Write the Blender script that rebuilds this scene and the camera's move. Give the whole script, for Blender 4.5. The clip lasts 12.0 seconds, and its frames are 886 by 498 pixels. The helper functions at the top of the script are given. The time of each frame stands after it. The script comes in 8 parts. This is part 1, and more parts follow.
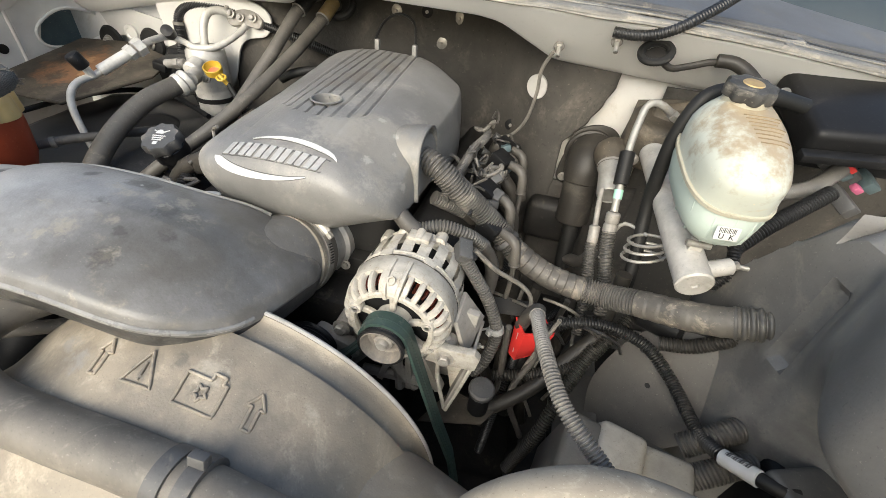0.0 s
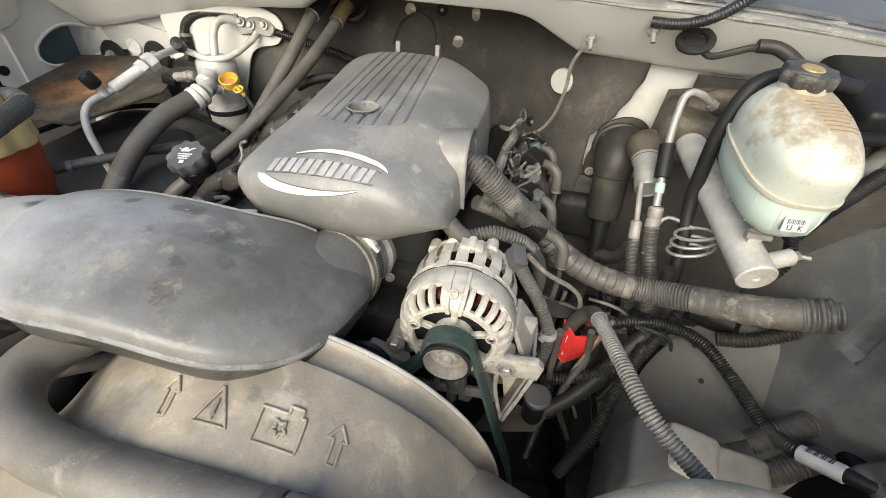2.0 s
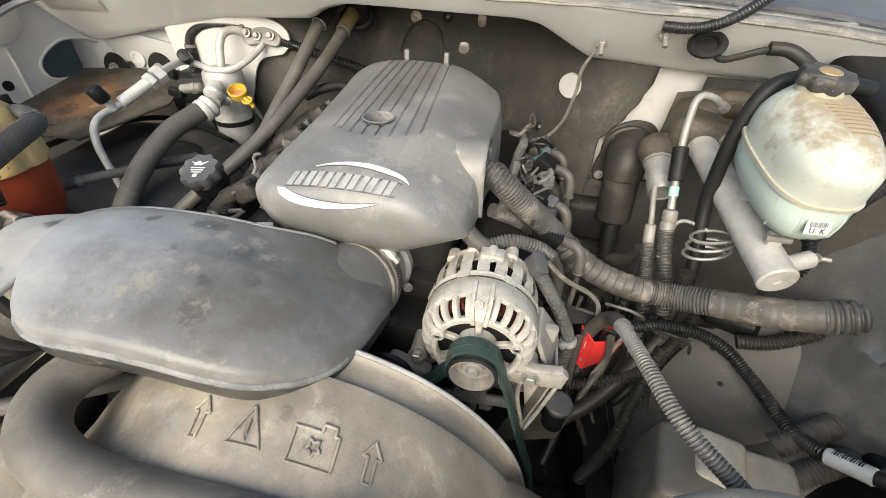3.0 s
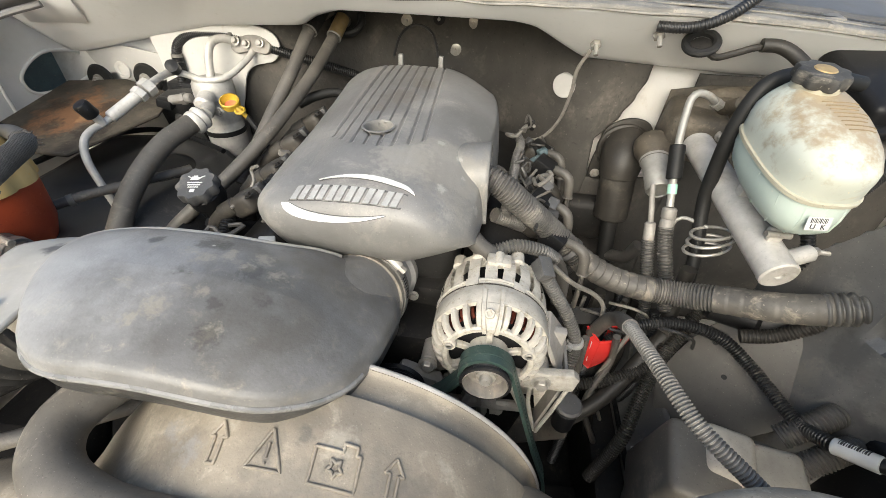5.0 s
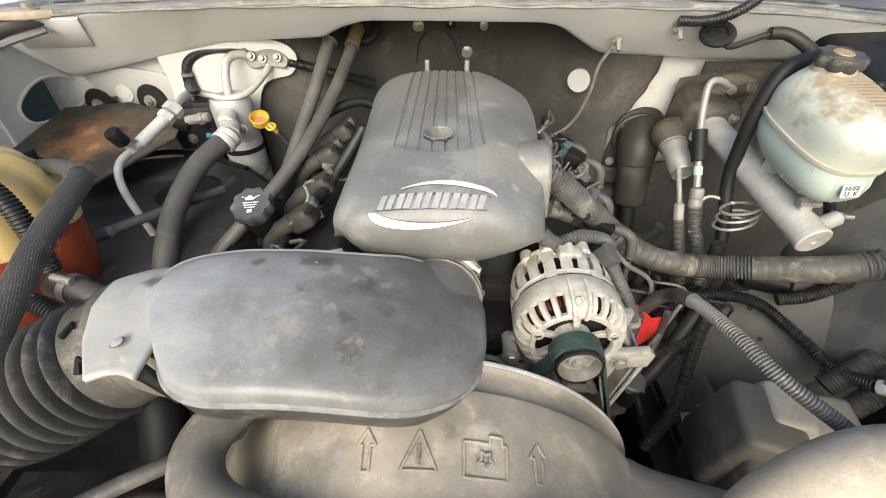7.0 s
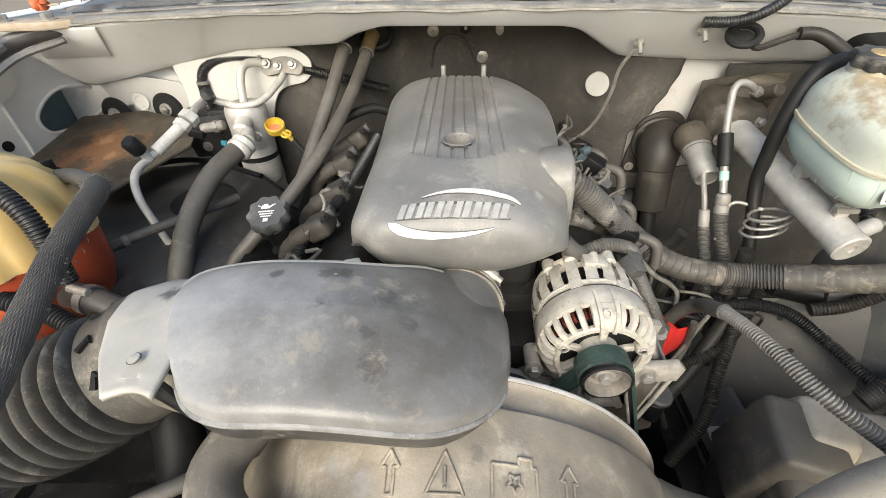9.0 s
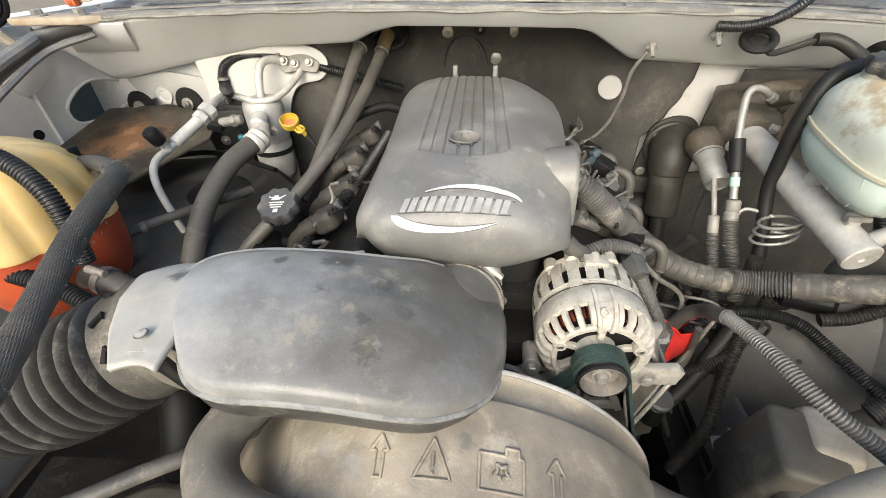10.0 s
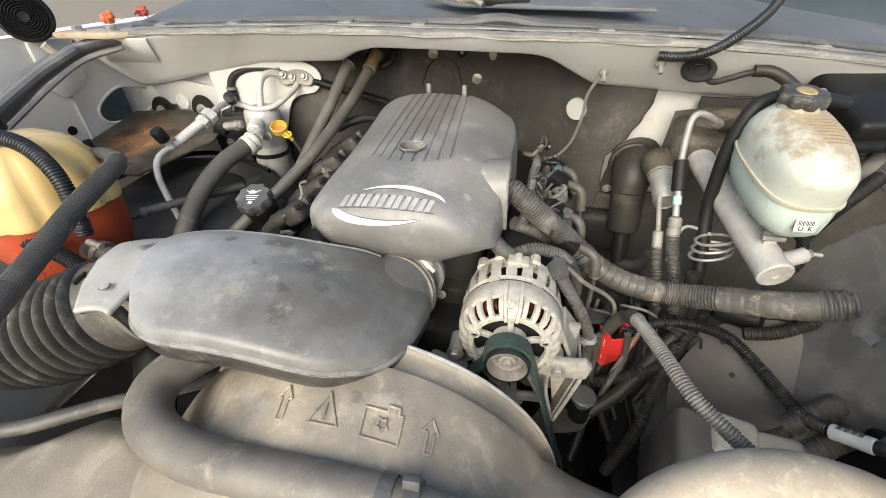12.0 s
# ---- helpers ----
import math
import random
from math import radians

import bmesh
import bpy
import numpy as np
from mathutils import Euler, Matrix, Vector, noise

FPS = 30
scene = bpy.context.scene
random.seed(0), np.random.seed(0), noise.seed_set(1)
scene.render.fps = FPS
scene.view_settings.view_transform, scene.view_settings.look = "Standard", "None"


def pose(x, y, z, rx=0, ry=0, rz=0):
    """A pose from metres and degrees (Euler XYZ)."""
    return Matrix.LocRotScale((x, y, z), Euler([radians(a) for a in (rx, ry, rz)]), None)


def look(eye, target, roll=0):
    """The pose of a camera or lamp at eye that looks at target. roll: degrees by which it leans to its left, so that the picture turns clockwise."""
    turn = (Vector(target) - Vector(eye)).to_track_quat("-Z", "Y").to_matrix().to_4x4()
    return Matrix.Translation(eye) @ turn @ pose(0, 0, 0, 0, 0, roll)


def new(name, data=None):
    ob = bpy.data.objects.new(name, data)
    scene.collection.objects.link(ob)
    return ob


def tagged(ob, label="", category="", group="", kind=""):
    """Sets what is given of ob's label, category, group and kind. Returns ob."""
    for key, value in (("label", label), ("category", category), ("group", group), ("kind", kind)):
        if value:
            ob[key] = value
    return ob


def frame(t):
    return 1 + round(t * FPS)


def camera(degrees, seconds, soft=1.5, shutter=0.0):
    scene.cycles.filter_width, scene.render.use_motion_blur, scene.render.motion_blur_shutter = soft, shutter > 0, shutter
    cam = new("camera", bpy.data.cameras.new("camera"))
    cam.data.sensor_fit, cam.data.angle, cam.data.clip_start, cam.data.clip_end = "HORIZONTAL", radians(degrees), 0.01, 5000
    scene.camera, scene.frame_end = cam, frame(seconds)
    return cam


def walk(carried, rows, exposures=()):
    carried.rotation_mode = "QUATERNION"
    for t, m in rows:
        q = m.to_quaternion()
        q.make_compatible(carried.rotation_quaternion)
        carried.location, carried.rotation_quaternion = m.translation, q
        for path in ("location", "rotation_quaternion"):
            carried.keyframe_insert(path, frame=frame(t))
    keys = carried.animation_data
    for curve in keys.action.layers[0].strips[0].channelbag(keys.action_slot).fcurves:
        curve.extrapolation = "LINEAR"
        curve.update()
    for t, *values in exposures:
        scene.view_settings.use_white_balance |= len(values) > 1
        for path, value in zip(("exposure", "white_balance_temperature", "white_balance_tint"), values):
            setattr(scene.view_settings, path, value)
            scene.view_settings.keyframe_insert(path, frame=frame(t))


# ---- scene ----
cam = camera(94.3, 12.0, 0.6)
PATH = [
    (0.0, (0.2783, -0.8308, 1.3466), (0.1252, -0.0566, 0.7325), 6.53),
    (0.5, (0.2590, -0.8271, 1.3496), (0.1144, -0.0529, 0.7333), 6.02),
    (1.0, (0.2359, -0.8291, 1.3511), (0.0956, -0.0564, 0.7320), 5.31),
    (1.5, (0.2172, -0.8271, 1.3456), (0.0793, -0.0540, 0.7264), 4.61),
    (2.0, (0.1984, -0.8251, 1.3419), (0.0616, -0.0522, 0.7222), 3.91),
    (2.5, (0.1789, -0.8247, 1.3441), (0.0433, -0.0507, 0.7256), 3.21),
    (3.0, (0.1680, -0.8232, 1.3469), (0.0366, -0.0460, 0.7315), 2.92),
    (5.0, (0.1457, -0.8167, 1.3569), (0.0386, -0.0400, 0.7362), 1.80),
    (5.5, (0.1159, -0.8208, 1.3661), (0.0263, -0.0444, 0.7423), 1.39),
    (6.0, (0.0751, -0.8362, 1.3740), (0.0071, -0.0588, 0.7487), 0.88),
    (6.5, (0.0386, -0.8459, 1.3699), (-0.0089, -0.0682, 0.7430), 0.38),
    (7.0, (0.0097, -0.8450, 1.3689), (-0.0209, -0.0628, 0.7466), -0.12),
    (9.0, (-0.0057, -0.8296, 1.3651), (-0.0577, -0.0419, 0.7512), -1.20),
    (9.5, (0.0032, -0.8361, 1.3631), (-0.0672, -0.0472, 0.7527), -0.99),
    (10.0, (0.0114, -0.8417, 1.3612), (-0.0765, -0.0518, 0.7543), -0.78),
    (10.5, (0.0298, -0.8479, 1.3633), (-0.0751, -0.0586, 0.7584), -0.47),
    (11.0, (0.0584, -0.8514, 1.3574), (-0.0644, -0.0615, 0.7566), -0.36),
    (11.5, (0.1008, -0.8565, 1.3631), (-0.0369, -0.0615, 0.7725), -0.04),
    (12.0, (0.1457, -0.8942, 1.3773), (-0.0101, -0.0917, 0.8013), -0.01),
]
walk(cam, [(t, look(eye, target, roll)) for t, eye, target, roll in PATH], [(0.0, 0.78, 6400, 5), (12.0, 0.79, 6400, 5)])

# ---- light ----
world = bpy.data.worlds.new("sky")
scene.world = world
world.use_nodes = True
wn = world.node_tree.nodes
sky = wn.new("ShaderNodeTexSky")
sky.sky_type = "NISHITA"
sky.sun_disc = False
sky.sun_elevation, sky.sun_rotation = radians(35), radians(-172)
sky.air_density, sky.dust_density = 1.0, 4.0
world.node_tree.links.new(sky.outputs[0], wn["Background"].inputs[0])
wn["Background"].inputs[1].default_value = 0.165
sun = new("sun", bpy.data.lights.new("sun", "SUN"))
sun.data.energy, sun.data.angle, sun.data.color = 1.5, radians(50), (1.0, 0.965, 0.90)
sun.matrix_world = look((-0.3, -2.05, 1.45), (0, 0, 0))


# ---- materials ----
def surface(name, col, col2=None, scale=14.0, rough=0.55, bump=0.15, grain=220.0, dust=None, dust_amount=0.5,
            dust_scale=9.0, metal=0.0, rough_var=0.15, spec=0.5, fleck=0.45):
    """A worn surface: two tones at one scale, fine grain in the relief, and patches of dust."""
    m = bpy.data.materials.new(name)
    m.use_nodes = True
    nt = m.node_tree
    n, link = nt.nodes, nt.links.new
    b = n["Principled BSDF"]
    tc = n.new("ShaderNodeTexCoord")
    big = n.new("ShaderNodeTexNoise")
    big.inputs["Scale"].default_value, big.inputs["Detail"].default_value, big.inputs["Roughness"].default_value = scale, 6, 0.62
    link(tc.outputs["Object"], big.inputs["Vector"])
    ramp = n.new("ShaderNodeMapRange")
    ramp.inputs["From Min"].default_value, ramp.inputs["From Max"].default_value = 0.35, 0.65
    link(big.outputs["Fac"], ramp.inputs["Value"])
    mix = n.new("ShaderNodeMix")
    mix.data_type = "RGBA"
    c2 = col2 or tuple(c * 0.78 for c in col)
    mix.inputs["A"].default_value, mix.inputs["B"].default_value = (*c2, 1), (*col, 1)
    link(ramp.outputs["Result"], mix.inputs["Factor"])
    fine = n.new("ShaderNodeTexNoise")
    fine.inputs["Scale"].default_value, fine.inputs["Detail"].default_value = grain, 4
    link(tc.outputs["Object"], fine.inputs["Vector"])
    out = mix.outputs["Result"]
    rough_out = None
    if dust:
        dn = n.new("ShaderNodeTexNoise")
        dn.inputs["Scale"].default_value, dn.inputs["Detail"].default_value, dn.inputs["Roughness"].default_value = dust_scale, 9, 0.7
        dn.inputs["Distortion"].default_value = 0.6
        link(tc.outputs["Object"], dn.inputs["Vector"])
        dr = n.new("ShaderNodeMapRange")
        dr.inputs["From Min"].default_value, dr.inputs["From Max"].default_value = 0.66 - 0.3 * dust_amount, 0.80 - 0.32 * dust_amount
        link(dn.outputs["Fac"], dr.inputs["Value"])
        sp = n.new("ShaderNodeMapRange")
        sp.inputs["From Min"].default_value, sp.inputs["From Max"].default_value = 0.3, 0.7
        sp.inputs["To Min"].default_value, sp.inputs["To Max"].default_value = 0.2, 1.1
        link(fine.outputs["Fac"], sp.inputs["Value"])
        mul = n.new("ShaderNodeMath")
        mul.operation = "MULTIPLY"
        link(dr.outputs["Result"], mul.inputs[0])
        link(sp.outputs["Result"], mul.inputs[1])
        dm = n.new("ShaderNodeMix")
        dm.data_type = "RGBA"
        dm.inputs["B"].default_value = (*dust, 1)
        link(mul.outputs[0], dm.inputs["Factor"])
        link(out, dm.inputs["A"])
        out = dm.outputs["Result"]
        sn = n.new("ShaderNodeTexNoise")
        sn.inputs["Scale"].default_value, sn.inputs["Detail"].default_value = grain * 1.5, 4
        link(tc.outputs["Object"], sn.inputs["Vector"])
        sr = n.new("ShaderNodeMapRange")
        sr.inputs["From Min"].default_value, sr.inputs["From Max"].default_value = 0.675, 0.71
        sr.inputs["To Max"].default_value = 0.42
        link(sn.outputs["Fac"], sr.inputs["Value"])
        sm = n.new("ShaderNodeMix")
        sm.data_type = "RGBA"
        sm.inputs["B"].default_value = (*[min(0.8, c * 1.45) for c in dust], 1)
        link(sr.outputs["Result"], sm.inputs["Factor"])
        link(out, sm.inputs["A"])
        dk = n.new("ShaderNodeMapRange")
        dk.inputs["From Min"].default_value, dk.inputs["From Max"].default_value = 0.36, 0.30
        dk.inputs["To Max"].default_value = fleck
        link(sn.outputs["Fac"], dk.inputs["Value"])
        dkm = n.new("ShaderNodeMix")
        dkm.data_type = "RGBA"
        dkm.inputs["B"].default_value = (*[c * 0.45 for c in c2], 1)
        link(dk.outputs["Result"], dkm.inputs["Factor"])
        link(sm.outputs["Result"], dkm.inputs["A"])
        out = dkm.outputs["Result"]
        rr = n.new("ShaderNodeMapRange")
        rr.inputs["To Min"].default_value, rr.inputs["To Max"].default_value = rough, min(0.95, rough + 0.35)
        link(mul.outputs[0], rr.inputs["Value"])
        rough_out = rr.outputs["Result"]
    else:
        rr = n.new("ShaderNodeMapRange")
        rr.inputs["To Min"].default_value, rr.inputs["To Max"].default_value = max(0.05, rough - rough_var), min(1.0, rough + rough_var)
        link(big.outputs["Fac"], rr.inputs["Value"])
        rough_out = rr.outputs["Result"]
    link(out, b.inputs["Base Color"])
    link(rough_out, b.inputs["Roughness"])
    b.inputs["Metallic"].default_value = metal
    b.inputs["Specular IOR Level"].default_value = spec
    if bump:
        bp = n.new("ShaderNodeBump")
        bp.inputs["Strength"].default_value, bp.inputs["Distance"].default_value = bump, 0.0012
        link(fine.outputs["Fac"], bp.inputs["Height"])
        link(bp.outputs["Normal"], b.inputs["Normal"])
    return m


DUST = (0.36, 0.30, 0.235)
COVER = surface("cover_plastic", (0.205, 0.199, 0.189), (0.14, 0.135, 0.127), 8, 0.36, 0.22, 420, (0.32, 0.30, 0.265), 0.44, 12)
DUCT = surface("duct_plastic", (0.205, 0.201, 0.194), (0.13, 0.125, 0.118), 8, 0.30, 0.24, 380, (0.30, 0.272, 0.222), 0.36, 42, fleck=0.25, spec=0.42)
DUCT_BROWN = surface("dusty_duct_neck", (0.23, 0.205, 0.165), (0.13, 0.118, 0.10), 16, 0.45, 0.12, 420, (0.40, 0.35, 0.275), 0.5, 22)
DUCT_PALE = surface("pale_dusty_skylit_duct", (0.44, 0.42, 0.38), (0.32, 0.304, 0.27), 12, 0.4, 0.12, 420, (0.46, 0.42, 0.345), 0.5, 14, fleck=0.1)
SHROUD = surface("shroud_plastic", (0.315, 0.268, 0.202), (0.19, 0.165, 0.13), 10, 0.48, 0.3, 420, (0.42, 0.365, 0.285), 0.45, 20)
BELLOWS = surface("bellows_rubber", (0.150, 0.137, 0.117), (0.066, 0.061, 0.054), 14, 0.55, 0.14, 300, (0.36, 0.318, 0.257), 0.44, 16, spec=0.35)
RUBBER = surface("hose_rubber", (0.105, 0.096, 0.084), (0.062, 0.057, 0.051), 18, 0.5, 0.15, 350, (0.22, 0.195, 0.16), 0.36, 22)
RUBBER_DUSTY = surface("dusty_hose_rubber", (0.20, 0.18, 0.15), (0.115, 0.104, 0.088), 12, 0.52, 0.16, 350, (0.33, 0.295, 0.245), 0.42, 18)
RUBBER_BLACK = surface("black_rubber", (0.017, 0.0165, 0.016), (0.011, 0.011, 0.0105), 18, 0.55, 0.1, 300, (0.10, 0.088, 0.073), 0.24, 18, spec=0.3)
LOOM = surface("loom_plastic", (0.115, 0.108, 0.098), (0.052, 0.05, 0.046), 20, 0.42, 0.1, 300, (0.25, 0.226, 0.192), 0.40, 26)
LOOM_BLACK = surface("black_loom_plastic", (0.022, 0.022, 0.0225), (0.013, 0.013, 0.013), 20, 0.36, 0.08, 300, (0.12, 0.107, 0.09), 0.28, 22, spec=0.45)
LOOM_GREY = surface("grey_loom_plastic", (0.175, 0.166, 0.152), (0.12, 0.114, 0.105), 30, 0.34, 0.05, 300, (0.31, 0.285, 0.245), 0.22, 28, spec=0.5)
TAPE = surface("harness_tape", (0.13, 0.118, 0.10), (0.06, 0.055, 0.048), 22, 0.55, 0.3, 160, (0.33, 0.285, 0.225), 0.46, 40)
PAINT = surface("white_paint", (0.88, 0.872, 0.848), (0.83, 0.82, 0.79), 5, 0.34, 0.03, 60, (0.62, 0.58, 0.51), 0.10, 7, rough_var=0.08, fleck=0.06)
PAINT_DIRTY = surface("dirty_white_paint", (0.68, 0.665, 0.63), (0.56, 0.545, 0.51), 6, 0.42, 0.04, 90, (0.40, 0.36, 0.30), 0.36, 6, fleck=0.1)
PAINT_DUSTY = surface("dusty_white_paint", (0.54, 0.53, 0.505), (0.45, 0.44, 0.415), 7, 0.4, 0.04, 90, (0.45, 0.41, 0.345), 0.30, 9, fleck=0.1)
MAT = surface("insulation_mat", (0.070, 0.064, 0.056), (0.038, 0.0355, 0.0315), 6, 0.9, 0.8, 120, (0.118, 0.106, 0.089), 0.42, 8)
ALLOY = surface("cast_alloy", (0.52, 0.485, 0.42), (0.36, 0.333, 0.282), 40, 0.5, 0.4, 380, (0.27, 0.232, 0.172), 0.44, 70, metal=0.05)
FLANGE = surface("rough_cast_flange", (0.44, 0.412, 0.36), (0.26, 0.242, 0.21), 50, 0.6, 0.6, 300, (0.24, 0.208, 0.16), 0.42, 60, metal=0.05)
ALLOY_DARK = surface("dark_cast_alloy", (0.34, 0.32, 0.29), (0.22, 0.205, 0.185), 24, 0.6, 0.3, 280, (0.30, 0.26, 0.21), 0.4, 30, metal=0.2)
ALUMINIUM = surface("bare_aluminium", (0.56, 0.54, 0.50), (0.40, 0.385, 0.355), 40, 0.48, 0.12, 220, (0.36, 0.33, 0.28), 0.32, 25, metal=0.18, fleck=0.3)
STEEL = surface("plated_steel", (0.40, 0.38, 0.345), (0.26, 0.245, 0.22), 60, 0.36, 0.1, 300, (0.28, 0.24, 0.19), 0.38, 60, metal=0.45)
BRASS = surface("yellowed_fitting", (0.42, 0.30, 0.13), (0.3, 0.21, 0.1), 50, 0.5, 0.1, 300, DUST, 0.4, 50, metal=0.3)
COPPER = surface("copper_winding", (0.20, 0.045, 0.024), (0.045, 0.014, 0.010), 60, 0.4, 0.4, 300, metal=0.5)
BLACK = surface("black_plastic", (0.014, 0.014, 0.0145), (0.009, 0.009, 0.0095), 14, 0.42, 0.06, 300, (0.075, 0.066, 0.056), 0.26, 14, spec=0.22)
BLACK_DUSTY = surface("dusty_black_plastic", (0.042, 0.041, 0.039), (0.024, 0.0235, 0.0225), 5, 0.34, 0.14, 260, (0.135, 0.125, 0.108), 0.38, 7, spec=0.45)
GRAPHITE = surface("grey_plastic", (0.10, 0.098, 0.095), (0.06, 0.059, 0.058), 18, 0.5, 0.1, 300, (0.22, 0.195, 0.16), 0.4, 22)
COWL = surface("cowl_plastic", (0.11, 0.115, 0.125), (0.085, 0.088, 0.095), 10, 0.6, 0.15, 500, (0.19, 0.18, 0.165), 0.35, 12)
SEAL = surface("weathered_seal", (0.235, 0.222, 0.195), (0.13, 0.123, 0.11), 22, 0.5, 0.3, 220, (0.36, 0.325, 0.265), 0.42, 24)
RED = surface("red_plastic", (0.70, 0.045, 0.04), (0.62, 0.035, 0.03), 20, 0.4, 0.05, 200)
PINK = surface("pink_plastic", (0.5, 0.12, 0.22), (0.42, 0.1, 0.18), 20, 0.5, 0.05, 200)
BLUE_GREY = surface("blue_grey_plastic", (0.10, 0.14, 0.15), (0.07, 0.1, 0.11), 20, 0.5, 0.05, 200, DUST, 0.25, 20)
YELLOW = surface("yellow_plastic", (0.55, 0.37, 0.035), (0.45, 0.29, 0.03), 30, 0.4, 0.05, 200, DUST, 0.2, 30)
BELT = surface("green_belt", (0.040, 0.068, 0.058), (0.026, 0.046, 0.040), 40, 0.42, 0.1, 300, (0.14, 0.14, 0.12), 0.36, 60)
WHITE = surface("white_label", (0.62, 0.62, 0.60), (0.54, 0.54, 0.52), 40, 0.5, 0.02, 200)
INK = surface("label_ink", (0.03, 0.03, 0.03), (0.03, 0.03, 0.03), 40, 0.6, 0.0)
BADGE = surface("badge_white", (0.62, 0.615, 0.60), (0.54, 0.535, 0.52), 40, 0.35, 0.05, 260, (0.38, 0.36, 0.32), 0.25, 60)
BADGE_GREY = surface("badge_silver", (0.40, 0.395, 0.38), (0.29, 0.285, 0.27), 60, 0.35, 0.05, 260, (0.28, 0.265, 0.235), 0.35, 60, metal=0.1)
RESIN = surface("reservoir_resin", (0.47, 0.535, 0.475), (0.415, 0.485, 0.435), 12, 0.38, 0.05, 160, (0.42, 0.39, 0.31), 0.2, 10, fleck=0.08)
RESIN_TOP = surface("stained_reservoir_resin", (0.45, 0.43, 0.345), (0.39, 0.36, 0.27), 12, 0.45, 0.08, 160, (0.24, 0.16, 0.08), 0.30, 18)
TANK = surface("yellowed_tank_resin", (0.58, 0.37, 0.11), (0.68, 0.53, 0.27), 6, 0.32, 0.05, 60, (0.50, 0.29, 0.07), 0.3, 7, fleck=0.0)
COOLANT = surface("orange_coolant_tank", (0.46, 0.085, 0.03), (0.36, 0.06, 0.025), 12, 0.4, 0.05, 160, (0.42, 0.16, 0.08), 0.3, 14)
RUST = surface("rusty_steel_tray", (0.085, 0.073, 0.057), (0.042, 0.037, 0.030), 16, 0.85, 0.3, 200, (0.12, 0.102, 0.075), 0.4, 30, spec=0.2)
GRAVEL = surface("gravel_ground", (0.33, 0.27, 0.20), (0.10, 0.083, 0.062), 60, 0.9, 0.9, 90, (0.40, 0.335, 0.25), 0.45, 110)
ENGINE = surface("engine_block", (0.024, 0.022, 0.020), (0.011, 0.0105, 0.01), 20, 0.6, 0.4, 160, (0.09, 0.078, 0.062), 0.28, 30, spec=0.3)
HINGE = surface("hinge_steel", (0.20, 0.195, 0.195), (0.13, 0.127, 0.126), 12, 0.30, 0.06, 240, (0.32, 0.285, 0.235), 0.36, 14, metal=0.2)
RUSTY = surface("rust_stained_paint", (0.44, 0.38, 0.30), (0.33, 0.26, 0.18), 14, 0.6, 0.15, 200, (0.33, 0.16, 0.07), 0.35, 22)
LEAF = surface("dry_petal", (0.72, 0.22, 0.08), (0.6, 0.13, 0.06), 60, 0.7, 0.2, 200)
WIRE = surface("pale_wire", (0.22, 0.205, 0.178), (0.14, 0.13, 0.113), 50, 0.5, 0.1, 300, DUST, 0.3, 50)
BOX = surface("dusty_box_plastic", (0.16, 0.145, 0.119), (0.09, 0.082, 0.069), 9, 0.5, 0.15, 300, (0.30, 0.266, 0.212), 0.42, 12)
LID_DUST = surface("dusty_lid_plastic", (0.46, 0.416, 0.339), (0.31, 0.279, 0.227), 14, 0.45, 0.2, 300, (0.30, 0.27, 0.22), 0.45, 16)
BOOT = surface("boot_rubber", (0.038, 0.034, 0.029), (0.022, 0.02, 0.017), 18, 0.5, 0.15, 300, (0.095, 0.084, 0.068), 0.34, 20, spec=0.35)
HOSE = surface("worn_hose_rubber", (0.12, 0.109, 0.094), (0.068, 0.062, 0.054), 14, 0.5, 0.16, 350, (0.23, 0.205, 0.168), 0.36, 18)
DISH = surface("dusty_pulley_steel", (0.26, 0.232, 0.198), (0.15, 0.135, 0.118), 60, 0.55, 0.1, 300, (0.30, 0.255, 0.205), 0.4, 70, metal=0.05)
GRIME = surface("grimy_casting", (0.11, 0.092, 0.068), (0.05, 0.043, 0.034), 16, 0.6, 0.4, 160, (0.20, 0.17, 0.13), 0.42, 20, spec=0.35)
SHIELD = surface("shield_plastic", (0.185, 0.178, 0.168), (0.125, 0.121, 0.114), 7, 0.42, 0.14, 260, (0.25, 0.234, 0.202), 0.40, 13, spec=0.4)
SHIELD_PALE = surface("dusty_sheen_shield_plastic", (0.185, 0.176, 0.160), (0.125, 0.118, 0.109), 6, 0.5, 0.12, 300, (0.30, 0.278, 0.24), 0.35, 12, spec=0.35)
HOSE_PALE = surface("pale_dusty_hose", (0.48, 0.41, 0.315), (0.34, 0.29, 0.225), 14, 0.8, 0.16, 300, (0.60, 0.52, 0.40), 0.42, 30, spec=0.1)
PIPE = surface("dull_steel_pipe", (0.36, 0.35, 0.32), (0.25, 0.24, 0.22), 30, 0.42, 0.08, 300, (0.26, 0.235, 0.195), 0.35, 40, metal=0.3)
CAP = surface("worn_black_cap", (0.07, 0.067, 0.062), (0.035, 0.034, 0.032), 20, 0.6, 0.1, 300, (0.26, 0.235, 0.195), 0.52, 24, spec=0.25)
CLEAR_GREEN = surface("green_tag", (0.32, 0.62, 0.48), (0.42, 0.66, 0.54), 40, 0.4, 0.05, 200)


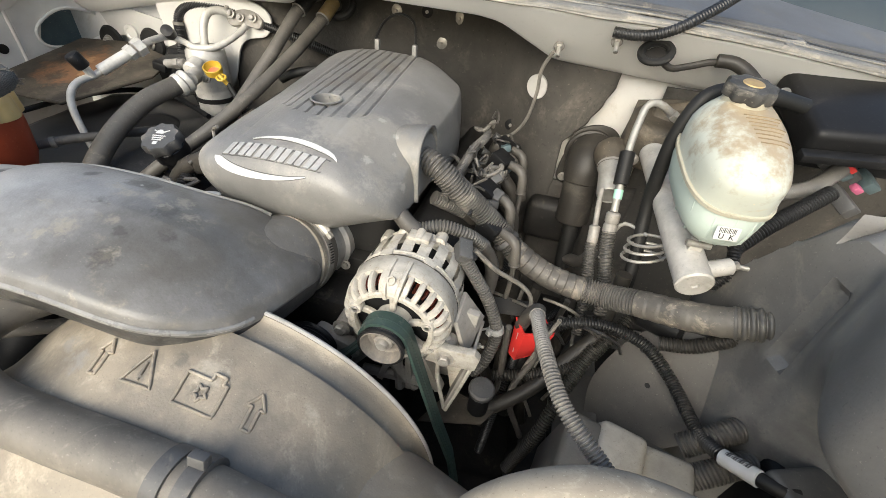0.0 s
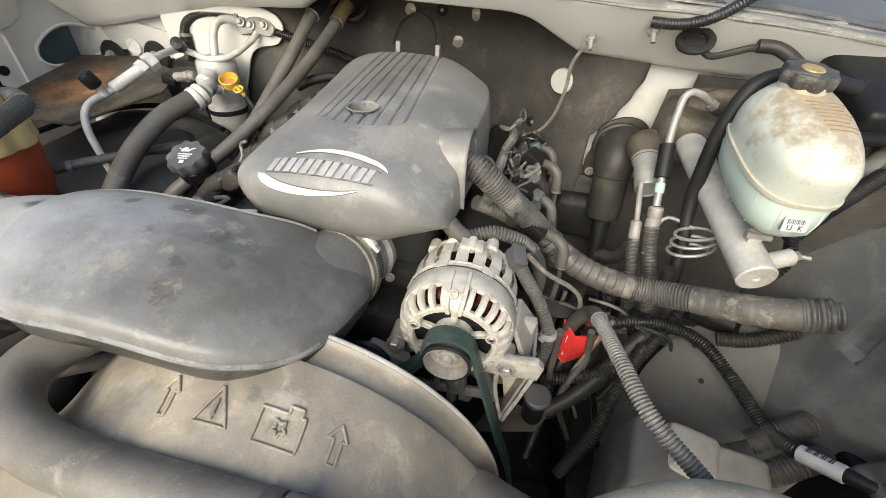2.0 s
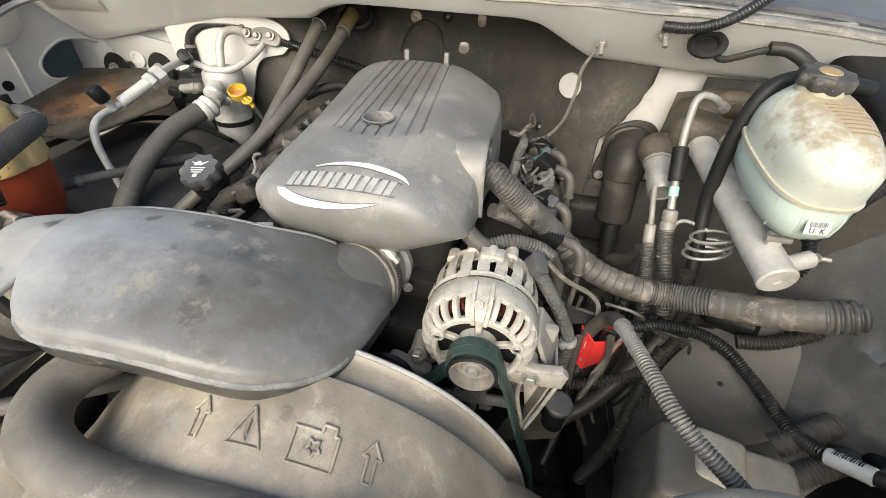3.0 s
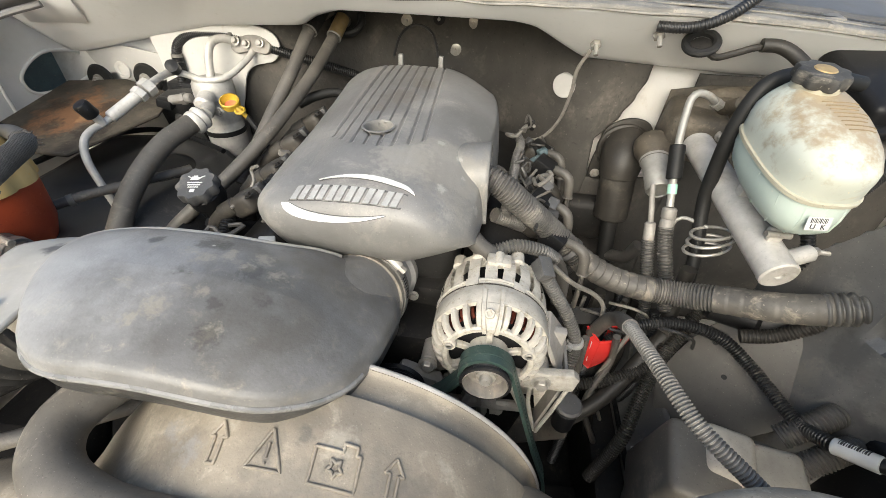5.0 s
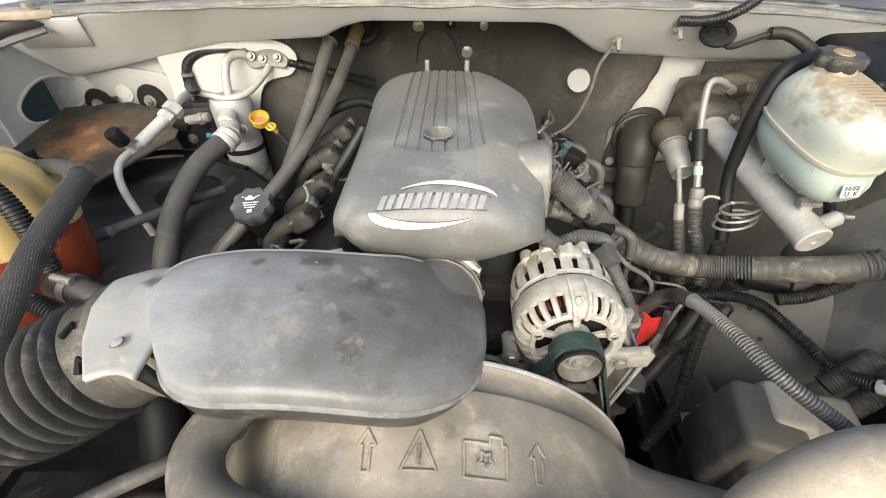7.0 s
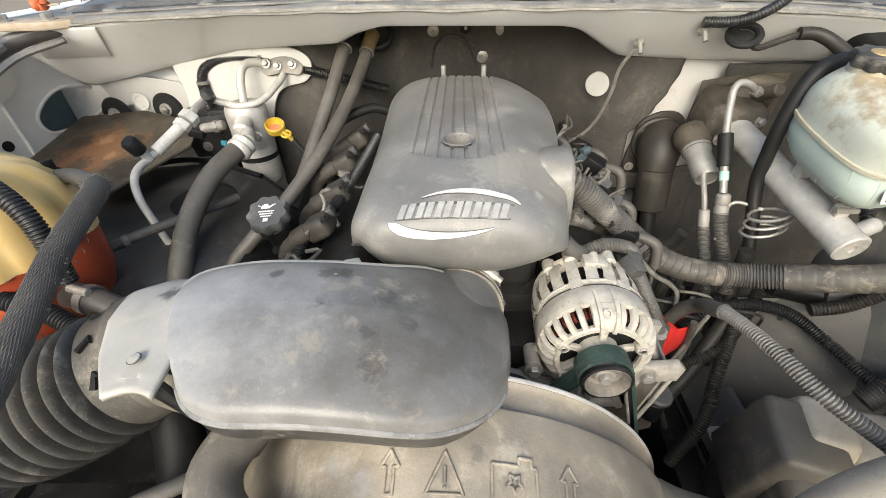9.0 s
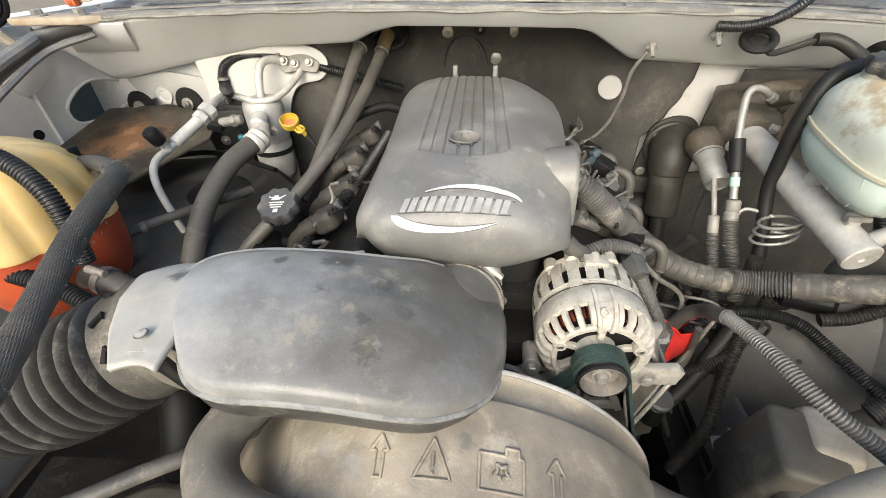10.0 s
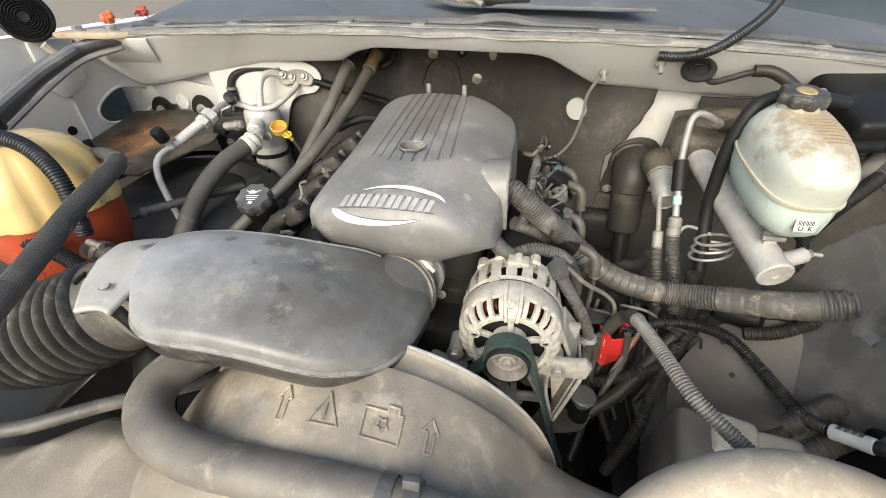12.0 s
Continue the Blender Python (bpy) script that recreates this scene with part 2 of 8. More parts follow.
def patched(m, colour, at, radius, amount=0.9, scale=38.0, soft=0.5):
    """Adds one ragged, soft-edged patch of colour, a stain or a painted sheen, round a point of the thing."""
    nt = m.node_tree
    n, link = nt.nodes, nt.links.new
    b = n["Principled BSDF"]
    old = b.inputs["Base Color"].links[0].from_socket
    tc = n.new("ShaderNodeTexCoord")
    d = n.new("ShaderNodeVectorMath")
    d.operation = "DISTANCE"
    d.inputs[1].default_value = at
    link(tc.outputs["Object"], d.inputs[0])
    wob = n.new("ShaderNodeTexNoise")
    wob.inputs["Scale"].default_value, wob.inputs["Detail"].default_value, wob.inputs["Roughness"].default_value = scale, 9, 0.65
    link(tc.outputs["Object"], wob.inputs["Vector"])
    add = n.new("ShaderNodeMath")
    add.operation = "MULTIPLY_ADD"
    add.inputs[1].default_value = radius * 2.2
    link(wob.outputs["Fac"], add.inputs[0])
    link(d.outputs["Value"], add.inputs[2])
    r = n.new("ShaderNodeMapRange")
    r.inputs["From Min"].default_value, r.inputs["From Max"].default_value = radius * 2.1, radius * (2.1 - soft)
    r.inputs["To Max"].default_value = amount
    link(add.outputs[0], r.inputs["Value"])
    mix = n.new("ShaderNodeMix")
    mix.data_type = "RGBA"
    mix.inputs["B"].default_value = (*colour, 1)
    link(r.outputs["Result"], mix.inputs["Factor"])
    link(old, mix.inputs["A"])
    link(mix.outputs["Result"], b.inputs["Base Color"])
    return m


# sky sheen on the resonator's left end, painted as a pale patch
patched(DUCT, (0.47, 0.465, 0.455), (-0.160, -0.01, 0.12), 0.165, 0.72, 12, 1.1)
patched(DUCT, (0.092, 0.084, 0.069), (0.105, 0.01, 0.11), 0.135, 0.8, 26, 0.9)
rng = random.Random(8)
for k in range(26):
    patched(DUCT, (0.31, 0.28, 0.22), (rng.uniform(-0.02, 0.165), rng.uniform(-0.075, 0.075), 0.115), rng.uniform(0.005, 0.015), 0.6, rng.uniform(150, 260))
for k in range(12):
    patched(DUCT, (0.062, 0.057, 0.048), (rng.uniform(-0.03, 0.15), rng.uniform(-0.07, 0.06), 0.115), rng.uniform(0.007, 0.018), 0.65, rng.uniform(120, 200))
for k in range(10):
    patched(DUCT, (0.56, 0.54, 0.49), (rng.uniform(-0.10, 0.15), rng.uniform(-0.07, 0.06), 0.115), rng.uniform(0.0018, 0.0032), 0.75, 300)
patched(DUCT, (0.055, 0.053, 0.05), (-0.065, 0.045, 0.12), 0.009, 0.75, 80)
patched(DUCT_PALE, (0.05, 0.048, 0.05), (-0.165, 0.02, 0.115), 0.012, 0.8, 70)
patched(COVER, (0.115, 0.11, 0.10), (-0.01, 0.19, 0.155), 0.07, 0.45, 24)
for p_, r_ in (((0.05, -0.06, 0.135), 0.045), ((0.09, -0.02, 0.12), 0.03), ((-0.09, -0.14, 0.075), 0.02), ((0.02, 0.02, 0.145), 0.03), ((0.10, -0.12, 0.08), 0.022), ((0.11, 0.04, 0.10), 0.03), ((0.10, 0.10, 0.10), 0.025)):
    patched(COVER, (0.37, 0.345, 0.295), p_, r_, 0.36, 130)
rng = random.Random(21)
for k in range(16):
    patched(COVER, (0.46, 0.445, 0.41), (rng.uniform(-0.12, 0.12), rng.uniform(-0.17, 0.02), rng.uniform(0.08, 0.14)), rng.uniform(0.0025, 0.006), 0.55, rng.uniform(180, 280))
patched(COVER, (0.27, 0.245, 0.20), (0.095, -0.05, 0.11), 0.075, 0.45, 40)
for p_, r_ in (((0.113, -0.023, 0.115), 0.008), ((0.099, -0.090, 0.108), 0.010), ((0.141, -0.074, 0.072), 0.010), ((0.103, -0.035, 0.113), 0.007), ((0.072, -0.023, 0.125), 0.008), ((0.087, -0.007, 0.130), 0.009), ((0.120, -0.050, 0.100), 0.008), ((0.080, -0.060, 0.118), 0.006), ((0.128, -0.105, 0.070), 0.006)):
    patched(COVER, (0.46, 0.435, 0.38), p_, r_ * 0.8, 0.5, 260)
patched(COVER, (0.07, 0.068, 0.066), (0.084, -0.157, 0.088), 0.006, 0.7, 200)
for p_, r_ in (((0.005, 0.11, 0.150), 0.035), ((-0.02, 0.06, 0.147), 0.022), ((0.03, 0.17, 0.152), 0.025)):
    patched(COVER, (0.135, 0.115, 0.095), p_, r_, 0.5, 90)
patched(RUST, (0.20, 0.10, 0.048), (-0.03, 0.0, 0.035), 0.09, 0.7, 34)
for p_, r_ in (((-0.05, -0.05, 0.03), 0.03), ((0.05, -0.06, 0.03), 0.045), ((0.02, 0.03, 0.04), 0.025), ((-0.09, 0.02, 0.04), 0.03)):
    patched(RUST, (0.032, 0.026, 0.021), p_, r_, 0.75, 70)
for p_, r_ in (((-0.04, 0.03, 0.04), 0.02), ((0.0, -0.02, 0.035), 0.018)):
    patched(RUST, (0.30, 0.17, 0.085), p_, r_, 0.6, 90)
for p_, r_ in (((0.61, -0.425, 0.95), 0.035), ((0.605, -0.40, 0.99), 0.02), ((0.66, -0.47, 0.93), 0.05), ((0.60, -0.36, 0.95), 0.03), ((0.64, -0.46, 0.88), 0.035), ((0.70, -0.52, 0.95), 0.04), ((0.62, -0.43, 1.02), 0.02)):
    patched(SHIELD, (0.085, 0.083, 0.079), p_, r_, 0.55, 40)
for p_, r_ in (((0.60, -0.37, 0.99), 0.025), ((0.66, -0.48, 0.98), 0.03), ((0.61, -0.40, 0.88), 0.025)):
    patched(SHIELD, (0.21, 0.197, 0.17), p_, r_, 0.5, 60)
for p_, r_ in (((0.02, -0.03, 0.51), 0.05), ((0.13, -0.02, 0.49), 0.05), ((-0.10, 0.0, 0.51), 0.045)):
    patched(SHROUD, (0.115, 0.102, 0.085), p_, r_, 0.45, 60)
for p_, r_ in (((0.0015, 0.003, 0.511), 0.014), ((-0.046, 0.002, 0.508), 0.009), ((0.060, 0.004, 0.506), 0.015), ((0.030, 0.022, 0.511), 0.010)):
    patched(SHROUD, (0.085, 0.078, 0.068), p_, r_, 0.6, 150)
for p_, r_ in (((-0.075, -0.004, 0.503), 0.020), ((-0.100, 0.012, 0.498), 0.016), ((0.085, -0.020, 0.498), 0.014)):
    patched(SHROUD, (0.25, 0.245, 0.235), p_, r_, 0.6, 110)
for p_, r_ in (((0.06, 0.02, 0.51), 0.02), ((0.16, 0.03, 0.48), 0.02), ((-0.05, 0.03, 0.51), 0.02), ((0.20, -0.03, 0.46), 0.025)):
    patched(SHROUD, (0.47, 0.425, 0.345), p_, r_, 0.4, 160)

# ---- geometry helpers ----
def V(*a):
    return Vector(a)


def join(*gs):
    vs, fs = [], []
    for g in gs:
        k = len(vs)
        vs += list(g[0])
        fs += [tuple(i + k for i in f) for f in g[1]]
    return vs, fs


def moved(g, m):
    return [m @ Vector(v) for v in g[0]], g[1]


def aim(centre, axis, spin=0.0):
    """A frame at centre whose z runs along axis."""
    return Matrix.Translation(centre) @ Vector(axis).to_track_quat("Z", "Y").to_matrix().to_4x4() @ Matrix.Rotation(radians(spin), 4, "Z")


def spline(pts, step=0.006):
    """A smooth line through the points, at even steps."""
    P = [Vector(p) for p in pts]
    P = [P[0] * 2 - P[1]] + P + [P[-1] * 2 - P[-2]]
    out = []
    for i in range(1, len(P) - 2):
        a, b, c, d = P[i - 1:i + 3]
        n = max(2, int((c - b).length / 0.002))
        for k in range(n):
            t = k / n
            out.append(0.5 * ((2 * b) + (c - a) * t + (2 * a - 5 * b + 4 * c - d) * t * t + (3 * b - a - 3 * c + d) * t ** 3))
    out.append(P[-2].copy())
    run = [0.0]
    for p, q in zip(out, out[1:]):
        run.append(run[-1] + (q - p).length)
    n = max(2, round(run[-1] / step))
    res, j = [], 0
    for k in range(n + 1):
        s = run[-1] * k / n
        while j < len(run) - 2 and run[j + 1] < s:
            j += 1
        f = (s - run[j]) / max(1e-9, run[j + 1] - run[j])
        res.append(out[j].lerp(out[j + 1], min(1, f)))
    return res, run[-1]


def frames(line):
    """Frames carried along a line without twist."""
    out = []
    t = (line[1] - line[0]).normalized()
    u = t.orthogonal().normalized()
    for i, p in enumerate(line):
        t2 = (line[min(i + 1, len(line) - 1)] - line[max(i - 1, 0)]).normalized()
        u = (u - t2 * u.dot(t2)).normalized()
        out.append((p, u, t2.cross(u)))
    return out


def sweep(line, radius, seg=14, caps=True, flat=1.0):
    """A round bar along a line; radius is a number or a function of the share run."""
    vs, fs = [], []
    fr = frames(line)
    n = len(fr)
    for i, (p, u, w) in enumerate(fr):
        r = radius(i / (n - 1)) if callable(radius) else radius
        for k in range(seg):
            a = 2 * math.pi * k / seg
            vs.append(p + u * (math.cos(a) * r) + w * (math.sin(a) * r * flat))
    for i in range(n - 1):
        for k in range(seg):
            k2 = (k + 1) % seg
            fs.append((i * seg + k, i * seg + k2, (i + 1) * seg + k2, (i + 1) * seg + k))
    if caps:
        fs.append(tuple(range(seg - 1, -1, -1)))
        fs.append(tuple((n - 1) * seg + k for k in range(seg)))
    return vs, fs


def tube(pts, r, seg=14, step=0.008):
    return sweep(spline(pts, step)[0], r, seg)


def ribbed(pts, r, pitch=0.0046, depth=0.0026, seg=16):
    """Split loom: rings with narrow grooves between them."""
    length = spline(pts, 0.01)[1]
    n = max(2, round(length / pitch))
    line = spline(pts, length / (n * 6))[0]
    total = len(line) - 1
    lo = 1 - depth / r
    prof = (1 - 0.25 * depth / r, 1.0, 1.0, 1 - 0.25 * depth / r, lo, lo)
    return sweep(line, lambda s: r * prof[round(s * total) % 6], seg)


def lathe(prof, centre=(0, 0, 0), axis=(0, 0, 1), seg=28, spin=0.0, caps=True):
    """Turns (radius, height) pairs about an axis."""
    vs, fs = [], []
    n = len(prof)
    for r, h in prof:
        for k in range(seg):
            a = 2 * math.pi * k / seg
            vs.append(Vector((r * math.cos(a), r * math.sin(a), h)))
    for i in range(n - 1):
        for k in range(seg):
            k2 = (k + 1) % seg
            fs.append((i * seg + k, i * seg + k2, (i + 1) * seg + k2, (i + 1) * seg + k))
    if caps and prof[0][0] > 1e-6:
        fs.append(tuple(range(seg - 1, -1, -1)))
    if caps and prof[-1][0] > 1e-6:
        fs.append(tuple((n - 1) * seg + k for k in range(seg)))
    return moved((vs, fs), aim(centre, axis, spin))


def rod(a, b, r, seg=16, bevel=0.0):
    a, b = Vector(a), Vector(b)
    h = (b - a).length
    e = min(bevel, r * 0.5, h * 0.4)
    prof = [(r - e, 0), (r, e), (r, h - e), (r - e, h)] if e else [(r, 0), (r, h)]
    return lathe(prof, a, b - a, seg)


def ring(centre, axis, R, r, seg=32, sub=10, start=0.0, end=360.0):
    m = aim(centre, axis)
    n = seg
    line = [m @ Vector((R * math.cos(radians(start + (end - start) * i / n)), R * math.sin(radians(start + (end - start) * i / n)), 0)) for i in range(n + 1)]
    return sweep(line, r, sub)


def box(centre, size, rot=(0, 0, 0), bevel=0.003, seg=2, taper=1.0):
    """A box with rounded edges; taper narrows its top."""
    bm = bmesh.new()
    bmesh.ops.create_cube(bm, size=1.0)
    for v in bm.verts:
        k = taper if v.co.z > 0 else 1.0
        v.co = Vector((v.co.x * size[0] * k, v.co.y * size[1] * k, v.co.z * size[2]))
    if bevel:
        bmesh.ops.bevel(bm, geom=bm.edges[:], offset=min(bevel, min(size) * 0.45), segments=seg, affect="EDGES", profile=0.5)
    bm.verts.index_update()
    g = [v.co.copy() for v in bm.verts], [tuple(v.index for v in f.verts) for f in bm.faces]
    bm.free()
    return moved(g, pose(*centre, *rot))


def slab(outline, thick, m=None, bevel=0.0):
    """A plate cut to an outline in the plane xy, from z = 0 up to its thickness, with softened rims."""
    bm = bmesh.new()
    f = bm.faces.new([bm.verts.new((x, y, 0)) for x, y in outline])
    r = bmesh.ops.extrude_face_region(bm, geom=[f])
    for v in [e for e in r["geom"] if isinstance(e, bmesh.types.BMVert)]:
        v.co.z += thick
    bmesh.ops.recalc_face_normals(bm, faces=bm.faces[:])
    if bevel:
        es = [e for e in bm.edges if abs(e.verts[0].co.z - e.verts[1].co.z) < 1e-7]
        bmesh.ops.bevel(bm, geom=es, offset=bevel, segments=2, affect="EDGES", profile=0.5)
    bm.verts.index_update()
    g = [v.co.copy() for v in bm.verts], [tuple(v.index for v in f.verts) for f in bm.faces]
    bm.free()
    return moved(g, m) if m else g


def smooth_outline(pts, per=8):
    """A closed curve through the points."""
    n = len(pts)
    out = []
    for i in range(n):
        a, b, c, d = (Vector(pts[(i + k - 1) % n]) for k in range(4))
        for k in range(per):
            t = k / per
            out.append(0.5 * ((2 * b) + (c - a) * t + (2 * a - 5 * b + 4 * c - d) * t * t + (3 * b - a - 3 * c + d) * t ** 3))
    return out


def sheet(nu, nv, f):
    """A grid of (nu + 1) x (nv + 1) points from f(u, v), u and v from 0 to 1."""
    vs = [Vector(f(i / nu, j / nv)) for j in range(nv + 1) for i in range(nu + 1)]
    fs = [(j * (nu + 1) + i, j * (nu + 1) + i + 1, (j + 1) * (nu + 1) + i + 1, (j + 1) * (nu + 1) + i) for j in range(nv) for i in range(nu)]
    return vs, fs


def panel(a, b, c, d, thick):
    """A moulded panel through four corners, with small rounded edges."""
    n = (b - a).cross(d - a).normalized()
    g = [a, b, c, d]
    mid = (a + b + c + d) / 4
    inner = [p.lerp(mid, 0.035) for p in g]
    vs = [p - n * thick for p in g] + [p - n * thick * 0.25 for p in g] + inner
    fs = [(3, 2, 1, 0), (8, 9, 10, 11)] + [(i + 4 * k, (i + 1) % 4 + 4 * k, (i + 1) % 4 + 4 * k + 4, i + 4 * k + 4) for k in range(2) for i in range(4)]
    return vs, fs


def lerp_table(x, table):
    for (a, p), (b, q) in zip(table, table[1:]):
        if x <= b:
            t = max(0.0, (x - a) / (b - a))
            t = t * t * (3 - 2 * t)
            return p + (q - p) * t
    return table[-1][1]


def thing(name, base, label, category, group="", kind=""):
    ob = new(name)
    ob.location = base
    ob.empty_display_size = 0.02
    return tagged(ob, label, category, group, kind)


def origin_of(ob):
    p = Vector((0, 0, 0))
    while ob:
        p += ob.location
        ob = ob.parent
    return p


def part(name, g, material, parent=None, label="", sharp=35, thick=0.0):
    """Links a shape, given in the place's own metres, as one mesh under a thing or a part."""
    o = origin_of(parent)
    me = bpy.data.meshes.new(name)
    me.from_pydata([tuple(Vector(v) - o) for v in g[0]], [], g[1])
    bm = bmesh.new()
    bm.from_mesh(me)
    bmesh.ops.recalc_face_normals(bm, faces=bm.faces[:])
    bm.to_mesh(me)
    bm.free()
    me.materials.append(material)
    me.shade_smooth()
    me.set_sharp_from_angle(angle=radians(sharp))
    ob = new(name, me)
    ob.parent = parent
    if thick:
        s = ob.modifiers.new("thickness", "SOLIDIFY")
        s.thickness, s.offset = thick, -1
    if label:
        tagged(ob, label)
    return ob


def solo(name, g, material, label, category, group="", kind="", sharp=35, thick=0.0):
    """A thing of one mesh, its origin at the base."""
    xs = [Vector(v) for v in g[0]]
    c = sum(xs, Vector()) / len(xs)
    base = Vector((c.x, c.y, min(v.z for v in xs)))
    ob = part(name, ([v - base for v in xs], g[1]), material, None, "", sharp, thick)
    ob.location = base
    return tagged(ob, label, category, group, kind)


def bolt(at, axis, r=0.006, washer=True, parent=None, stud=0.0, material=STEEL):
    """A flanged hexagon bolt, or a nut on a stud."""
    g = lathe([(r * 0.95, 0), (r, r * 0.1), (r, r * 0.9), (r * 0.85, r * 1.05)], at, axis, 6)
    if washer:
        g = join(g, lathe([(r * 1.5, -r * 0.1), (r * 1.5, r * 0.12), (r * 1.1, r * 0.2)], at, axis, 18))
    if stud:
        g = join(g, lathe([(r * 0.55, 0), (r * 0.55, stud), (r * 0.4, stud + r * 0.2)], at, axis, 10))
    return part("bolt", g, material, parent) if parent else g


def scattered(g, amount, scale, seed=0.0):
    """Slight unevenness along the normals' rough direction."""
    out = []
    for v in g[0]:
        v = Vector(v)
        d = noise.noise_vector(v * scale + Vector((seed, seed, seed)))
        out.append(v + d * amount)
    return out, g[1]


# ---- setting ----
ground = part("ground", sheet(8, 8, lambda u, v: (120 * (u - 0.5), 120 * (v - 0.5), 0)), GRAVEL)
tagged(ground, "dusty grey-brown gravel ground below the truck", "ground", kind="structure")


def wall_line(x):
    """How far back the firewall stands: set back behind the engine."""
    return lerp_table(x, [(-1.0, 0.055), (-0.34, 0.06), (-0.16, 0.175), (0.13, 0.18), (0.325, 0.045), (1.0, 0.04)])


def firewall_sheet(x0, x1, z0, z1, off, n, m, wave=0.0):
    def f(u, v):
        x, z = x0 + (x1 - x0) * u, z0 + (z1 - z0) * v
        w = wave * noise.noise(Vector((x * 9, z * 9, 3))) if wave else 0
        return x, wall_line(x) + off + w, z
    return sheet(n, m, f)


firewall = part("wall_firewall", firewall_sheet(-1.0, 1.0, 0.42, 1.205, 0.012, 80, 6), PAINT_DIRTY, thick=-0.004)
tagged(firewall, "white painted steel firewall with dust in its corners", "firewall", kind="structure")


# the sound-deadening mat, with its curved cut-out beside the steering shaft
def mat_edge(z):
    return lerp_table(z, [(0.6, 0.315), (0.90, 0.334), (0.936, 0.337), (1.016, 0.334), (1.038, 0.351), (1.068, 0.373), (1.107, 0.392), (1.141, 0.404), (1.26, 0.41)])


def mat_point(u, v):
    z = 0.55 + 0.70 * v
    x = -0.44 + (mat_edge(z) + 0.44) * u
    dx, dz = x - 0.264, z - 1.110
    d = math.hypot(dx, dz)
    dish = 0.012 * math.exp(-((d - 0.040) / 0.012) ** 2)
    puff = 0.006 * noise.noise(Vector((x * 11, z * 11, 1))) + 0.0015 * noise.noise(Vector((x * 60, z * 60, 5)))
    return x, wall_line(x) - 0.006 + dish * 0.4 + puff - 0.008, z


g = sheet(110, 100, mat_point)
mat_thing = part("insulation_mat", g, MAT, thick=-0.006)
tagged(mat_thing, "dark grey-brown felt insulation mat stuck on the firewall", "insulation mat", kind="structure")
PLUG_AXIS = V(-0.5, -0.85, 0)
PX, PY, PZ = mat_point((0.264 + 0.44) / (mat_edge(1.11) + 0.44), (1.11 - 0.55) / 0.70)
solo("plug", lathe([(0.0, -0.012), (0.0235, -0.012), (0.0235, 0.0125), (0.022, 0.0138), (0.0, 0.0142)], (PX, PY, PZ), PLUG_AXIS, 40), PAINT_DUSTY,
     "round white painted plug showing through the firewall mat", "plug")
for x, z, k in ((-0.083, 1.192, 0), (-0.012, 1.198, 1), (0.061, 1.194, 0), (0.025, 1.140, 0), (0.217, 1.005, 1)):
    c = (x, wall_line(x) - 0.018, z)
    t = thing("mat_fastener", c, "round push-on fastener with a stud in the firewall mat", "fastener", "fasteners in the firewall mat")
    part("washer", lathe([(0.004, -0.004), (0.012, -0.003), (0.013, 0.001), (0.006, 0.003)], c, (0, -1, 0), 18), BLACK if k else STEEL, t)
    part("stud", rod(c, (c[0], c[1] - 0.009, c[2]), 0.0035, 8, 0.001), STEEL, t)

mat_r = part("insulation_mat_right", sheet(30, 40, lambda u, v: (0.490 + 0.46 * u, wall_line(0.6) - 0.012 + 0.006 * noise.noise(Vector((u * 6, v * 7, 8))), 0.55 + 0.605 * v)), MAT, thick=-0.006)
tagged(mat_r, "dark felt insulation mat on the driver's side of the firewall", "insulation mat", kind="structure")

mat_low = part("insulation_mat_low", sheet(24, 24, lambda u, v: (0.31 + 0.20 * u, wall_line(0.31 + 0.20 * u) - 0.016 + 0.006 * noise.noise(Vector((u * 5, v * 7, 3))), 0.55 + (0.378 + 0.02 * u) * v)), MAT, thick=-0.006)
tagged(mat_low, "dark felt insulation mat low on the firewall", "insulation mat", kind="structure")

# the white cowl panel over the firewall
LOWER = [(-0.90, 0.02, 1.118), (-0.799, 0.03, 1.114), (-0.698, 0.03, 1.135), (-0.575, 0.03, 1.160), (-0.447, 0.022, 1.186), (-0.30, -0.02, 1.200),
         (-0.243, -0.026, 1.204), (-0.20, -0.055, 1.226), (-0.15, -0.076, 1.240), (-0.058, -0.076, 1.240), (0.145, -0.073, 1.238), (0.180, -0.062, 1.231),
         (0.235, -0.018, 1.197), (0.276, 0.016, 1.172), (0.38, 0.028, 1.164), (0.534, 0.028, 1.158), (0.72, 0.028, 1.158), (0.92, 0.02, 1.16)]
UPPER = [(-0.86, -0.06, 1.235), (-0.70, -0.085, 1.246), (-0.598, -0.097, 1.253), (-0.39, -0.113, 1.263), (-0.195, -0.119, 1.268), (-0.03, -0.116, 1.267),
         (0.21, -0.113, 1.266), (0.422, -0.104, 1.261), (0.566, -0.09, 1.252), (0.705, -0.068, 1.238), (0.92, -0.03, 1.22)]


def along(table, x):
    ys = lerp_lin(x, [(p[0], p[1]) for p in table]), lerp_lin(x, [(p[0], p[2]) for p in table])
    return Vector((x, *ys))


def lerp_lin(x, table):
    for (a, p), (b, q) in zip(table, table[1:]):
        if x <= b:
            return p + (q - p) * max(0.0, (x - a) / (b - a))
    return table[-1][1]


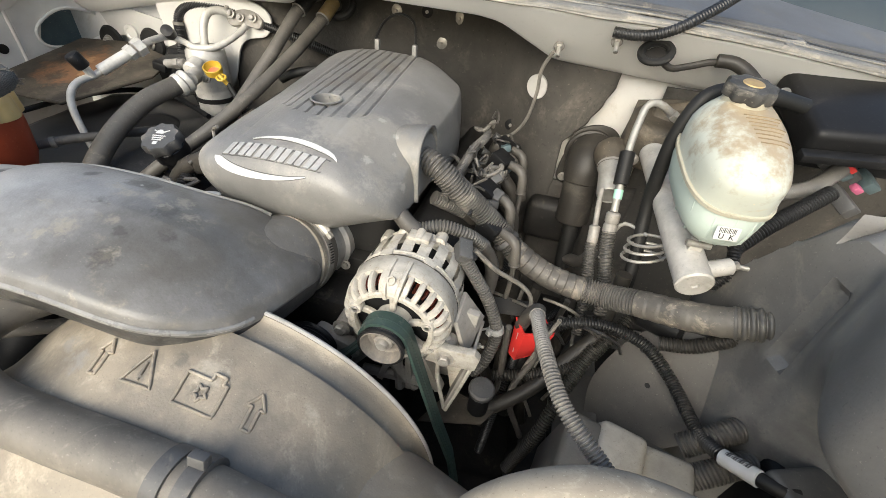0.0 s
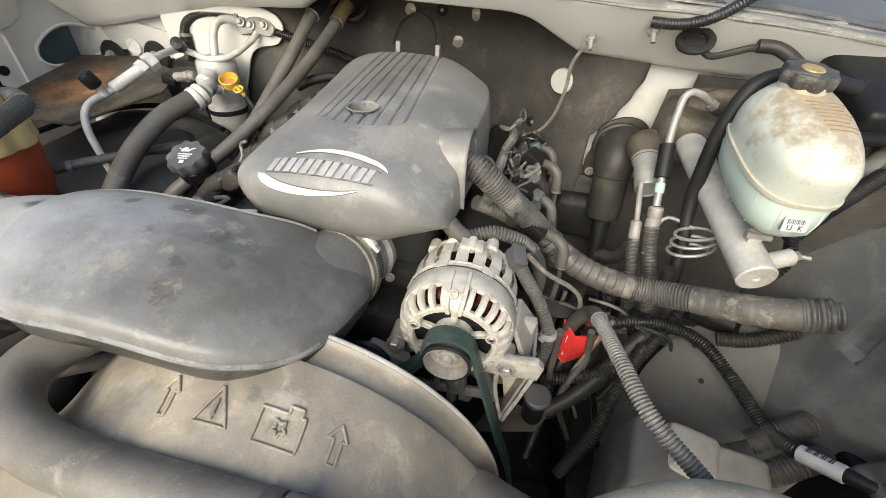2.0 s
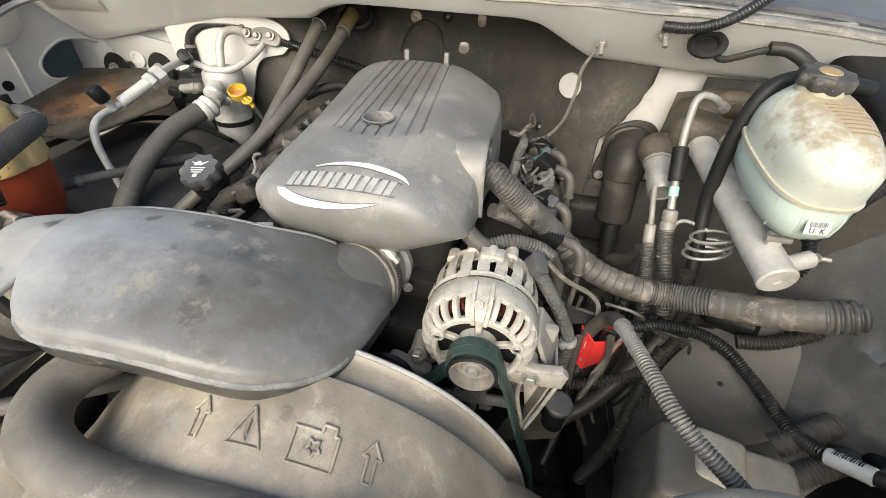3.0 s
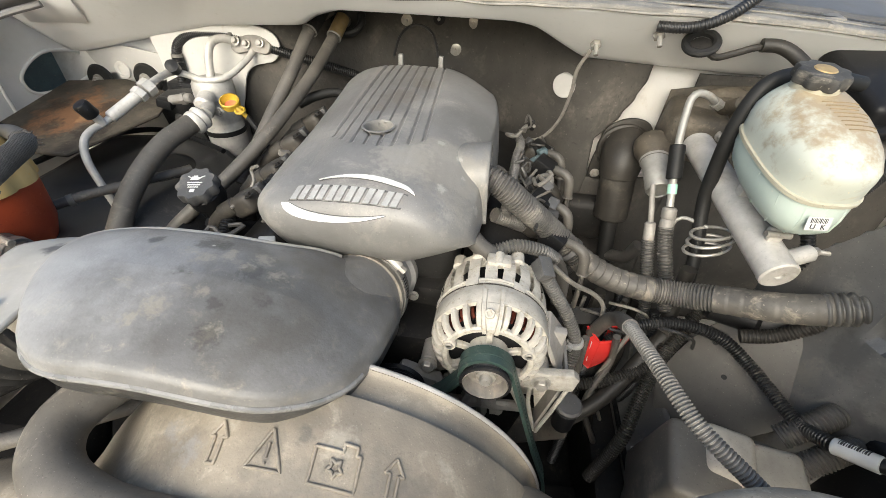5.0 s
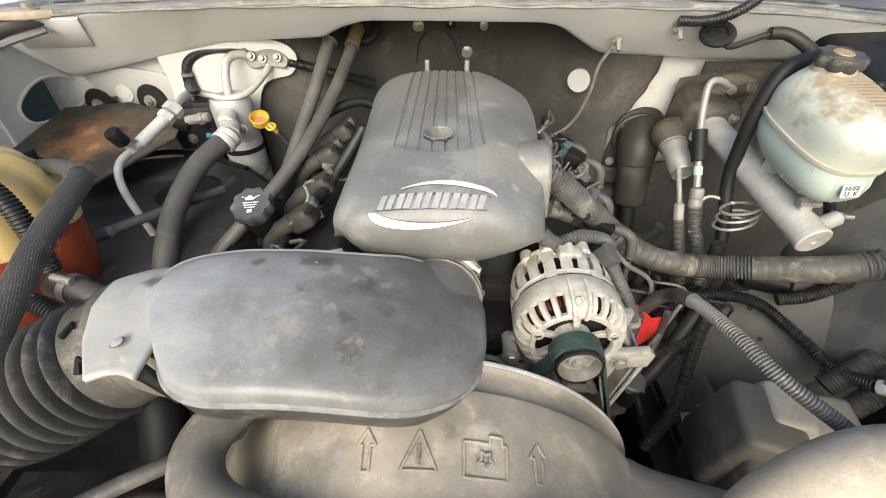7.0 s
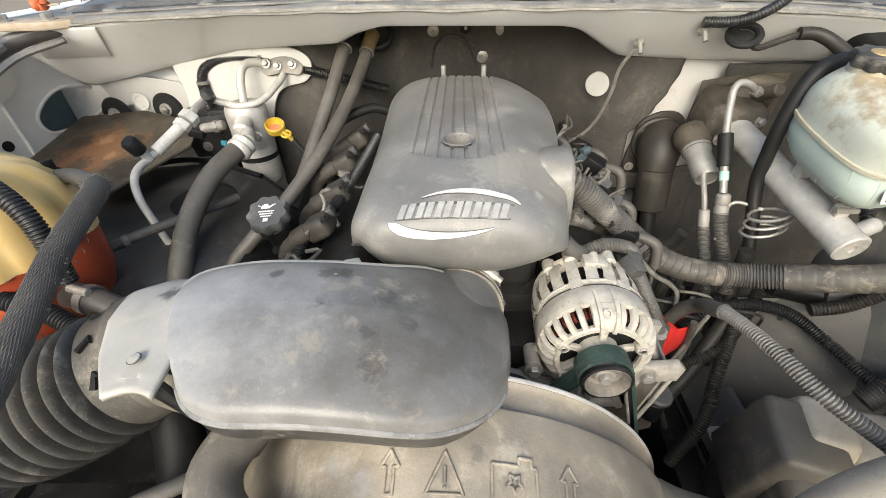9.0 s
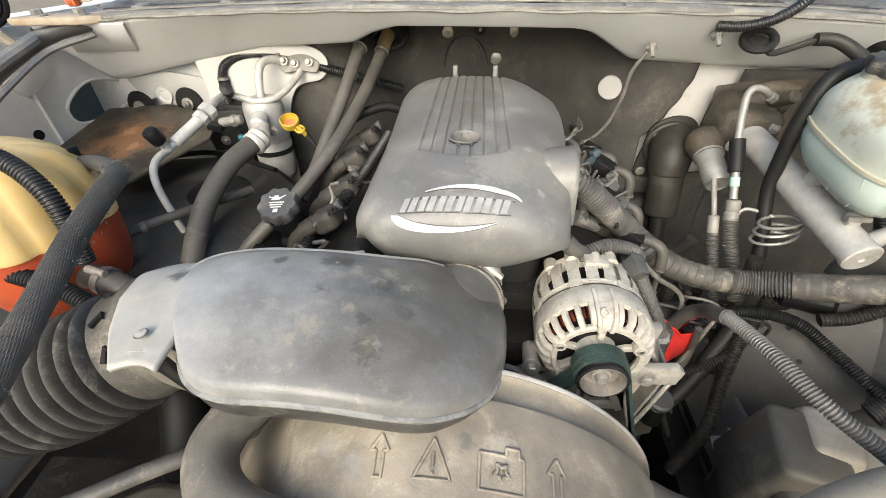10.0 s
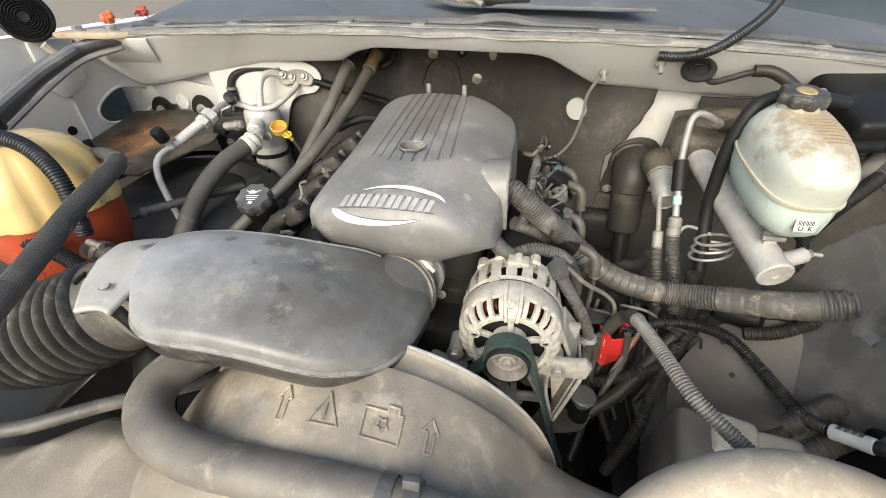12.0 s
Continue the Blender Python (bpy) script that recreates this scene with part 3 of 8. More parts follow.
def cowl_point(u, v):
    x = (-0.800 - 0.06 * v) + (1.70 + 0.06 * v) * u
    a = (along(LOWER, x - 0.01) + along(LOWER, x) * 2 + along(LOWER, x + 0.01)) / 4
    b = (along(UPPER, x - 0.03) + along(UPPER, x) * 2 + along(UPPER, x + 0.03)) / 4
    if v < 0.12:
        k = (0.12 - v) / 0.12
        return a + Vector((0, 0.022 * k, -0.002 * k * k))
    k = (v - 0.12) / 0.88
    p = a.lerp(b, k)
    p.y -= 0.008 * math.sin(math.pi * k)
    p.z += 0.004 * math.sin(math.pi * k)
    return p


cowl_panel = part("wall_cowl", sheet(150, 14, cowl_point), PAINT, thick=-0.003, sharp=50)
tagged(cowl_panel, "white painted steel cowl panel with dusty streaks above the firewall", "cowl panel", kind="structure")

OFF = V(0, -0.69, -0.72) * 0.0045
solo("cowl_gusset", panel(V(-0.806, -0.031, 1.186) + OFF, V(-0.677, -0.028, 1.190) + OFF, V(-0.632, -0.088, 1.246) + OFF, V(-0.770, -0.090, 1.246) + OFF, 0.004), PAINT,
     "white triangular gusset plate on the end of the cowl", "gusset plate")

# flange, seal and plastic cowl grille behind the panel's top edge
def strip(name, dy0, dz0, dy1, dz1, material, label, cat, wob=0.0, n=120, crown=0.0):
    def f(u, v):
        x = -0.82 + 1.72 * u
        b = (along(UPPER, x - 0.03) + along(UPPER, x) * 2 + along(UPPER, x + 0.03)) / 4
        w = wob * noise.noise(Vector((x * 14, v * 3, dy0 * 50)))
        return b + Vector((0, dy0 + (dy1 - dy0) * v, dz0 + (dz1 - dz0) * v + w + crown * math.sin(math.pi * v)))
    ob = part(name, sheet(n, 6, f), material, thick=-0.003, sharp=45)
    return tagged(ob, label, cat, kind="structure")


strip("trim_flange", -0.004, -0.001, 0.030, 0.007, SEAL, "weathered grey-beige sealed steel flange along the cowl", "flange", 0.003)
strip("trim_channel", 0.030, 0.009, 0.060, 0.012, SEAL, "dusty beige metal channel holding the hood seal", "channel", 0.0012)
strip("trim_gutter", 0.060, 0.005, 0.070, 0.004, BLACK, "dark narrow gutter behind the hood seal", "gutter")
for k, (dy, dz, r) in enumerate(((0.004, 0.004, 0.005), (0.045, 0.013, 0.0028), (0.082, 0.011, 0.011))):
    pts = []
    for i in range(60):
        x = -0.70 + 1.6 * i / 59
        b = along(UPPER, x)
        lift = 0.010 * math.exp(-((x - 0.09) / 0.06) ** 2) if k == 2 else 0.0
        pts.append(b + Vector((0, dy, dz + lift + 0.0018 * noise.noise(Vector((x * 20, k, 0))))))
    solo(("seal_bead", "channel_lip", "hood_seal")[k], sweep(spline(pts, 0.02)[0], r, 10), (SEAL, BLACK_DUSTY, GRAPHITE)[k],
         ("cracked grey sealer bead along the cowl edge", "thin dark lip along the seal channel", "dusty grey rubber hood seal along the cowl")[k],
         ("sealer bead", "lip", "rubber seal")[k])
for x in (-0.62, -0.44, -0.20, -0.06, 0.27, 0.47, 0.62):
    b = along(UPPER, x)
    solo("seal_clip", box((x, b.y + 0.051, b.z + 0.014), (0.026, 0.026, 0.005), (8, 0, 0), 0.0015), SEAL, "dusty beige tab clipping the hood seal to the cowl", "clip", "seal clips")
for x in (-0.185, 0.215, 0.60):
    b = along(UPPER, x)
    solo("seal_joint", box((x, b.y + 0.010, b.z + 0.006), (0.014, 0.016, 0.011), (10, 4, 8), 0.003), SEAL, "cracked lump of sealer on the cowl joint", "sealer lump", "sealer lumps")


def grille_point(u, v):
    x = -0.74 + 2.15 * u
    b = along(UPPER, min(x, 0.92))
    return x, b.y + 0.075 + 0.55 * v, b.z + 0.010 + 0.085 * v + 0.03 * v * v


grille = part("cowl_grille", sheet(60, 16, grille_point), COWL, thick=-0.004)
tagged(grille, "matt dark grey plastic cowl grille below the windscreen", "cowl grille", kind="structure")
solo("grille_pad", slab([(-0.02, 0), (0.335, -0.015), (0.30, 0.07), (0.05, 0.085), (-0.10, 0.05)], 0.008,
     pose(0.02, 0.0, 1.302, 9, 0, 0), 0.003), COWL, "raised flat pad moulded on the dark cowl grille", "pad")
windscreen = part("windscreen", sheet(30, 8, lambda u, v: (-0.72 + 2.1 * u, 0.16 + 0.57 * v + 0.1 * (2 * u - 1) ** 2, 1.257 + 0.418 * v)), surface("tinted_glass", (0.05, 0.06, 0.065), (0.04, 0.05, 0.055), 4, 0.08, 0.0), thick=0.005)
tagged(windscreen, "dark dusty windscreen glass behind the cowl grille", "windscreen", kind="structure")

# ---- passenger-side inner wing ----
wing = part("wall_inner_wing", sheet(30, 20, lambda u, v: (
    -0.98 + 0.06 * v + 0.02 * math.sin(3 * u), 0.05 - 1.15 * u, 0.42 + 0.80 * v + 0.01 * math.sin(u * 7))), PAINT_DIRTY, thick=0.004)
tagged(wing, "dirty white painted inner wing of the engine bay", "inner wing", kind="structure")
brace = thing("wing_brace", (-0.85, -0.04, 0.98), "off-white pressed steel brace with a large window", "brace")
rim = smooth_outline([(0.031, 1.082), (0.033, 1.056), (0.055, 1.043), (0.111, 1.041), (0.150, 1.047), (0.178, 1.060), (0.176, 1.094), (0.150, 1.110), (0.101, 1.119), (0.060, 1.106)], 6)


def window_plate(outer, inner, m, thick):
    """A plate with a window: two loops of equal count joined."""
    n = len(inner)
    vs = [m @ Vector((p[0], p[1], z)) for z in (0, thick) for loop in (outer, inner) for p in loop]
    fs = []
    for k in range(n):
        k2 = (k + 1) % n
        fs += [(k, k2, n + k2, n + k), (2 * n + k, 3 * n + k, 3 * n + k2, 2 * n + k2), (n + k, n + k2, 3 * n + k2, 3 * n + k), (k, 2 * n + k, 2 * n + k2, k2)]
    return vs, fs


def ray_loop(inner, corners):
    """Stretches each point of the inner loop outward to a four-cornered frame."""
    (x0, y0), (x1, y1) = corners
    c = sum((Vector(p) for p in inner), Vector((0, 0))) / len(inner)
    out = []
    for p in inner:
        d = Vector(p) - c
        k = min([((x1 if d.x > 0 else x0) - c.x) / d.x if abs(d.x) > 1e-6 else 9, ((y1 if d.y > 0 else y0) - c.y) / d.y if abs(d.y) > 1e-6 else 9])
        out.append(c + d * k)
    return out


BRACE = Matrix(((0.13, 0.0, 0.9915, -0.868), (0.9915, 0.0, -0.13, -0.098), (0.0, 1.0, 0.0, 0.0), (0, 0, 0, 1)))
part("plate", window_plate(ray_loop(rim, ((-0.012, 0.97), (0.215, 1.25))), rim, BRACE, 0.004), PAINT_DIRTY, brace)
part("front_plate", moved(slab([(-0.30, 0.97), (-0.014, 0.97), (-0.014, 1.25), (-0.30, 1.25)], 0.004), BRACE), PAINT_DIRTY, brace)
part("fold", sweep([BRACE @ Vector(p) for p in ((-0.013, 0.98, 0.006), (-0.013, 1.10, 0.006), (-0.015, 1.24, 0.006))], 0.0035, 8), PAINT_DIRTY, brace)
part("gusset", moved(slab([(-0.05, 1.24), (-0.05, 1.145), (-0.03, 1.125), (0.0, 1.13), (0.03, 1.15), (0.04, 1.24)], 0.012, None, 0.003), BRACE @ Matrix.Translation((0, 0, 0.003))), PAINT_DIRTY, brace)
part("drain_hole", moved(lathe([(0.010, 0), (0.010, 0.0012), (0.0, 0.0012)], (-0.045, 1.055, 0.0045), (0, 0, 1), 24), BRACE), BLACK, brace, "round dark hole")
part("window_lip", sweep([BRACE @ Vector((p.x, p.y, 0.005)) for p in rim] + [BRACE @ Vector((rim[0].x, rim[0].y, 0.005))], 0.0035, 8), PAINT_DIRTY, brace)
part("cavity_wall", moved(slab([(-0.02, 0.98), (0.24, 0.98), (0.24, 1.20), (-0.02, 1.20)], 0.003), BRACE @ Matrix.Translation((0, 0, -0.07))), BLUE_GREY, brace, "blue-grey painted wall behind the window")
tray = thing("battery_tray", (-0.70, -0.10, 1.0), "rust-stained dark steel tray on the inner wing", "tray")
part("floor_plate", scattered(slab([(-0.86, -0.17), (-0.765, -0.235), (-0.64, -0.235), (-0.555, -0.085), (-0.575, 0.0), (-0.72, 0.045), (-0.85, 0.02)], 0.004, Matrix.Translation((0, 0, 1.046)) @ Matrix.Rotation(radians(11), 4, "X"), 0.001), 0.002, 20), RUST, tray)
part("rim", sweep([V(-0.86, -0.167, 1.018), V(-0.765, -0.231, 1.005), V(-0.64, -0.231, 1.005), V(-0.555, -0.084, 1.034)], 0.004, 8), RUST, tray)
housing = thing("wheel_housing", (-0.58, -0.25, 0.85), "black dusty plastic wheel housing with a rolled rim", "wheel housing")
part("top_plate", sheet(40, 24, lambda u, v: (
    -0.72 + 0.385 * u, -0.46 + (0.40 + 0.05 * math.sin(math.pi * u) - 0.06 * u) * v, 0.962 - 0.05 * max(0.0, u - 0.72) / 0.28 + 0.012 * math.sin(2.5 * v) * math.sin(math.pi * u) - 0.03 * (1 - v) ** 2 + 0.004 * noise.noise(Vector((u * 5, v * 5, 0))))),
    BLACK_DUSTY, housing, thick=0.004)
part("rim", tube([(-0.73, -0.25, 0.98), (-0.705, -0.15, 0.985), (-0.66, -0.075, 0.985), (-0.60, -0.045, 0.983), (-0.52, -0.06, 0.98), (-0.42, -0.10, 0.975)], 0.0055, 10), BLACK, housing)
part("dished_cover", lathe([(0.0, 0.0), (0.05, 0.001), (0.062, -0.004), (0.066, -0.010)], (-0.50, -0.19, 0.972), (0, -0.1, 1), 40), BLACK, housing)

# ---- driver-side splash shield ----
def liner_point(u, v):
    """A steep wall whose rear edge rises slantwise to a rounded top; its lower part draws back towards the wing."""
    y = -0.88 + 0.61 * u
    top = lerp_lin(y, [(-0.9, 1.19), (-0.42, 1.185), (-0.393, 1.158), (-0.35, 1.086), (-0.283, 0.972), (-0.27, 0.93)])
    run = 0.60 + (top - 0.60 + 0.06) * v
    roll = max(0.0, run - (top - 0.035))
    z = run if roll <= 0 else top - 0.035 + 0.055 * math.sin(min(1.5, roll / 0.06))
    z = min(z, top + 0.02 * (y < -0.42))
    x = 0.577 + 0.22 * max(0.0, -0.28 - y) + (0.10 * roll / 0.095 if y < -0.40 else 0.0)
    x -= 0.10 * lerp_table(-y, [(0.45, 0.0), (0.62, 1.0)])
    x += 0.010 * (lerp_table(-y, [(0.418, 0.0), (0.422, 1.0), (0.442, 1.0), (0.446, 0.0)]) if 0.98 < z < 1.10 else 0.0)
    x -= 0.012 * lerp_table(-y, [(0.444, 0.0), (0.475, 1.0)])
    x += 0.19 * lerp_table(-y, [(0.43, 0.0), (0.60, 1.0)]) * lerp_table(-z, [(-1.08, 0.0), (-0.93, 1.0)])
    return x, y, z + 0.002 * noise.noise(Vector((u * 8, v * 8, 2)))


liner = part("splash_shield", sheet(150, 60, liner_point), SHIELD, thick=-0.004)
tagged(liner, "dusty black plastic splash shield over the front wheel", "splash shield", kind="structure")
shield_rest = thing("lower_shield", (0.49, -0.34, 0.62), "lower black plastic splash shield beside the frame rail", "splash shield")
part("panel", sheet(20, 10, lambda u, v: (0.43 + 0.07 * v, -0.50 + 0.37 * u, 0.60 + 0.08 * v)), SHIELD, shield_rest, thick=-0.004)
# flat panel whose pale colour includes a painted sheen
PN = aim((0.5445, -0.3595, 0.805), (-0.68, -0.70, 0.22))
PI = PN.inverted()
part("flat_panel", slab([(p.x, p.y) for p in smooth_outline([(PI @ V(*c)).to_2d()[:] for c in ((0.502, -0.372, 0.63), (0.481, -0.329, 0.69), (0.484, -0.312, 0.76), (0.515, -0.311, 0.862), (0.550, -0.332, 0.905), (0.588, -0.357, 0.926), (0.599, -0.375, 0.905), (0.612, -0.400, 0.862), (0.622, -0.425, 0.815), (0.575, -0.410, 0.71))], 4)], 0.002,
                        PN, 0.0006), SHIELD_PALE, shield_rest, "dusty flat panel with its sheen painted paler")
part("rolled_edge", tube([(0.43, -0.55, 0.62), (0.43, -0.34, 0.62), (0.43, -0.13, 0.62)], 0.005, 8), BLACK, shield_rest)
for c_ in (V(0.547, -0.357, 0.799), V(0.510, -0.343, 0.847)):
    q_ = PI @ c_
    solo("shield_hole", moved(lathe([(0.0042, 0), (0.0042, 0.0008), (0.0, 0.0008)], (q_.x, q_.y, 0.0024), (0, 0, 1), 14), PN), INK, "small round hole in the splash shield", "hole", "holes in the splash shield")
wing_r = part("wall_inner_wing_right", sheet(10, 8, lambda u, v: (0.98 - 0.02 * v, 0.05 - 1.15 * u, 0.42 + 0.83 * v)), PAINT_DIRTY, thick=0.004)
tagged(wing_r, "dirty white painted inner wing beside the driver's side", "inner wing", kind="structure")

# ---- engine below the covers ----
block = thing("engine", (0.0, -0.2, 0.55), "grimy dark grey engine block under plastic covers", "engine")
part("block", box((-0.01, -0.16, 0.74), (0.34, 0.46, 0.40), (0, 0, 0), 0.02), ENGINE, block)
part("front_cover", box((-0.01, -0.42, 0.74), (0.26, 0.08, 0.34), (0, 0, 0), 0.02), ENGINE, block)
for s in (-1, 1):
    part("valve_cover", box((-0.01 + s * 0.175, -0.16, 0.955), (0.10, 0.46, 0.07), (0, s * 32, 0), 0.015, 3), ENGINE, block)
part("intake_manifold", box((-0.01, -0.17, 1.0), (0.23, 0.40, 0.16), (0, 0, 0), 0.03, 3), BLACK_DUSTY, block)
part("exhaust_manifold", tube([(0.27, -0.40, 0.82), (0.29, -0.3, 0.80), (0.29, -0.15, 0.80), (0.28, -0.02, 0.78)], 0.025), RUST, block)
part("exhaust_manifold", tube([(-0.29, -0.40, 0.82), (-0.31, -0.3, 0.80), (-0.31, -0.15, 0.80), (-0.30, -0.02, 0.78)], 0.025), RUST, block)
# unseen panel, added to keep light out from the front and below
tagged(part("wall_front_blocker", box((0, -1.06, 0.52), (1.9, 0.05, 0.68), (0, 0, 0), 0.01), ENGINE), "unseen dark panel added below the radiator to block light", "body panel", kind="structure")
# added dark sheet over the ground, in place of the shade down there
solo("shade_sheet", box((0.0, -0.42, 0.425), (1.9, 1.3, 0.012), (0, 0, 0), 0.004), ENGINE, "dark sheet added under the engine to stand in for shade", "skid plate")
rail = solo("frame_rail", box((0.42, -0.2, 0.52), (0.09, 1.4, 0.16), (0, 0, 0), 0.01), ENGINE, "dirty dark steel frame rail under the engine bay", "frame rail")
rail = solo("frame_rail", box((-0.42, -0.2, 0.52), (0.09, 1.4, 0.16), (0, 0, 0), 0.01), ENGINE, "dirty dark steel frame rail under the engine bay", "frame rail")
solo("axle_crossmember", box((0.0, -0.5, 0.42), (0.9, 0.16, 0.10), (0, 0, 0), 0.015), ENGINE, "dark steel crossmember below the engine", "crossmember")


# ---- engine cover ----
CY = radians(1.2)
COV = Matrix.Translation((-0.017, -0.303, 0)) @ Matrix.Rotation(CY, 4, "Z")
# per station from front to back: v, top height, half width to either side, side drop, roundness
STATIONS = [(-0.120, 1.013, 0.106, 0.082, 0.004, 3.6), (-0.136, 1.032, 0.119, 0.104, 0.012, 3.6), (-0.147, 1.055, 0.128, 0.122, 0.026, 3.6), (-0.152, 1.079, 0.134, 0.134, 0.042, 3.6),
            (-0.149, 1.098, 0.136, 0.142, 0.058, 3.6), (-0.138, 1.112, 0.137, 0.144, 0.072, 3.6), (-0.117, 1.1225, 0.1365, 0.146, 0.084, 3.5), (-0.085, 1.131, 0.1355, 0.148, 0.092, 3.4),
            (-0.03, 1.1405, 0.1335, 0.151, 0.098, 3.3), (0.05, 1.146, 0.131, 0.158, 0.10, 3.3), (0.13, 1.151, 0.130, 0.165, 0.098, 3.3), (0.19, 1.154, 0.130, 0.165, 0.092, 3.3),
            (0.235, 1.156, 0.128, 0.157, 0.082, 3.3), (0.261, 1.155, 0.118, 0.132, 0.066, 3.3), (0.270, 1.146, 0.110, 0.112, 0.052, 3.3), (0.272, 1.12, 0.106, 0.105, 0.04, 3.3)]


def station(s, col):
    f = s * (len(STATIONS) - 1)
    i = min(int(f), len(STATIONS) - 2)
    t = f - i
    a, b, c, d = (STATIONS[max(0, min(len(STATIONS) - 1, i + k))][col] for k in (-1, 0, 1, 2))
    return 0.5 * ((2 * b) + (c - a) * t + (2 * a - 5 * b + 4 * c - d) * t * t + (3 * b - a - 3 * c + d) * t ** 3)


def groove(u, v):
    """Depth of the eight moulded grooves on the cover's flat, drawn closer together towards the back."""
    k = 1 - 0.16 * max(0.0, (v + 0.03) / 0.29)
    c = 0.0015 + 0.004 * max(0.0, v + 0.03)
    q = (u - c) / k
    front = -0.050 + 9.0 * q * q
    if abs(q) > 0.066 or v < front:
        return 0.0
    edge = min(1.0, (v - front) / 0.002)
    off = (q + 0.0620) / 0.01771
    line = abs(off - round(off)) * 0.01771
    panel = -0.0012 * min(1.0, (0.066 - abs(q)) / 0.0015)
    return edge * (panel - 0.0026 * max(0.0, min(1.0, (0.0021 - line) / 0.0008)))


def cross_section(u, s):
    """Depth along, and height, of the cover's skin at u across and share s of its stations."""
    v0, zt, left, right, drop, n = (station(s, k) for k in range(6))
    r = min(1.0, abs(u) / (right if u > 0 else left))
    crown = lerp_lin(v0, [(-0.15, 0.4), (-0.10, 2.0), (0.0, 2.8), (0.10, 2.0), (0.27, 0.6)]) * min(abs(u), 0.05 if u > 0 else 0.065) ** 2
    v = v0 + 0.014 * r ** 3 * (1 - 2.6 * s)
    v += 0.040 * max(0.0, min(1.0, (-0.05 - v0) / 0.08)) * max(0.0, (r - 0.60) / 0.40) ** 2.4
    if u <= 0:
        return v, zt - crown - (drop - crown * 0.8) * (1 - max(0.0, 1 - r ** n) ** (1 / n))
    # on this side a broad sloping flank ends in an upright skirt
    fall = min(drop, lerp_lin(v0, [(-0.15, 0.050), (-0.12, 0.056), (-0.08, 0.060), (-0.02, 0.050), (0.05, 0.046), (0.23, 0.040), (0.27, 0.036)]))
    z = zt - crown - (fall - crown * 0.6) * max(0.0, (u - 0.050) / (right - 0.050)) ** 1.9
    foot = min(z, lerp_lin(v0, [(-0.15, 1.040), (-0.09, 1.036), (0.02, 1.035), (0.10, 1.02), (0.27, 1.01)]))
    skirt = max(0.0, (r - 0.93) / 0.07)
    return v, z + (foot - z) * (1 - math.sqrt(max(0.0, 1 - skirt * skirt)))


def cover_top(u, v):
    """Height of the cover at its own u across and v along."""
    lo, hi = 0.28, 1.0
    for _ in range(26):
        m = (lo + hi) / 2
        if station(m, 0) < v:
            lo = m
        else:
            hi = m
    return cross_section(u, (lo + hi) / 2)[1]


def cover_grid():
    NU, NV = 250, 230
    vs, fs = [], []
    for j in range(NV + 1):
        s = j / NV
        left, right, drop = station(s, 2), station(s, 3), station(s, 4)
        for i in range(NU + 1):
            q = -1 + 2 * i / NU
            a = right if q > 0 else left
            # evenly spaced over the flat, wrapped down at the sides
            k = abs(q)
            u = math.copysign(a * (0.92 * k / 0.84 if k < 0.84 else 0.92 + 0.08 * math.sin((k - 0.84) / 0.16 * math.pi / 2)), q)
            v, z = cross_section(u, s)
            if q < -0.97:
                z -= 0.5 * drop * (k - 0.97) / 0.03
            if u < -0.085:
                z = max(z, z + (lerp_table(v, [(-0.16, 1.046), (-0.10, 1.044), (0.0, 1.035), (0.3, 1.0)]) - z) * min(1.0, (-u - 0.085) / 0.05) ** 2.5)
            if 0.3 < s < 0.93:
                z += groove(u, v)
            z += 0.0006 * noise.noise(Vector((u * 30, v * 30, 0))) + 0.0002 * noise.noise(Vector((u * 150, v * 150, 4)))
            vs.append(Vector((u, v, z)))
    for j in range(NV):
        for i in range(NU):
            f = (j * (NU + 1) + i, j * (NU + 1) + i + 1, (j + 1) * (NU + 1) + i + 1, (j + 1) * (NU + 1) + i)
            c = sum((vs[k] for k in f), Vector()) / 4
            if math.hypot(c.x, c.y) > 0.0205 or c.z < 1.10:
                fs.append(f)
    return vs, fs


cover = thing("engine_cover", (-0.017, -0.303, 1.0), "dusty grey plastic engine cover with moulded grooves and a white badge", "engine cover")
part("shell", moved(cover_grid(), COV), COVER, cover, sharp=42, thick=0.003)
part("bolt_well", moved(lathe([(0.0230, -0.0002), (0.0215, 0.0008), (0.0195, 0.0003), (0.0186, -0.003), (0.0178, -0.045), (0.0, -0.046)], (0, 0, cover_top(0, 0)), (0, 0, 1), 40, 0, False), COV), COVER, cover, "round well for the cover's bolt")
part("bolt_head", moved(lathe([(0.008, 0), (0.008, 0.004), (0.0, 0.005)], (0, 0, cover_top(0, 0) - 0.046), (0, 0, 1), 6), COV), STEEL, cover)


ARC = [(0.0, 3.0)]
for i in range(1, 81):
    s0, s1 = (3 + 5 * (i - 1) / 80) / 15, (3 + 5 * i / 80) / 15
    ARC.append((ARC[-1][0] + math.hypot(station(s1, 0) - station(s0, 0), station(s1, 1) - station(s0, 1)), 3 + 5 * i / 80))


def on_front(u, w, up=0.0):
    """A point of the cover's rounded front: u across, w up along its curve."""
    def at(u, w):
        s = lerp_lin(w, ARC) / 15
        v, z = cross_section(u, s)
        return COV @ Vector((u, v, z))
    p = at(u, w)
    n = (at(u + 0.002, w) - p).cross(at(u, w + 0.002) - p).normalized()
    return p + n * up


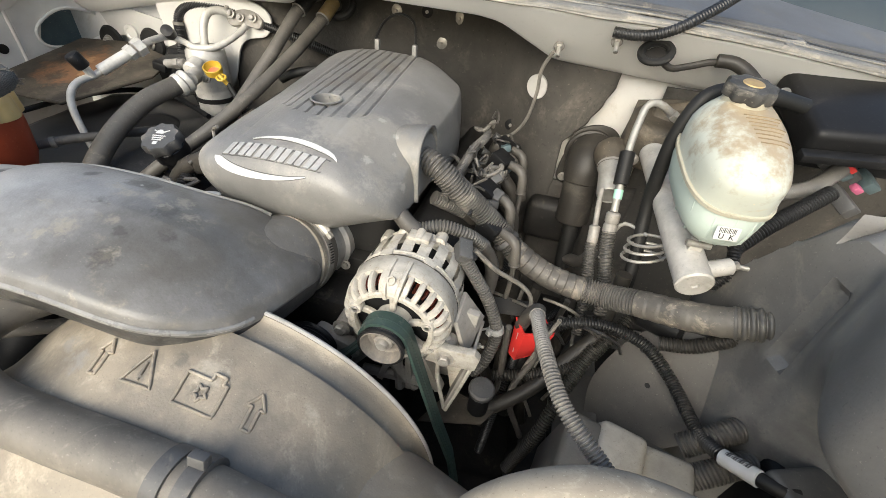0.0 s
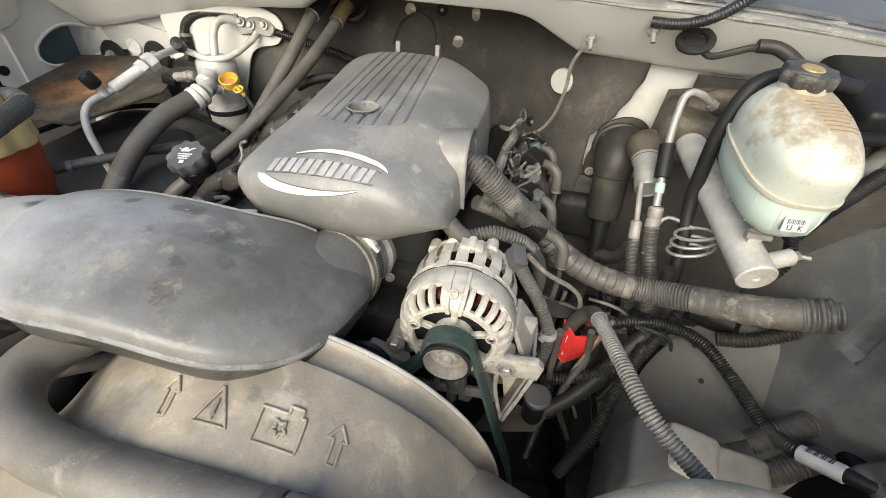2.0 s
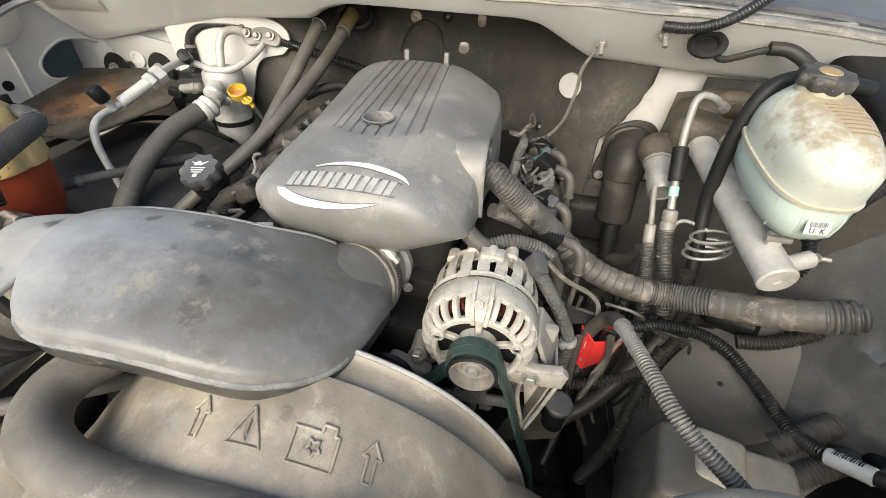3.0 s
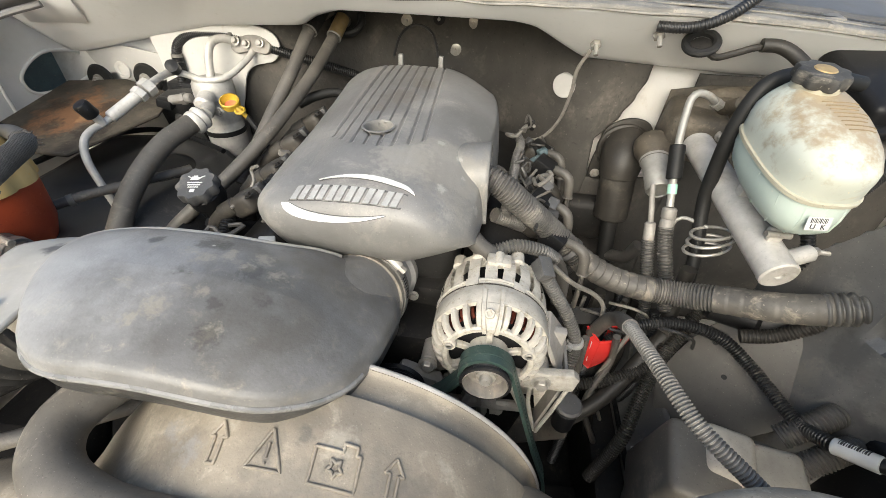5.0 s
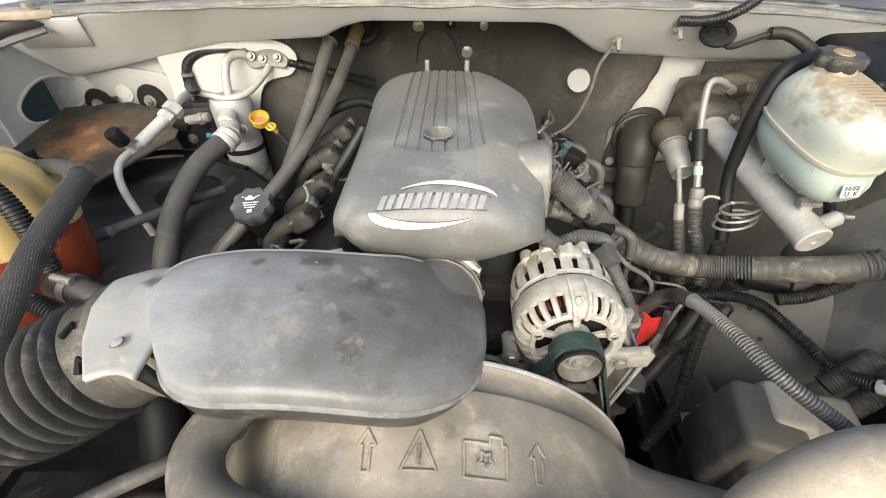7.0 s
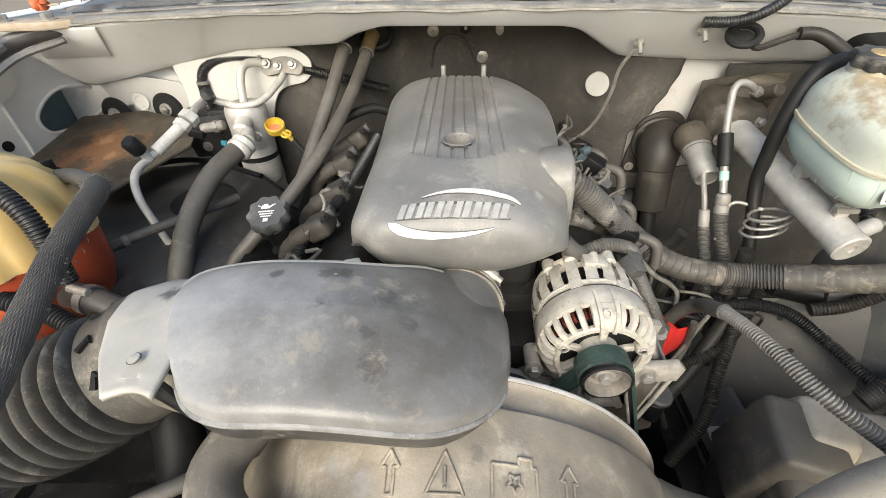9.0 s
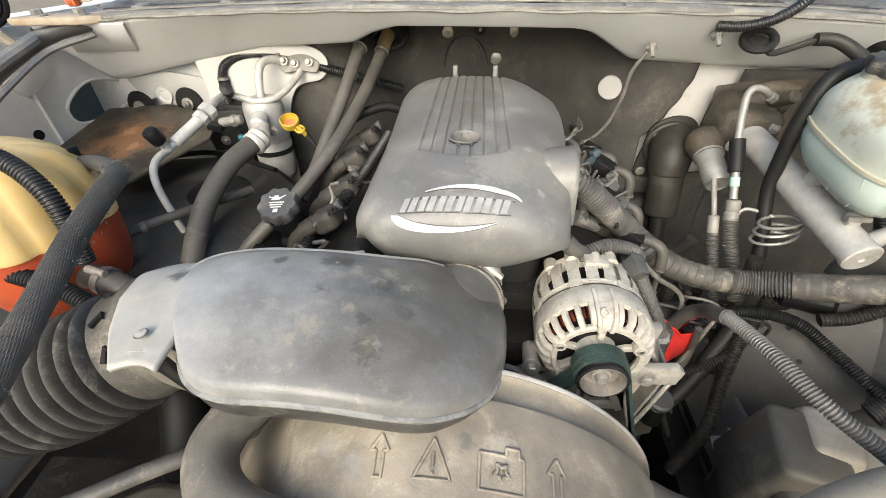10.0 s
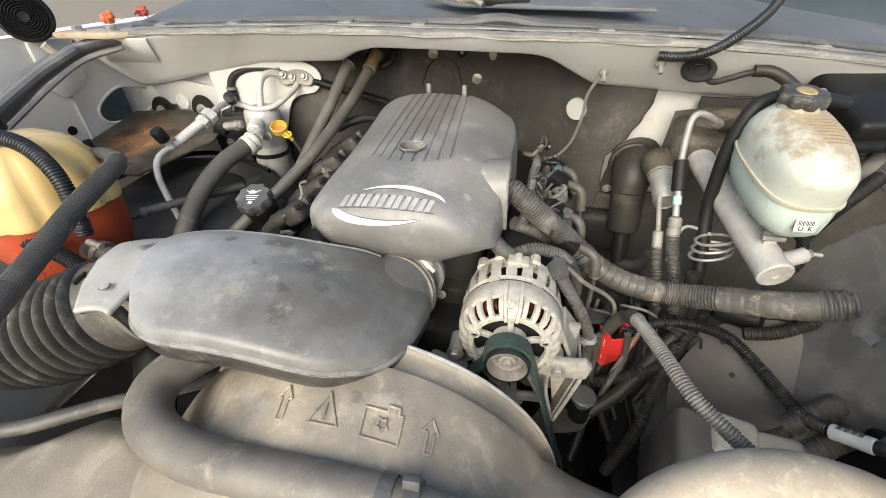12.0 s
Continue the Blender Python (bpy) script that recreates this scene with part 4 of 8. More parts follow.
def cover_strip(rows, up, name, material, label=""):
    """A raised strip on the cover's front between pairs of points (u0, w0, u1, w1)."""
    vs, fs = [], []
    for u0, v0, u1, v1 in rows:
        vs += [on_front(u0, v0, -0.001), on_front(u0, v0, up), on_front(u1, v1, up), on_front(u1, v1, -0.001)]
    for i in range(len(rows) - 1):
        for k in range(4):
            k2 = (k + 1) % 4
            fs.append((4 * i + k, 4 * i + k2, 4 * i + 4 + k2, 4 * i + 4 + k))
    fs += [(0, 1, 2, 3), tuple(4 * (len(rows) - 1) + k for k in (3, 2, 1, 0))]
    return part(name, (vs, fs), material, cover, label)


# badge: two crescents and a row of slanted bars, each with a dark rim
BC = (-0.003, 0.041)
TURN = radians(9)


def crescent(a0, a1, ax, ay, w, skew, grow=0.0):
    rows = []
    for i in range(41):
        t = i / 40
        a = radians(a0 + (a1 - a0) * t)
        th = w * math.sin(math.pi * t ** skew) ** 0.8 + 0.0003
        pts = []
        for x, y in (((ax + grow) * math.cos(a), (ay + grow) * math.sin(a)), ((ax - th * 1.3 - grow) * math.cos(a), (ay - th - grow) * math.sin(a))):
            pts += [BC[0] + x * math.cos(TURN) - y * math.sin(TURN), BC[1] + x * math.sin(TURN) + y * math.cos(TURN)]
        rows.append(tuple(pts))
    return rows


def slant(u0, u1, w0, w1, lean):
    return [(u0 + (u1 - u0) * t, w0, u0 + (u1 - u0) * t + lean, w1) for t in (0, 0.25, 0.5, 0.75, 1)]


for a0, a1, w, skew, lab_ in ((177, 304, 0.0105, 0.50, "white lower crescent of the badge"), (117, 5, 0.0070, 1.35, "white upper crescent of the badge")):
    cover_strip(crescent(a0, a1, 0.0765, 0.0300, w, skew, 0.0012), 0.0005, "badge_rim", GRAPHITE, "dark moulded rim of the badge")
    cover_strip(crescent(a0, a1, 0.0765, 0.0300, w, skew), 0.0018, "badge_crescent", BADGE, lab_)
cover_strip(slant(-0.0715, 0.0590, 0.0325, 0.0545, 0.0060), 0.0005, "badge_rim", GRAPHITE)
for i in range(6):
    for k in range(2):
        u = -0.0690 + 0.0212 * i + 0.0098 * k
        cover_strip(slant(u, u + 0.0074, 0.0340, 0.0530, 0.0052), 0.0022, "badge_bar", BADGE_GREY, "" if i + k else "slanted silver bar on the badge")


# the hood on the cover's edge where the main harness leaves
def outlet(u, v):
    base = V(0.072 + 0.066 * v, -0.298 - 0.004 * v, 1.076 - 0.004 * (1 - v))
    side, up = V(0.0, 1, 0), V(-0.04, 0, 1)
    r = 0.046 - 0.001 * v + 0.004 * (1 - v) ** 3
    if u < 0.2 or u > 0.8:
        leg = (0.2 - u if u < 0.2 else u - 0.8) / 0.2
        return base + side * (r if u < 0.2 else -r) - up * (0.040 * leg)
    a = math.pi * (u - 0.2) / 0.6
    c, s = math.cos(a), math.sin(a)
    q = (abs(c) ** 2.5 + abs(s) ** 2.5) ** (-1 / 2.5)
    return base + side * (r * q * c) + up * ((0.049 - 0.008 * (1 - v)) * q * s)


part("harness_outlet", sheet(40, 12, outlet), COVER, cover, thick=-0.0035)
for u in (-0.028, 0.046):
    p = COV @ Vector((u, 0.270, 1.158))
    part("tab", box(tuple(p), (0.009, 0.010, 0.024), (0, 0, 0), 0.002), COVER, cover)

# ---- intake resonator ----
OUT = smooth_outline([(-0.243, -0.640), (-0.225, -0.660), (-0.195, -0.670), (-0.138, -0.668), (-0.051, -0.663), (-0.005, -0.647), (0.028, -0.614), (0.043, -0.570), (0.048, -0.520),
                      (0.047, -0.476), (0.030, -0.452), (-0.012, -0.445), (-0.052, -0.454), (-0.098, -0.477), (-0.168, -0.488), (-0.235, -0.494), (-0.282, -0.509), (-0.290, -0.545), (-0.277, -0.585), (-0.258, -0.620)], 9)
SP0, SP1 = Vector((-0.235, -0.572)), Vector((-0.03, -0.56))


def duct_z(x, y):
    z = 1.0975 - 0.95 * (x + 0.195) ** 2 - 9.5 * max(0.0, x + 0.10) ** 3
    return z - 2.2 * (y + 0.575) ** 2 + 0.0008 * noise.noise(Vector((x * 25, y * 25, 0)))


def resonator(lo, hi):
    prof = [(0.0, 0.0), (0.25, 0.0), (0.5, 0.0), (0.75, 0.0), (0.87, 0.0003), (0.925, 0.0008), (0.96, 0.0020), (0.984, 0.0050), (1.0, 0.0105), (1.006, 0.0145), (1.010, 0.016), (1.010, 0.019), (1.002, 0.0205),
            (0.995, 0.026), (0.975, 0.040), (0.93, 0.052), (0.84, 0.060), (0.6, 0.066), (0.0, 0.068)][lo:hi]
    n = len(OUT)
    vs, fs = [], []
    for s, d in prof:
        for p in OUT:
            t = max(0.0, min(1.0, (p - SP0).dot(SP1 - SP0) / (SP1 - SP0).length_squared))
            c = SP0.lerp(SP1, t)
            q = c + (p - c) * s
            vs.append(Vector((q.x, q.y, duct_z(q.x, q.y) - d)))
    for j in range(len(prof) - 1):
        for k in range(n):
            k2 = (k + 1) % n
            fs.append((j * n + k, j * n + k2, (j + 1) * n + k2, (j + 1) * n + k))
    return vs, fs


duct = thing("intake_resonator", (-0.13, -0.57, 0.97), "large dusty black plastic intake resonator with scuffs", "air intake duct")
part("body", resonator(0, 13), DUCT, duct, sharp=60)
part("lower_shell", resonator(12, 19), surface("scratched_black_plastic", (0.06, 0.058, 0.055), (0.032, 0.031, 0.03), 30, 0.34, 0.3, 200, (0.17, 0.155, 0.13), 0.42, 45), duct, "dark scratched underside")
bead = []
for p in OUT[:60]:
    t = max(0.0, min(1.0, (p - SP0).dot(SP1 - SP0) / (SP1 - SP0).length_squared))
    c = SP0.lerp(SP1, t)
    q = c + (p - c) * 1.004
    bead.append(Vector((q.x, q.y, duct_z(q.x, q.y) - 0.0135)))
part("seam_bead", sweep(bead, 0.0030, 8, True, 0.8), surface("scuffed_edge", (0.25, 0.245, 0.236), (0.17, 0.167, 0.16), 40, 0.28, 0.1, 300), duct, "scuffed pale seam along the front edge")
# pale tube along the back shoulder, its colour standing in for sky light
lip = []
for p in OUT:
    if p.x < -0.03 and p.y > -0.56:
        c = SP0.lerp(SP1, max(0.0, min(1.0, (p - SP0).dot(SP1 - SP0) / (SP1 - SP0).length_squared)))
        q = c + (p - c) * 1.015
        lip.append(Vector((q.x, q.y, duct_z(q.x, q.y) - 0.0085)))
part("rear_edge", sweep(lip, 0.0062, 12, True, 0.9), DUCT_PALE, duct, "edge along the back, painted pale for its sky light")
part("outlet_neck", sweep(spline([(-0.05, -0.565, 0.985), (-0.034, -0.518, 0.984), (-0.020, -0.475, 0.976), (-0.012, -0.437, 0.964)], 0.005)[0],
                          lambda s: 0.071 - 0.014 * s, 44), DUCT, duct, "brown dusty outlet neck")
part("inlet_shoulder", sweep(spline([(-0.326, -0.551, 1.008), (-0.300, -0.557, 1.014), (-0.27, -0.568, 1.021), (-0.24, -0.576, 1.026)], 0.005)[0], lambda s: 0.0645 - 0.002 * s, 40), DUCT_BROWN, duct)


def plateau(u, v):
    left = lerp_lin(v, [(0.0, -0.315), (0.25, -0.338), (0.5, -0.334), (0.75, -0.316), (1.0, -0.288)])
    right = lerp_lin(v, [(0.0, -0.262), (0.5, -0.25), (1.0, -0.246)])
    x = left + (right - left) * u
    y = -0.512 - 0.151 * v + 0.006 * math.sin(math.pi * u) * (1 if v > 0.9 else 0)
    back = max(0.0, 0.40 - v) / 0.40
    return x, y, 1.0870 + 0.004 * u - 0.018 * back ** 2 - 0.006 * v + 0.0006 * noise.noise(Vector((x * 40, y * 40, 0)))


part("inlet_plate", sheet(20, 26, plateau), DUCT_PALE, duct, "pale dusty flat plate with a push pin", thick=0.005)
part("push_pin", lathe([(0.0050, 0), (0.0050, 0.002), (0.0, 0.003)], (-0.277, -0.631, 1.0882), (-0.05, -0.05, 1), 18), DUCT_PALE, duct)
part("pin_ring", ring((-0.277, -0.631, 1.0890), (-0.05, -0.05, 1), 0.0056, 0.0005, 24, 6), GRAPHITE, duct)
part("support_rib", slab([(-0.272, 1.080), (-0.246, 1.080), (-0.232, 1.045), (-0.238, 1.028), (-0.256, 1.060)], 0.006, Matrix.Translation((0, -0.645, 0)) @ Matrix.Rotation(radians(90), 4, "X"), 0.001), BLACK, duct, "black support rib under the plate")
part("support_rib", slab([(-0.275, 1.080), (-0.25, 1.072), (-0.238, 1.05), (-0.262, 1.06)], 0.004, Matrix.Translation((0, -0.622, 0)) @ Matrix.Rotation(radians(90), 4, "X"), 0.001), BLACK, duct)
clampc = V(-0.012, -0.440, 0.965)
CAX = V(0.05, 1, -0.38).normalized()
clamp = thing("hose_clamp", clampc, "dusty worm-drive steel clamp on the intake neck", "hose clamp", "hose clamps")
part("band", lathe([(0.0565, -0.0065), (0.0605, -0.0065), (0.0605, 0.0065), (0.0565, 0.0065)], clampc, CAX, 56, 0, False), STEEL, clamp)
RIMC = clampc - CAX * 0.014
part("rim", lathe([(0.056, -0.004), (0.0595, -0.004), (0.0595, 0.004), (0.056, 0.004)], RIMC, CAX, 56), DUCT_BROWN, clamp, "moulded rim of the neck")
HC = clampc + (V(0.62, 0, 0) + CAX.cross(V(1, 0, 0)).normalized() * -0.78).normalized() * 0.0635
HD = CAX.cross((HC - clampc).normalized()).normalized()
part("screw_housing", sweep([HC - HD * 0.011, HC, HD * 0.011 + HC], 0.0075, 10, True, 0.7), STEEL, clamp)
part("screw", rod(HC + HD * 0.010, HC + HD * 0.020, 0.0048, 6), STEEL, clamp)
for k in range(16):
    a = k * 0.062 - 0.50 if k < 8 else k * 0.062 - 0.08
    d = ((HC - clampc).normalized() * math.cos(a) + HD * math.sin(a)).normalized()
    part("thread_slot", moved(slab([(-0.0008, -0.004), (0.0008, -0.004), (0.0008, 0.004), (-0.0008, 0.004)], 0.0006), Matrix.Translation(clampc + d * 0.0604) @ Matrix((CAX.cross(d), CAX, d)).transposed().to_4x4()), ENGINE, clamp)
cuff = solo("neck_cuff", lathe([(0.052, -0.018), (0.0565, -0.016), (0.0565, 0.016), (0.052, 0.018)], clampc + CAX * 0.008, CAX, 48), RUBBER_DUSTY,
            "dusty brown rubber cuff between intake and throttle body", "rubber cuff")
tb = thing("throttle_body", (-0.01, -0.38, 0.90), "bright cast aluminium throttle body with screws", "throttle body")
part("barrel", lathe([(0.047, 0), (0.052, 0.006), (0.052, 0.03), (0.058, 0.034), (0.058, 0.05), (0.05, 0.055)], (-0.01, -0.418, 0.955), (0, 1, -0.12), 36), ALUMINIUM, tb)
part("motor_housing", box((-0.055, -0.386, 0.995), (0.07, 0.034, 0.03), (0, 8, 3), 0.006), ALUMINIUM, tb)
for x, z in ((-0.045, 1.004), (0.026, 1.012), (0.048, 0.935), (-0.075, 1.0)):
    bolt((x, -0.404, z), (0.1, -1, 0.3), 0.005, True, tb)
part("plug_body", box((-0.095, -0.400, 1.000), (0.03, 0.018, 0.02), (0, 10, 20), 0.003), BLACK, tb, "black plug on the throttle body")

# ---- bellows on the inlet side ----
B0, B1 = V(-0.326, -0.551, 1.008), V(-0.586, -0.647, 0.8935)
bax = (B1 - B0).normalized()
bellows = thing("intake_bellows", (-0.45, -0.61, 0.88), "dusty black corrugated rubber intake bellows", "intake hose")
part("collar", lathe([(0.058, 0.0), (0.066, 0.002), (0.069, 0.012), (0.069, 0.018), (0.066, 0.022), (0.067, 0.05), (0.064, 0.054)], B0, bax, 48), BELLOWS, bellows)
prof = [(0.062, 0.05)]
for i in range(14):
    h = 0.058 + 0.0178 * i
    R = 0.0718 + 0.0003 * i
    for k in range(9):
        a = math.pi * k / 8
        prof.append((R - 0.023 + 0.023 * math.sin(a) ** 0.75, h + 0.0070 - 0.0042 * math.cos(a)))
    prof += [(0.046, h + 0.0128), (0.046, h + 0.0165)]
prof.append((0.060, 0.30))
folds = lathe(prof, B0, bax, 56)
for p in folds[0]:
    far = max(0.0, (p - B0).dot(bax) - 0.13)
    bend = far * far / 0.16 if far < 0.08 else 0.04 + (far - 0.08)
    p += V(0, 0.10, 0.42) * bend
part("folds", folds, BELLOWS, bellows, sharp=70)
for k in range(6):
    a = radians(-70 + 32 * k)
    m = aim(B0 + bax * 0.034, bax)
    c = m @ Vector((0.0675 * math.cos(a + 1.9), 0.0675 * math.sin(a + 1.9), 0))
    n = (c - (B0 + bax * 0.034)).normalized()
    part("ratchet_tooth", slab([(-0.003, -0.009), (0.003, -0.009), (0.003, 0.004), (0.008, 0.004), (0.0, 0.009)], 0.0035, aim(c, n)), BLACK, bellows)

# ---- fan shroud ----
SC = (-0.02, 0.739)


def shroud_point(a, y):
    """Point of the shroud at angle a (degrees from the right, upward) and depth y."""
    R = lerp_lin(y, [(-0.80, 0.190), (-0.77, 0.215), (-0.745, 0.232), (-0.725, 0.243), (-0.70, 0.2535), (-0.685, 0.259), (-0.668, 0.2665), (-0.655, 0.2715), (-0.640, 0.2735), (-0.620, 0.2735), (-0.613, 0.2725), (-0.6105, 0.2625), (-0.584, 0.2645), (-0.580, 0.2695), (-0.577, 0.2695)])
    n = lerp_lin(y, [(-0.80, 3.4), (-0.72, 2.35), (-0.685, 2.05), (-0.62, 2.0), (-0.5, 2.0)])
    wx = lerp_lin(y, [(-0.80, 1.45), (-0.72, 1.16), (-0.66, 1.0), (-0.5, 1.0)])
    c, s = math.cos(radians(a)), math.sin(radians(a))
    k = (abs(c) ** n + abs(s) ** n) ** (-1 / n)
    return Vector((SC[0] + R * wx * k * c, y, SC[1] + R * k * s))


def shroud_z(x, y):
    lo, hi = 20.0, 160.0
    for _ in range(30):
        m = (lo + hi) / 2
        if shroud_point(m, y).x > x:
            lo = m
        else:
            hi = m
    return shroud_point((lo + hi) / 2, y).z


ys = [-0.80, -0.77, -0.74, -0.72, -0.70, -0.68, -0.665, -0.65, -0.635, -0.622, -0.618, -0.614, -0.612, -0.6105, -0.609, -0.600, -0.592, -0.585, -0.582, -0.580, -0.577]
shroud = thing("fan_shroud", (-0.02, -0.68, 0.5), "beige dust-covered plastic radiator fan shroud with embossed warning symbols", "fan shroud")
vs = [shroud_point(-35 + 250 * i / 140, y) for y in ys for i in range(141)]
fs = [(j * 141 + i, j * 141 + i + 1, (j + 1) * 141 + i + 1, (j + 1) * 141 + i) for j in range(len(ys) - 1) for i in range(140)]
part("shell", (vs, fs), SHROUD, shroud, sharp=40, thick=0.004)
FA, FB = V(0.254, -0.586, 0.802), V(0.362, -0.657, 0.880)


def flare(u, v):
    outer = FA.lerp(FB, v)
    inner = shroud_point(34 + 10 * v, -0.618 - 0.08 * v) - V(0.004, 0, 0.006)
    p = inner.lerp(outer, u)
    return p + V(0, 0, 0.010 * math.sin(math.pi * u) * (1 - 0.6 * v))


part("corner_flare", sheet(16, 16, flare), SHROUD, shroud, thick=0.004)
part("rim_edge", sweep([shroud_point(-30 + 240 * i / 120, -0.5765) for i in range(121)], 0.0028, 8), surface("worn_rim", (0.42, 0.40, 0.38), (0.3, 0.28, 0.26), 30, 0.4, 0.1), shroud, "pale worn rim of the shroud")


def emboss(name, loops, at, size, label):
    """Line symbol standing proud of the shroud."""
    gs = []
    for loop in loops:
        pts = []
        for (a, b), (c, d) in zip(loop, loop[1:]):
            for k in range(8):
                pts.append((a + (c - a) * k / 8, b + (d - b) * k / 8))
        pts.append(loop[-1])
        line = []
        for px, py in pts:
            x, y = at[0] + px * size, at[1] + py * size
            line.append(Vector((x, y, shroud_z(x, y) + 0.0008)))
        gs.append(sweep(line, 0.0017, 8))
    part(name, join(*gs), SHROUD, shroud, label, sharp=60)


ARROW = [[(0, 1), (-0.38, 0.45), (-0.17, 0.45), (-0.17, -0.45), (0.17, -0.45), (0.17, 0.45), (0.38, 0.45), (0, 1)]]
emboss("embossed_arrow", ARROW, (-0.066, -0.6784), 0.0214, "embossed arrow")
emboss("embossed_arrow", ARROW, (0.0895, -0.6775), 0.0214, "embossed arrow")
emboss("embossed_triangle", [[(0, 1), (-0.85, -0.55), (0.85, -0.55), (0, 1)], [(0, 0.45), (0, -0.12)], [(0, -0.26), (0, -0.36)]], (-0.0185, -0.6765), 0.0187, "embossed warning triangle")
star = [[(0.34 * (1 if i % 2 else 0.5) * math.cos(math.pi * i / 5 + 0.3), 0.34 * (1 if i % 2 else 0.5) * math.sin(math.pi * i / 5 + 0.3) - 0.05) for i in range(11)]]
emboss("embossed_battery", [[(-0.95, 0.55), (0.2, 0.55), (0.2, 0.85), (0.75, 0.85), (0.75, 0.55), (0.95, 0.55), (0.95, -0.75), (-0.95, -0.75), (-0.95, 0.55)]] + star, (0.0405, -0.6745), 0.0203, "embossed battery symbol")
fan = thing("cooling_fan", (-0.02, -0.60, 0.6), "dark plastic cooling fan behind the shroud", "fan")
part("hub", lathe([(0.0, 0), (0.08, 0.01), (0.08, 0.05), (0.0, 0.05)], (-0.02, -0.60, 0.739), (0, -1, 0), 32), BLACK, fan)
for k in range(9):
    a = 2 * math.pi * k / 9 + 0.2
    m = Matrix.Translation((-0.02, -0.62, 0.739)) @ Matrix.Rotation(a, 4, "Y")
    part("blade", moved(sheet(6, 4, lambda u, v: (0.07 + 0.18 * u, -0.02 + 0.05 * v, (v - 0.5) * 0.11)), m), BLACK, fan, thick=0.003)

# ---- radiator and its hoses ----
radiator = thing("radiator", (0.0, -0.83, 0.5), "dusty radiator with a plastic end tank", "radiator")
part("core", box((0.0, -0.835, 0.70), (0.86, 0.05, 0.46), (0, 0, 0), 0.004), BLACK, radiator)
part("top_tank", box((0.0, -0.835, 0.925), (0.90, 0.06, 0.05), (0, 0, 0), 0.012, 3), SHROUD, radiator)
support = thing("radiator_support_cover", (-0.42, -0.77, 0.90), "dust-covered plastic cover on the radiator support", "cover")



def support_point(u, v):
    x = -0.64 + 0.49 * u
    back = lerp_table(x, [(-0.64, -0.80), (-0.44, -0.765), (-0.37, -0.735), (-0.29, -0.685), (-0.15, -0.69)])
    y = -0.90 + (back + 0.90) * v
    return x, y, 0.947 - 0.020 * max(0.0, v - 0.85) / 0.15 + 0.004 * noise.noise(Vector((x * 14, y * 14, 0))) - 0.02 * max(0.0, x + 0.24) / 0.09


part("panel", sheet(40, 24, support_point), SHROUD, support, thick=0.004)
part("rear_lip", sheet(40, 4, lambda u, v: Vector(support_point(u, 1.0)) + V(0, 0.002 * v, -0.05 * v)), SHROUD, support, thick=0.003)
for x in (-0.52, -0.33):
    part("push_pin", lathe([(0.009, 0), (0.009, 0.003), (0.0, 0.004)], (x, -0.84, 0.948), (0, 0, 1), 18), BLACK, support)
hose = thing("radiator_hose", (-0.2, -0.70, 0.9), "thick dusty black rubber upper radiator hose", "radiator hose")
HP = [(-0.115, -0.50, 0.93), (-0.165, -0.555, 0.965), (-0.205, -0.620, 0.986), (-0.222, -0.672, 0.988), (-0.198, -0.712, 0.984), (-0.14, -0.732, 0.980), (-0.06, -0.736, 0.980), (0.05, -0.738, 0.980), (0.20, -0.748, 0.965)]
part("hose", sweep(spline(HP, 0.007)[0], 0.0232, 28), RUBBER_DUSTY, hose)
for x in (0.062, 0.086):
    part("clamp_band", lathe([(0.0225, -0.007), (0.0258, -0.007), (0.0258, 0.007), (0.0225, 0.007)], (x, -0.7385, 0.9795), (1, -0.04, -0.05), 36), GRAPHITE, hose, "grey steel band clamp")
part("clamp_ear", box((0.086, -0.728, 1.006), (0.016, 0.010, 0.012), (-20, 0, 0), 0.002), GRAPHITE, hose)
arch = thing("coolant_elbow", (0.40, -0.67, 0.90), "thick dusty beige hose arching over the radiator", "hose")
ARCH = spline([(0.296, -0.70, 0.86), (0.309, -0.69, 0.920), (0.345, -0.679, 0.960), (0.400, -0.668, 0.980), (0.465, -0.665, 0.973), (0.55, -0.668, 0.940), (0.67, -0.67, 0.885)], 0.007)[0]
part("hose", sweep(ARCH, lambda s: 0.030 + 0.012 * math.sin(math.pi * s), 30), HOSE_PALE, arch)
part("end_band", lathe([(0.033, -0.008), (0.0355, -0.008), (0.0355, 0.008), (0.033, 0.008)], ARCH[4], ARCH[6] - ARCH[2], 32), GRAPHITE, arch, "steel band clamp")
solo("vent_hose", tube([(-0.60, -0.775, 0.962), (-0.44, -0.752, 0.957), (-0.365, -0.732, 0.955), (-0.30, -0.69, 0.953), (-0.25, -0.65, 0.94), (-0.2, -0.60, 0.92)], 0.0085), RUBBER, "thin dusty rubber vent hose over the radiator support", "hose")

# ---- alternator ----
AX, AZ = 0.1605, 0.9525


def alt_bar(a, path, r=0.0030):
    return sweep([V(AX + q * math.cos(a), y, AZ + q * math.sin(a)) for q, y in path], r, 6)


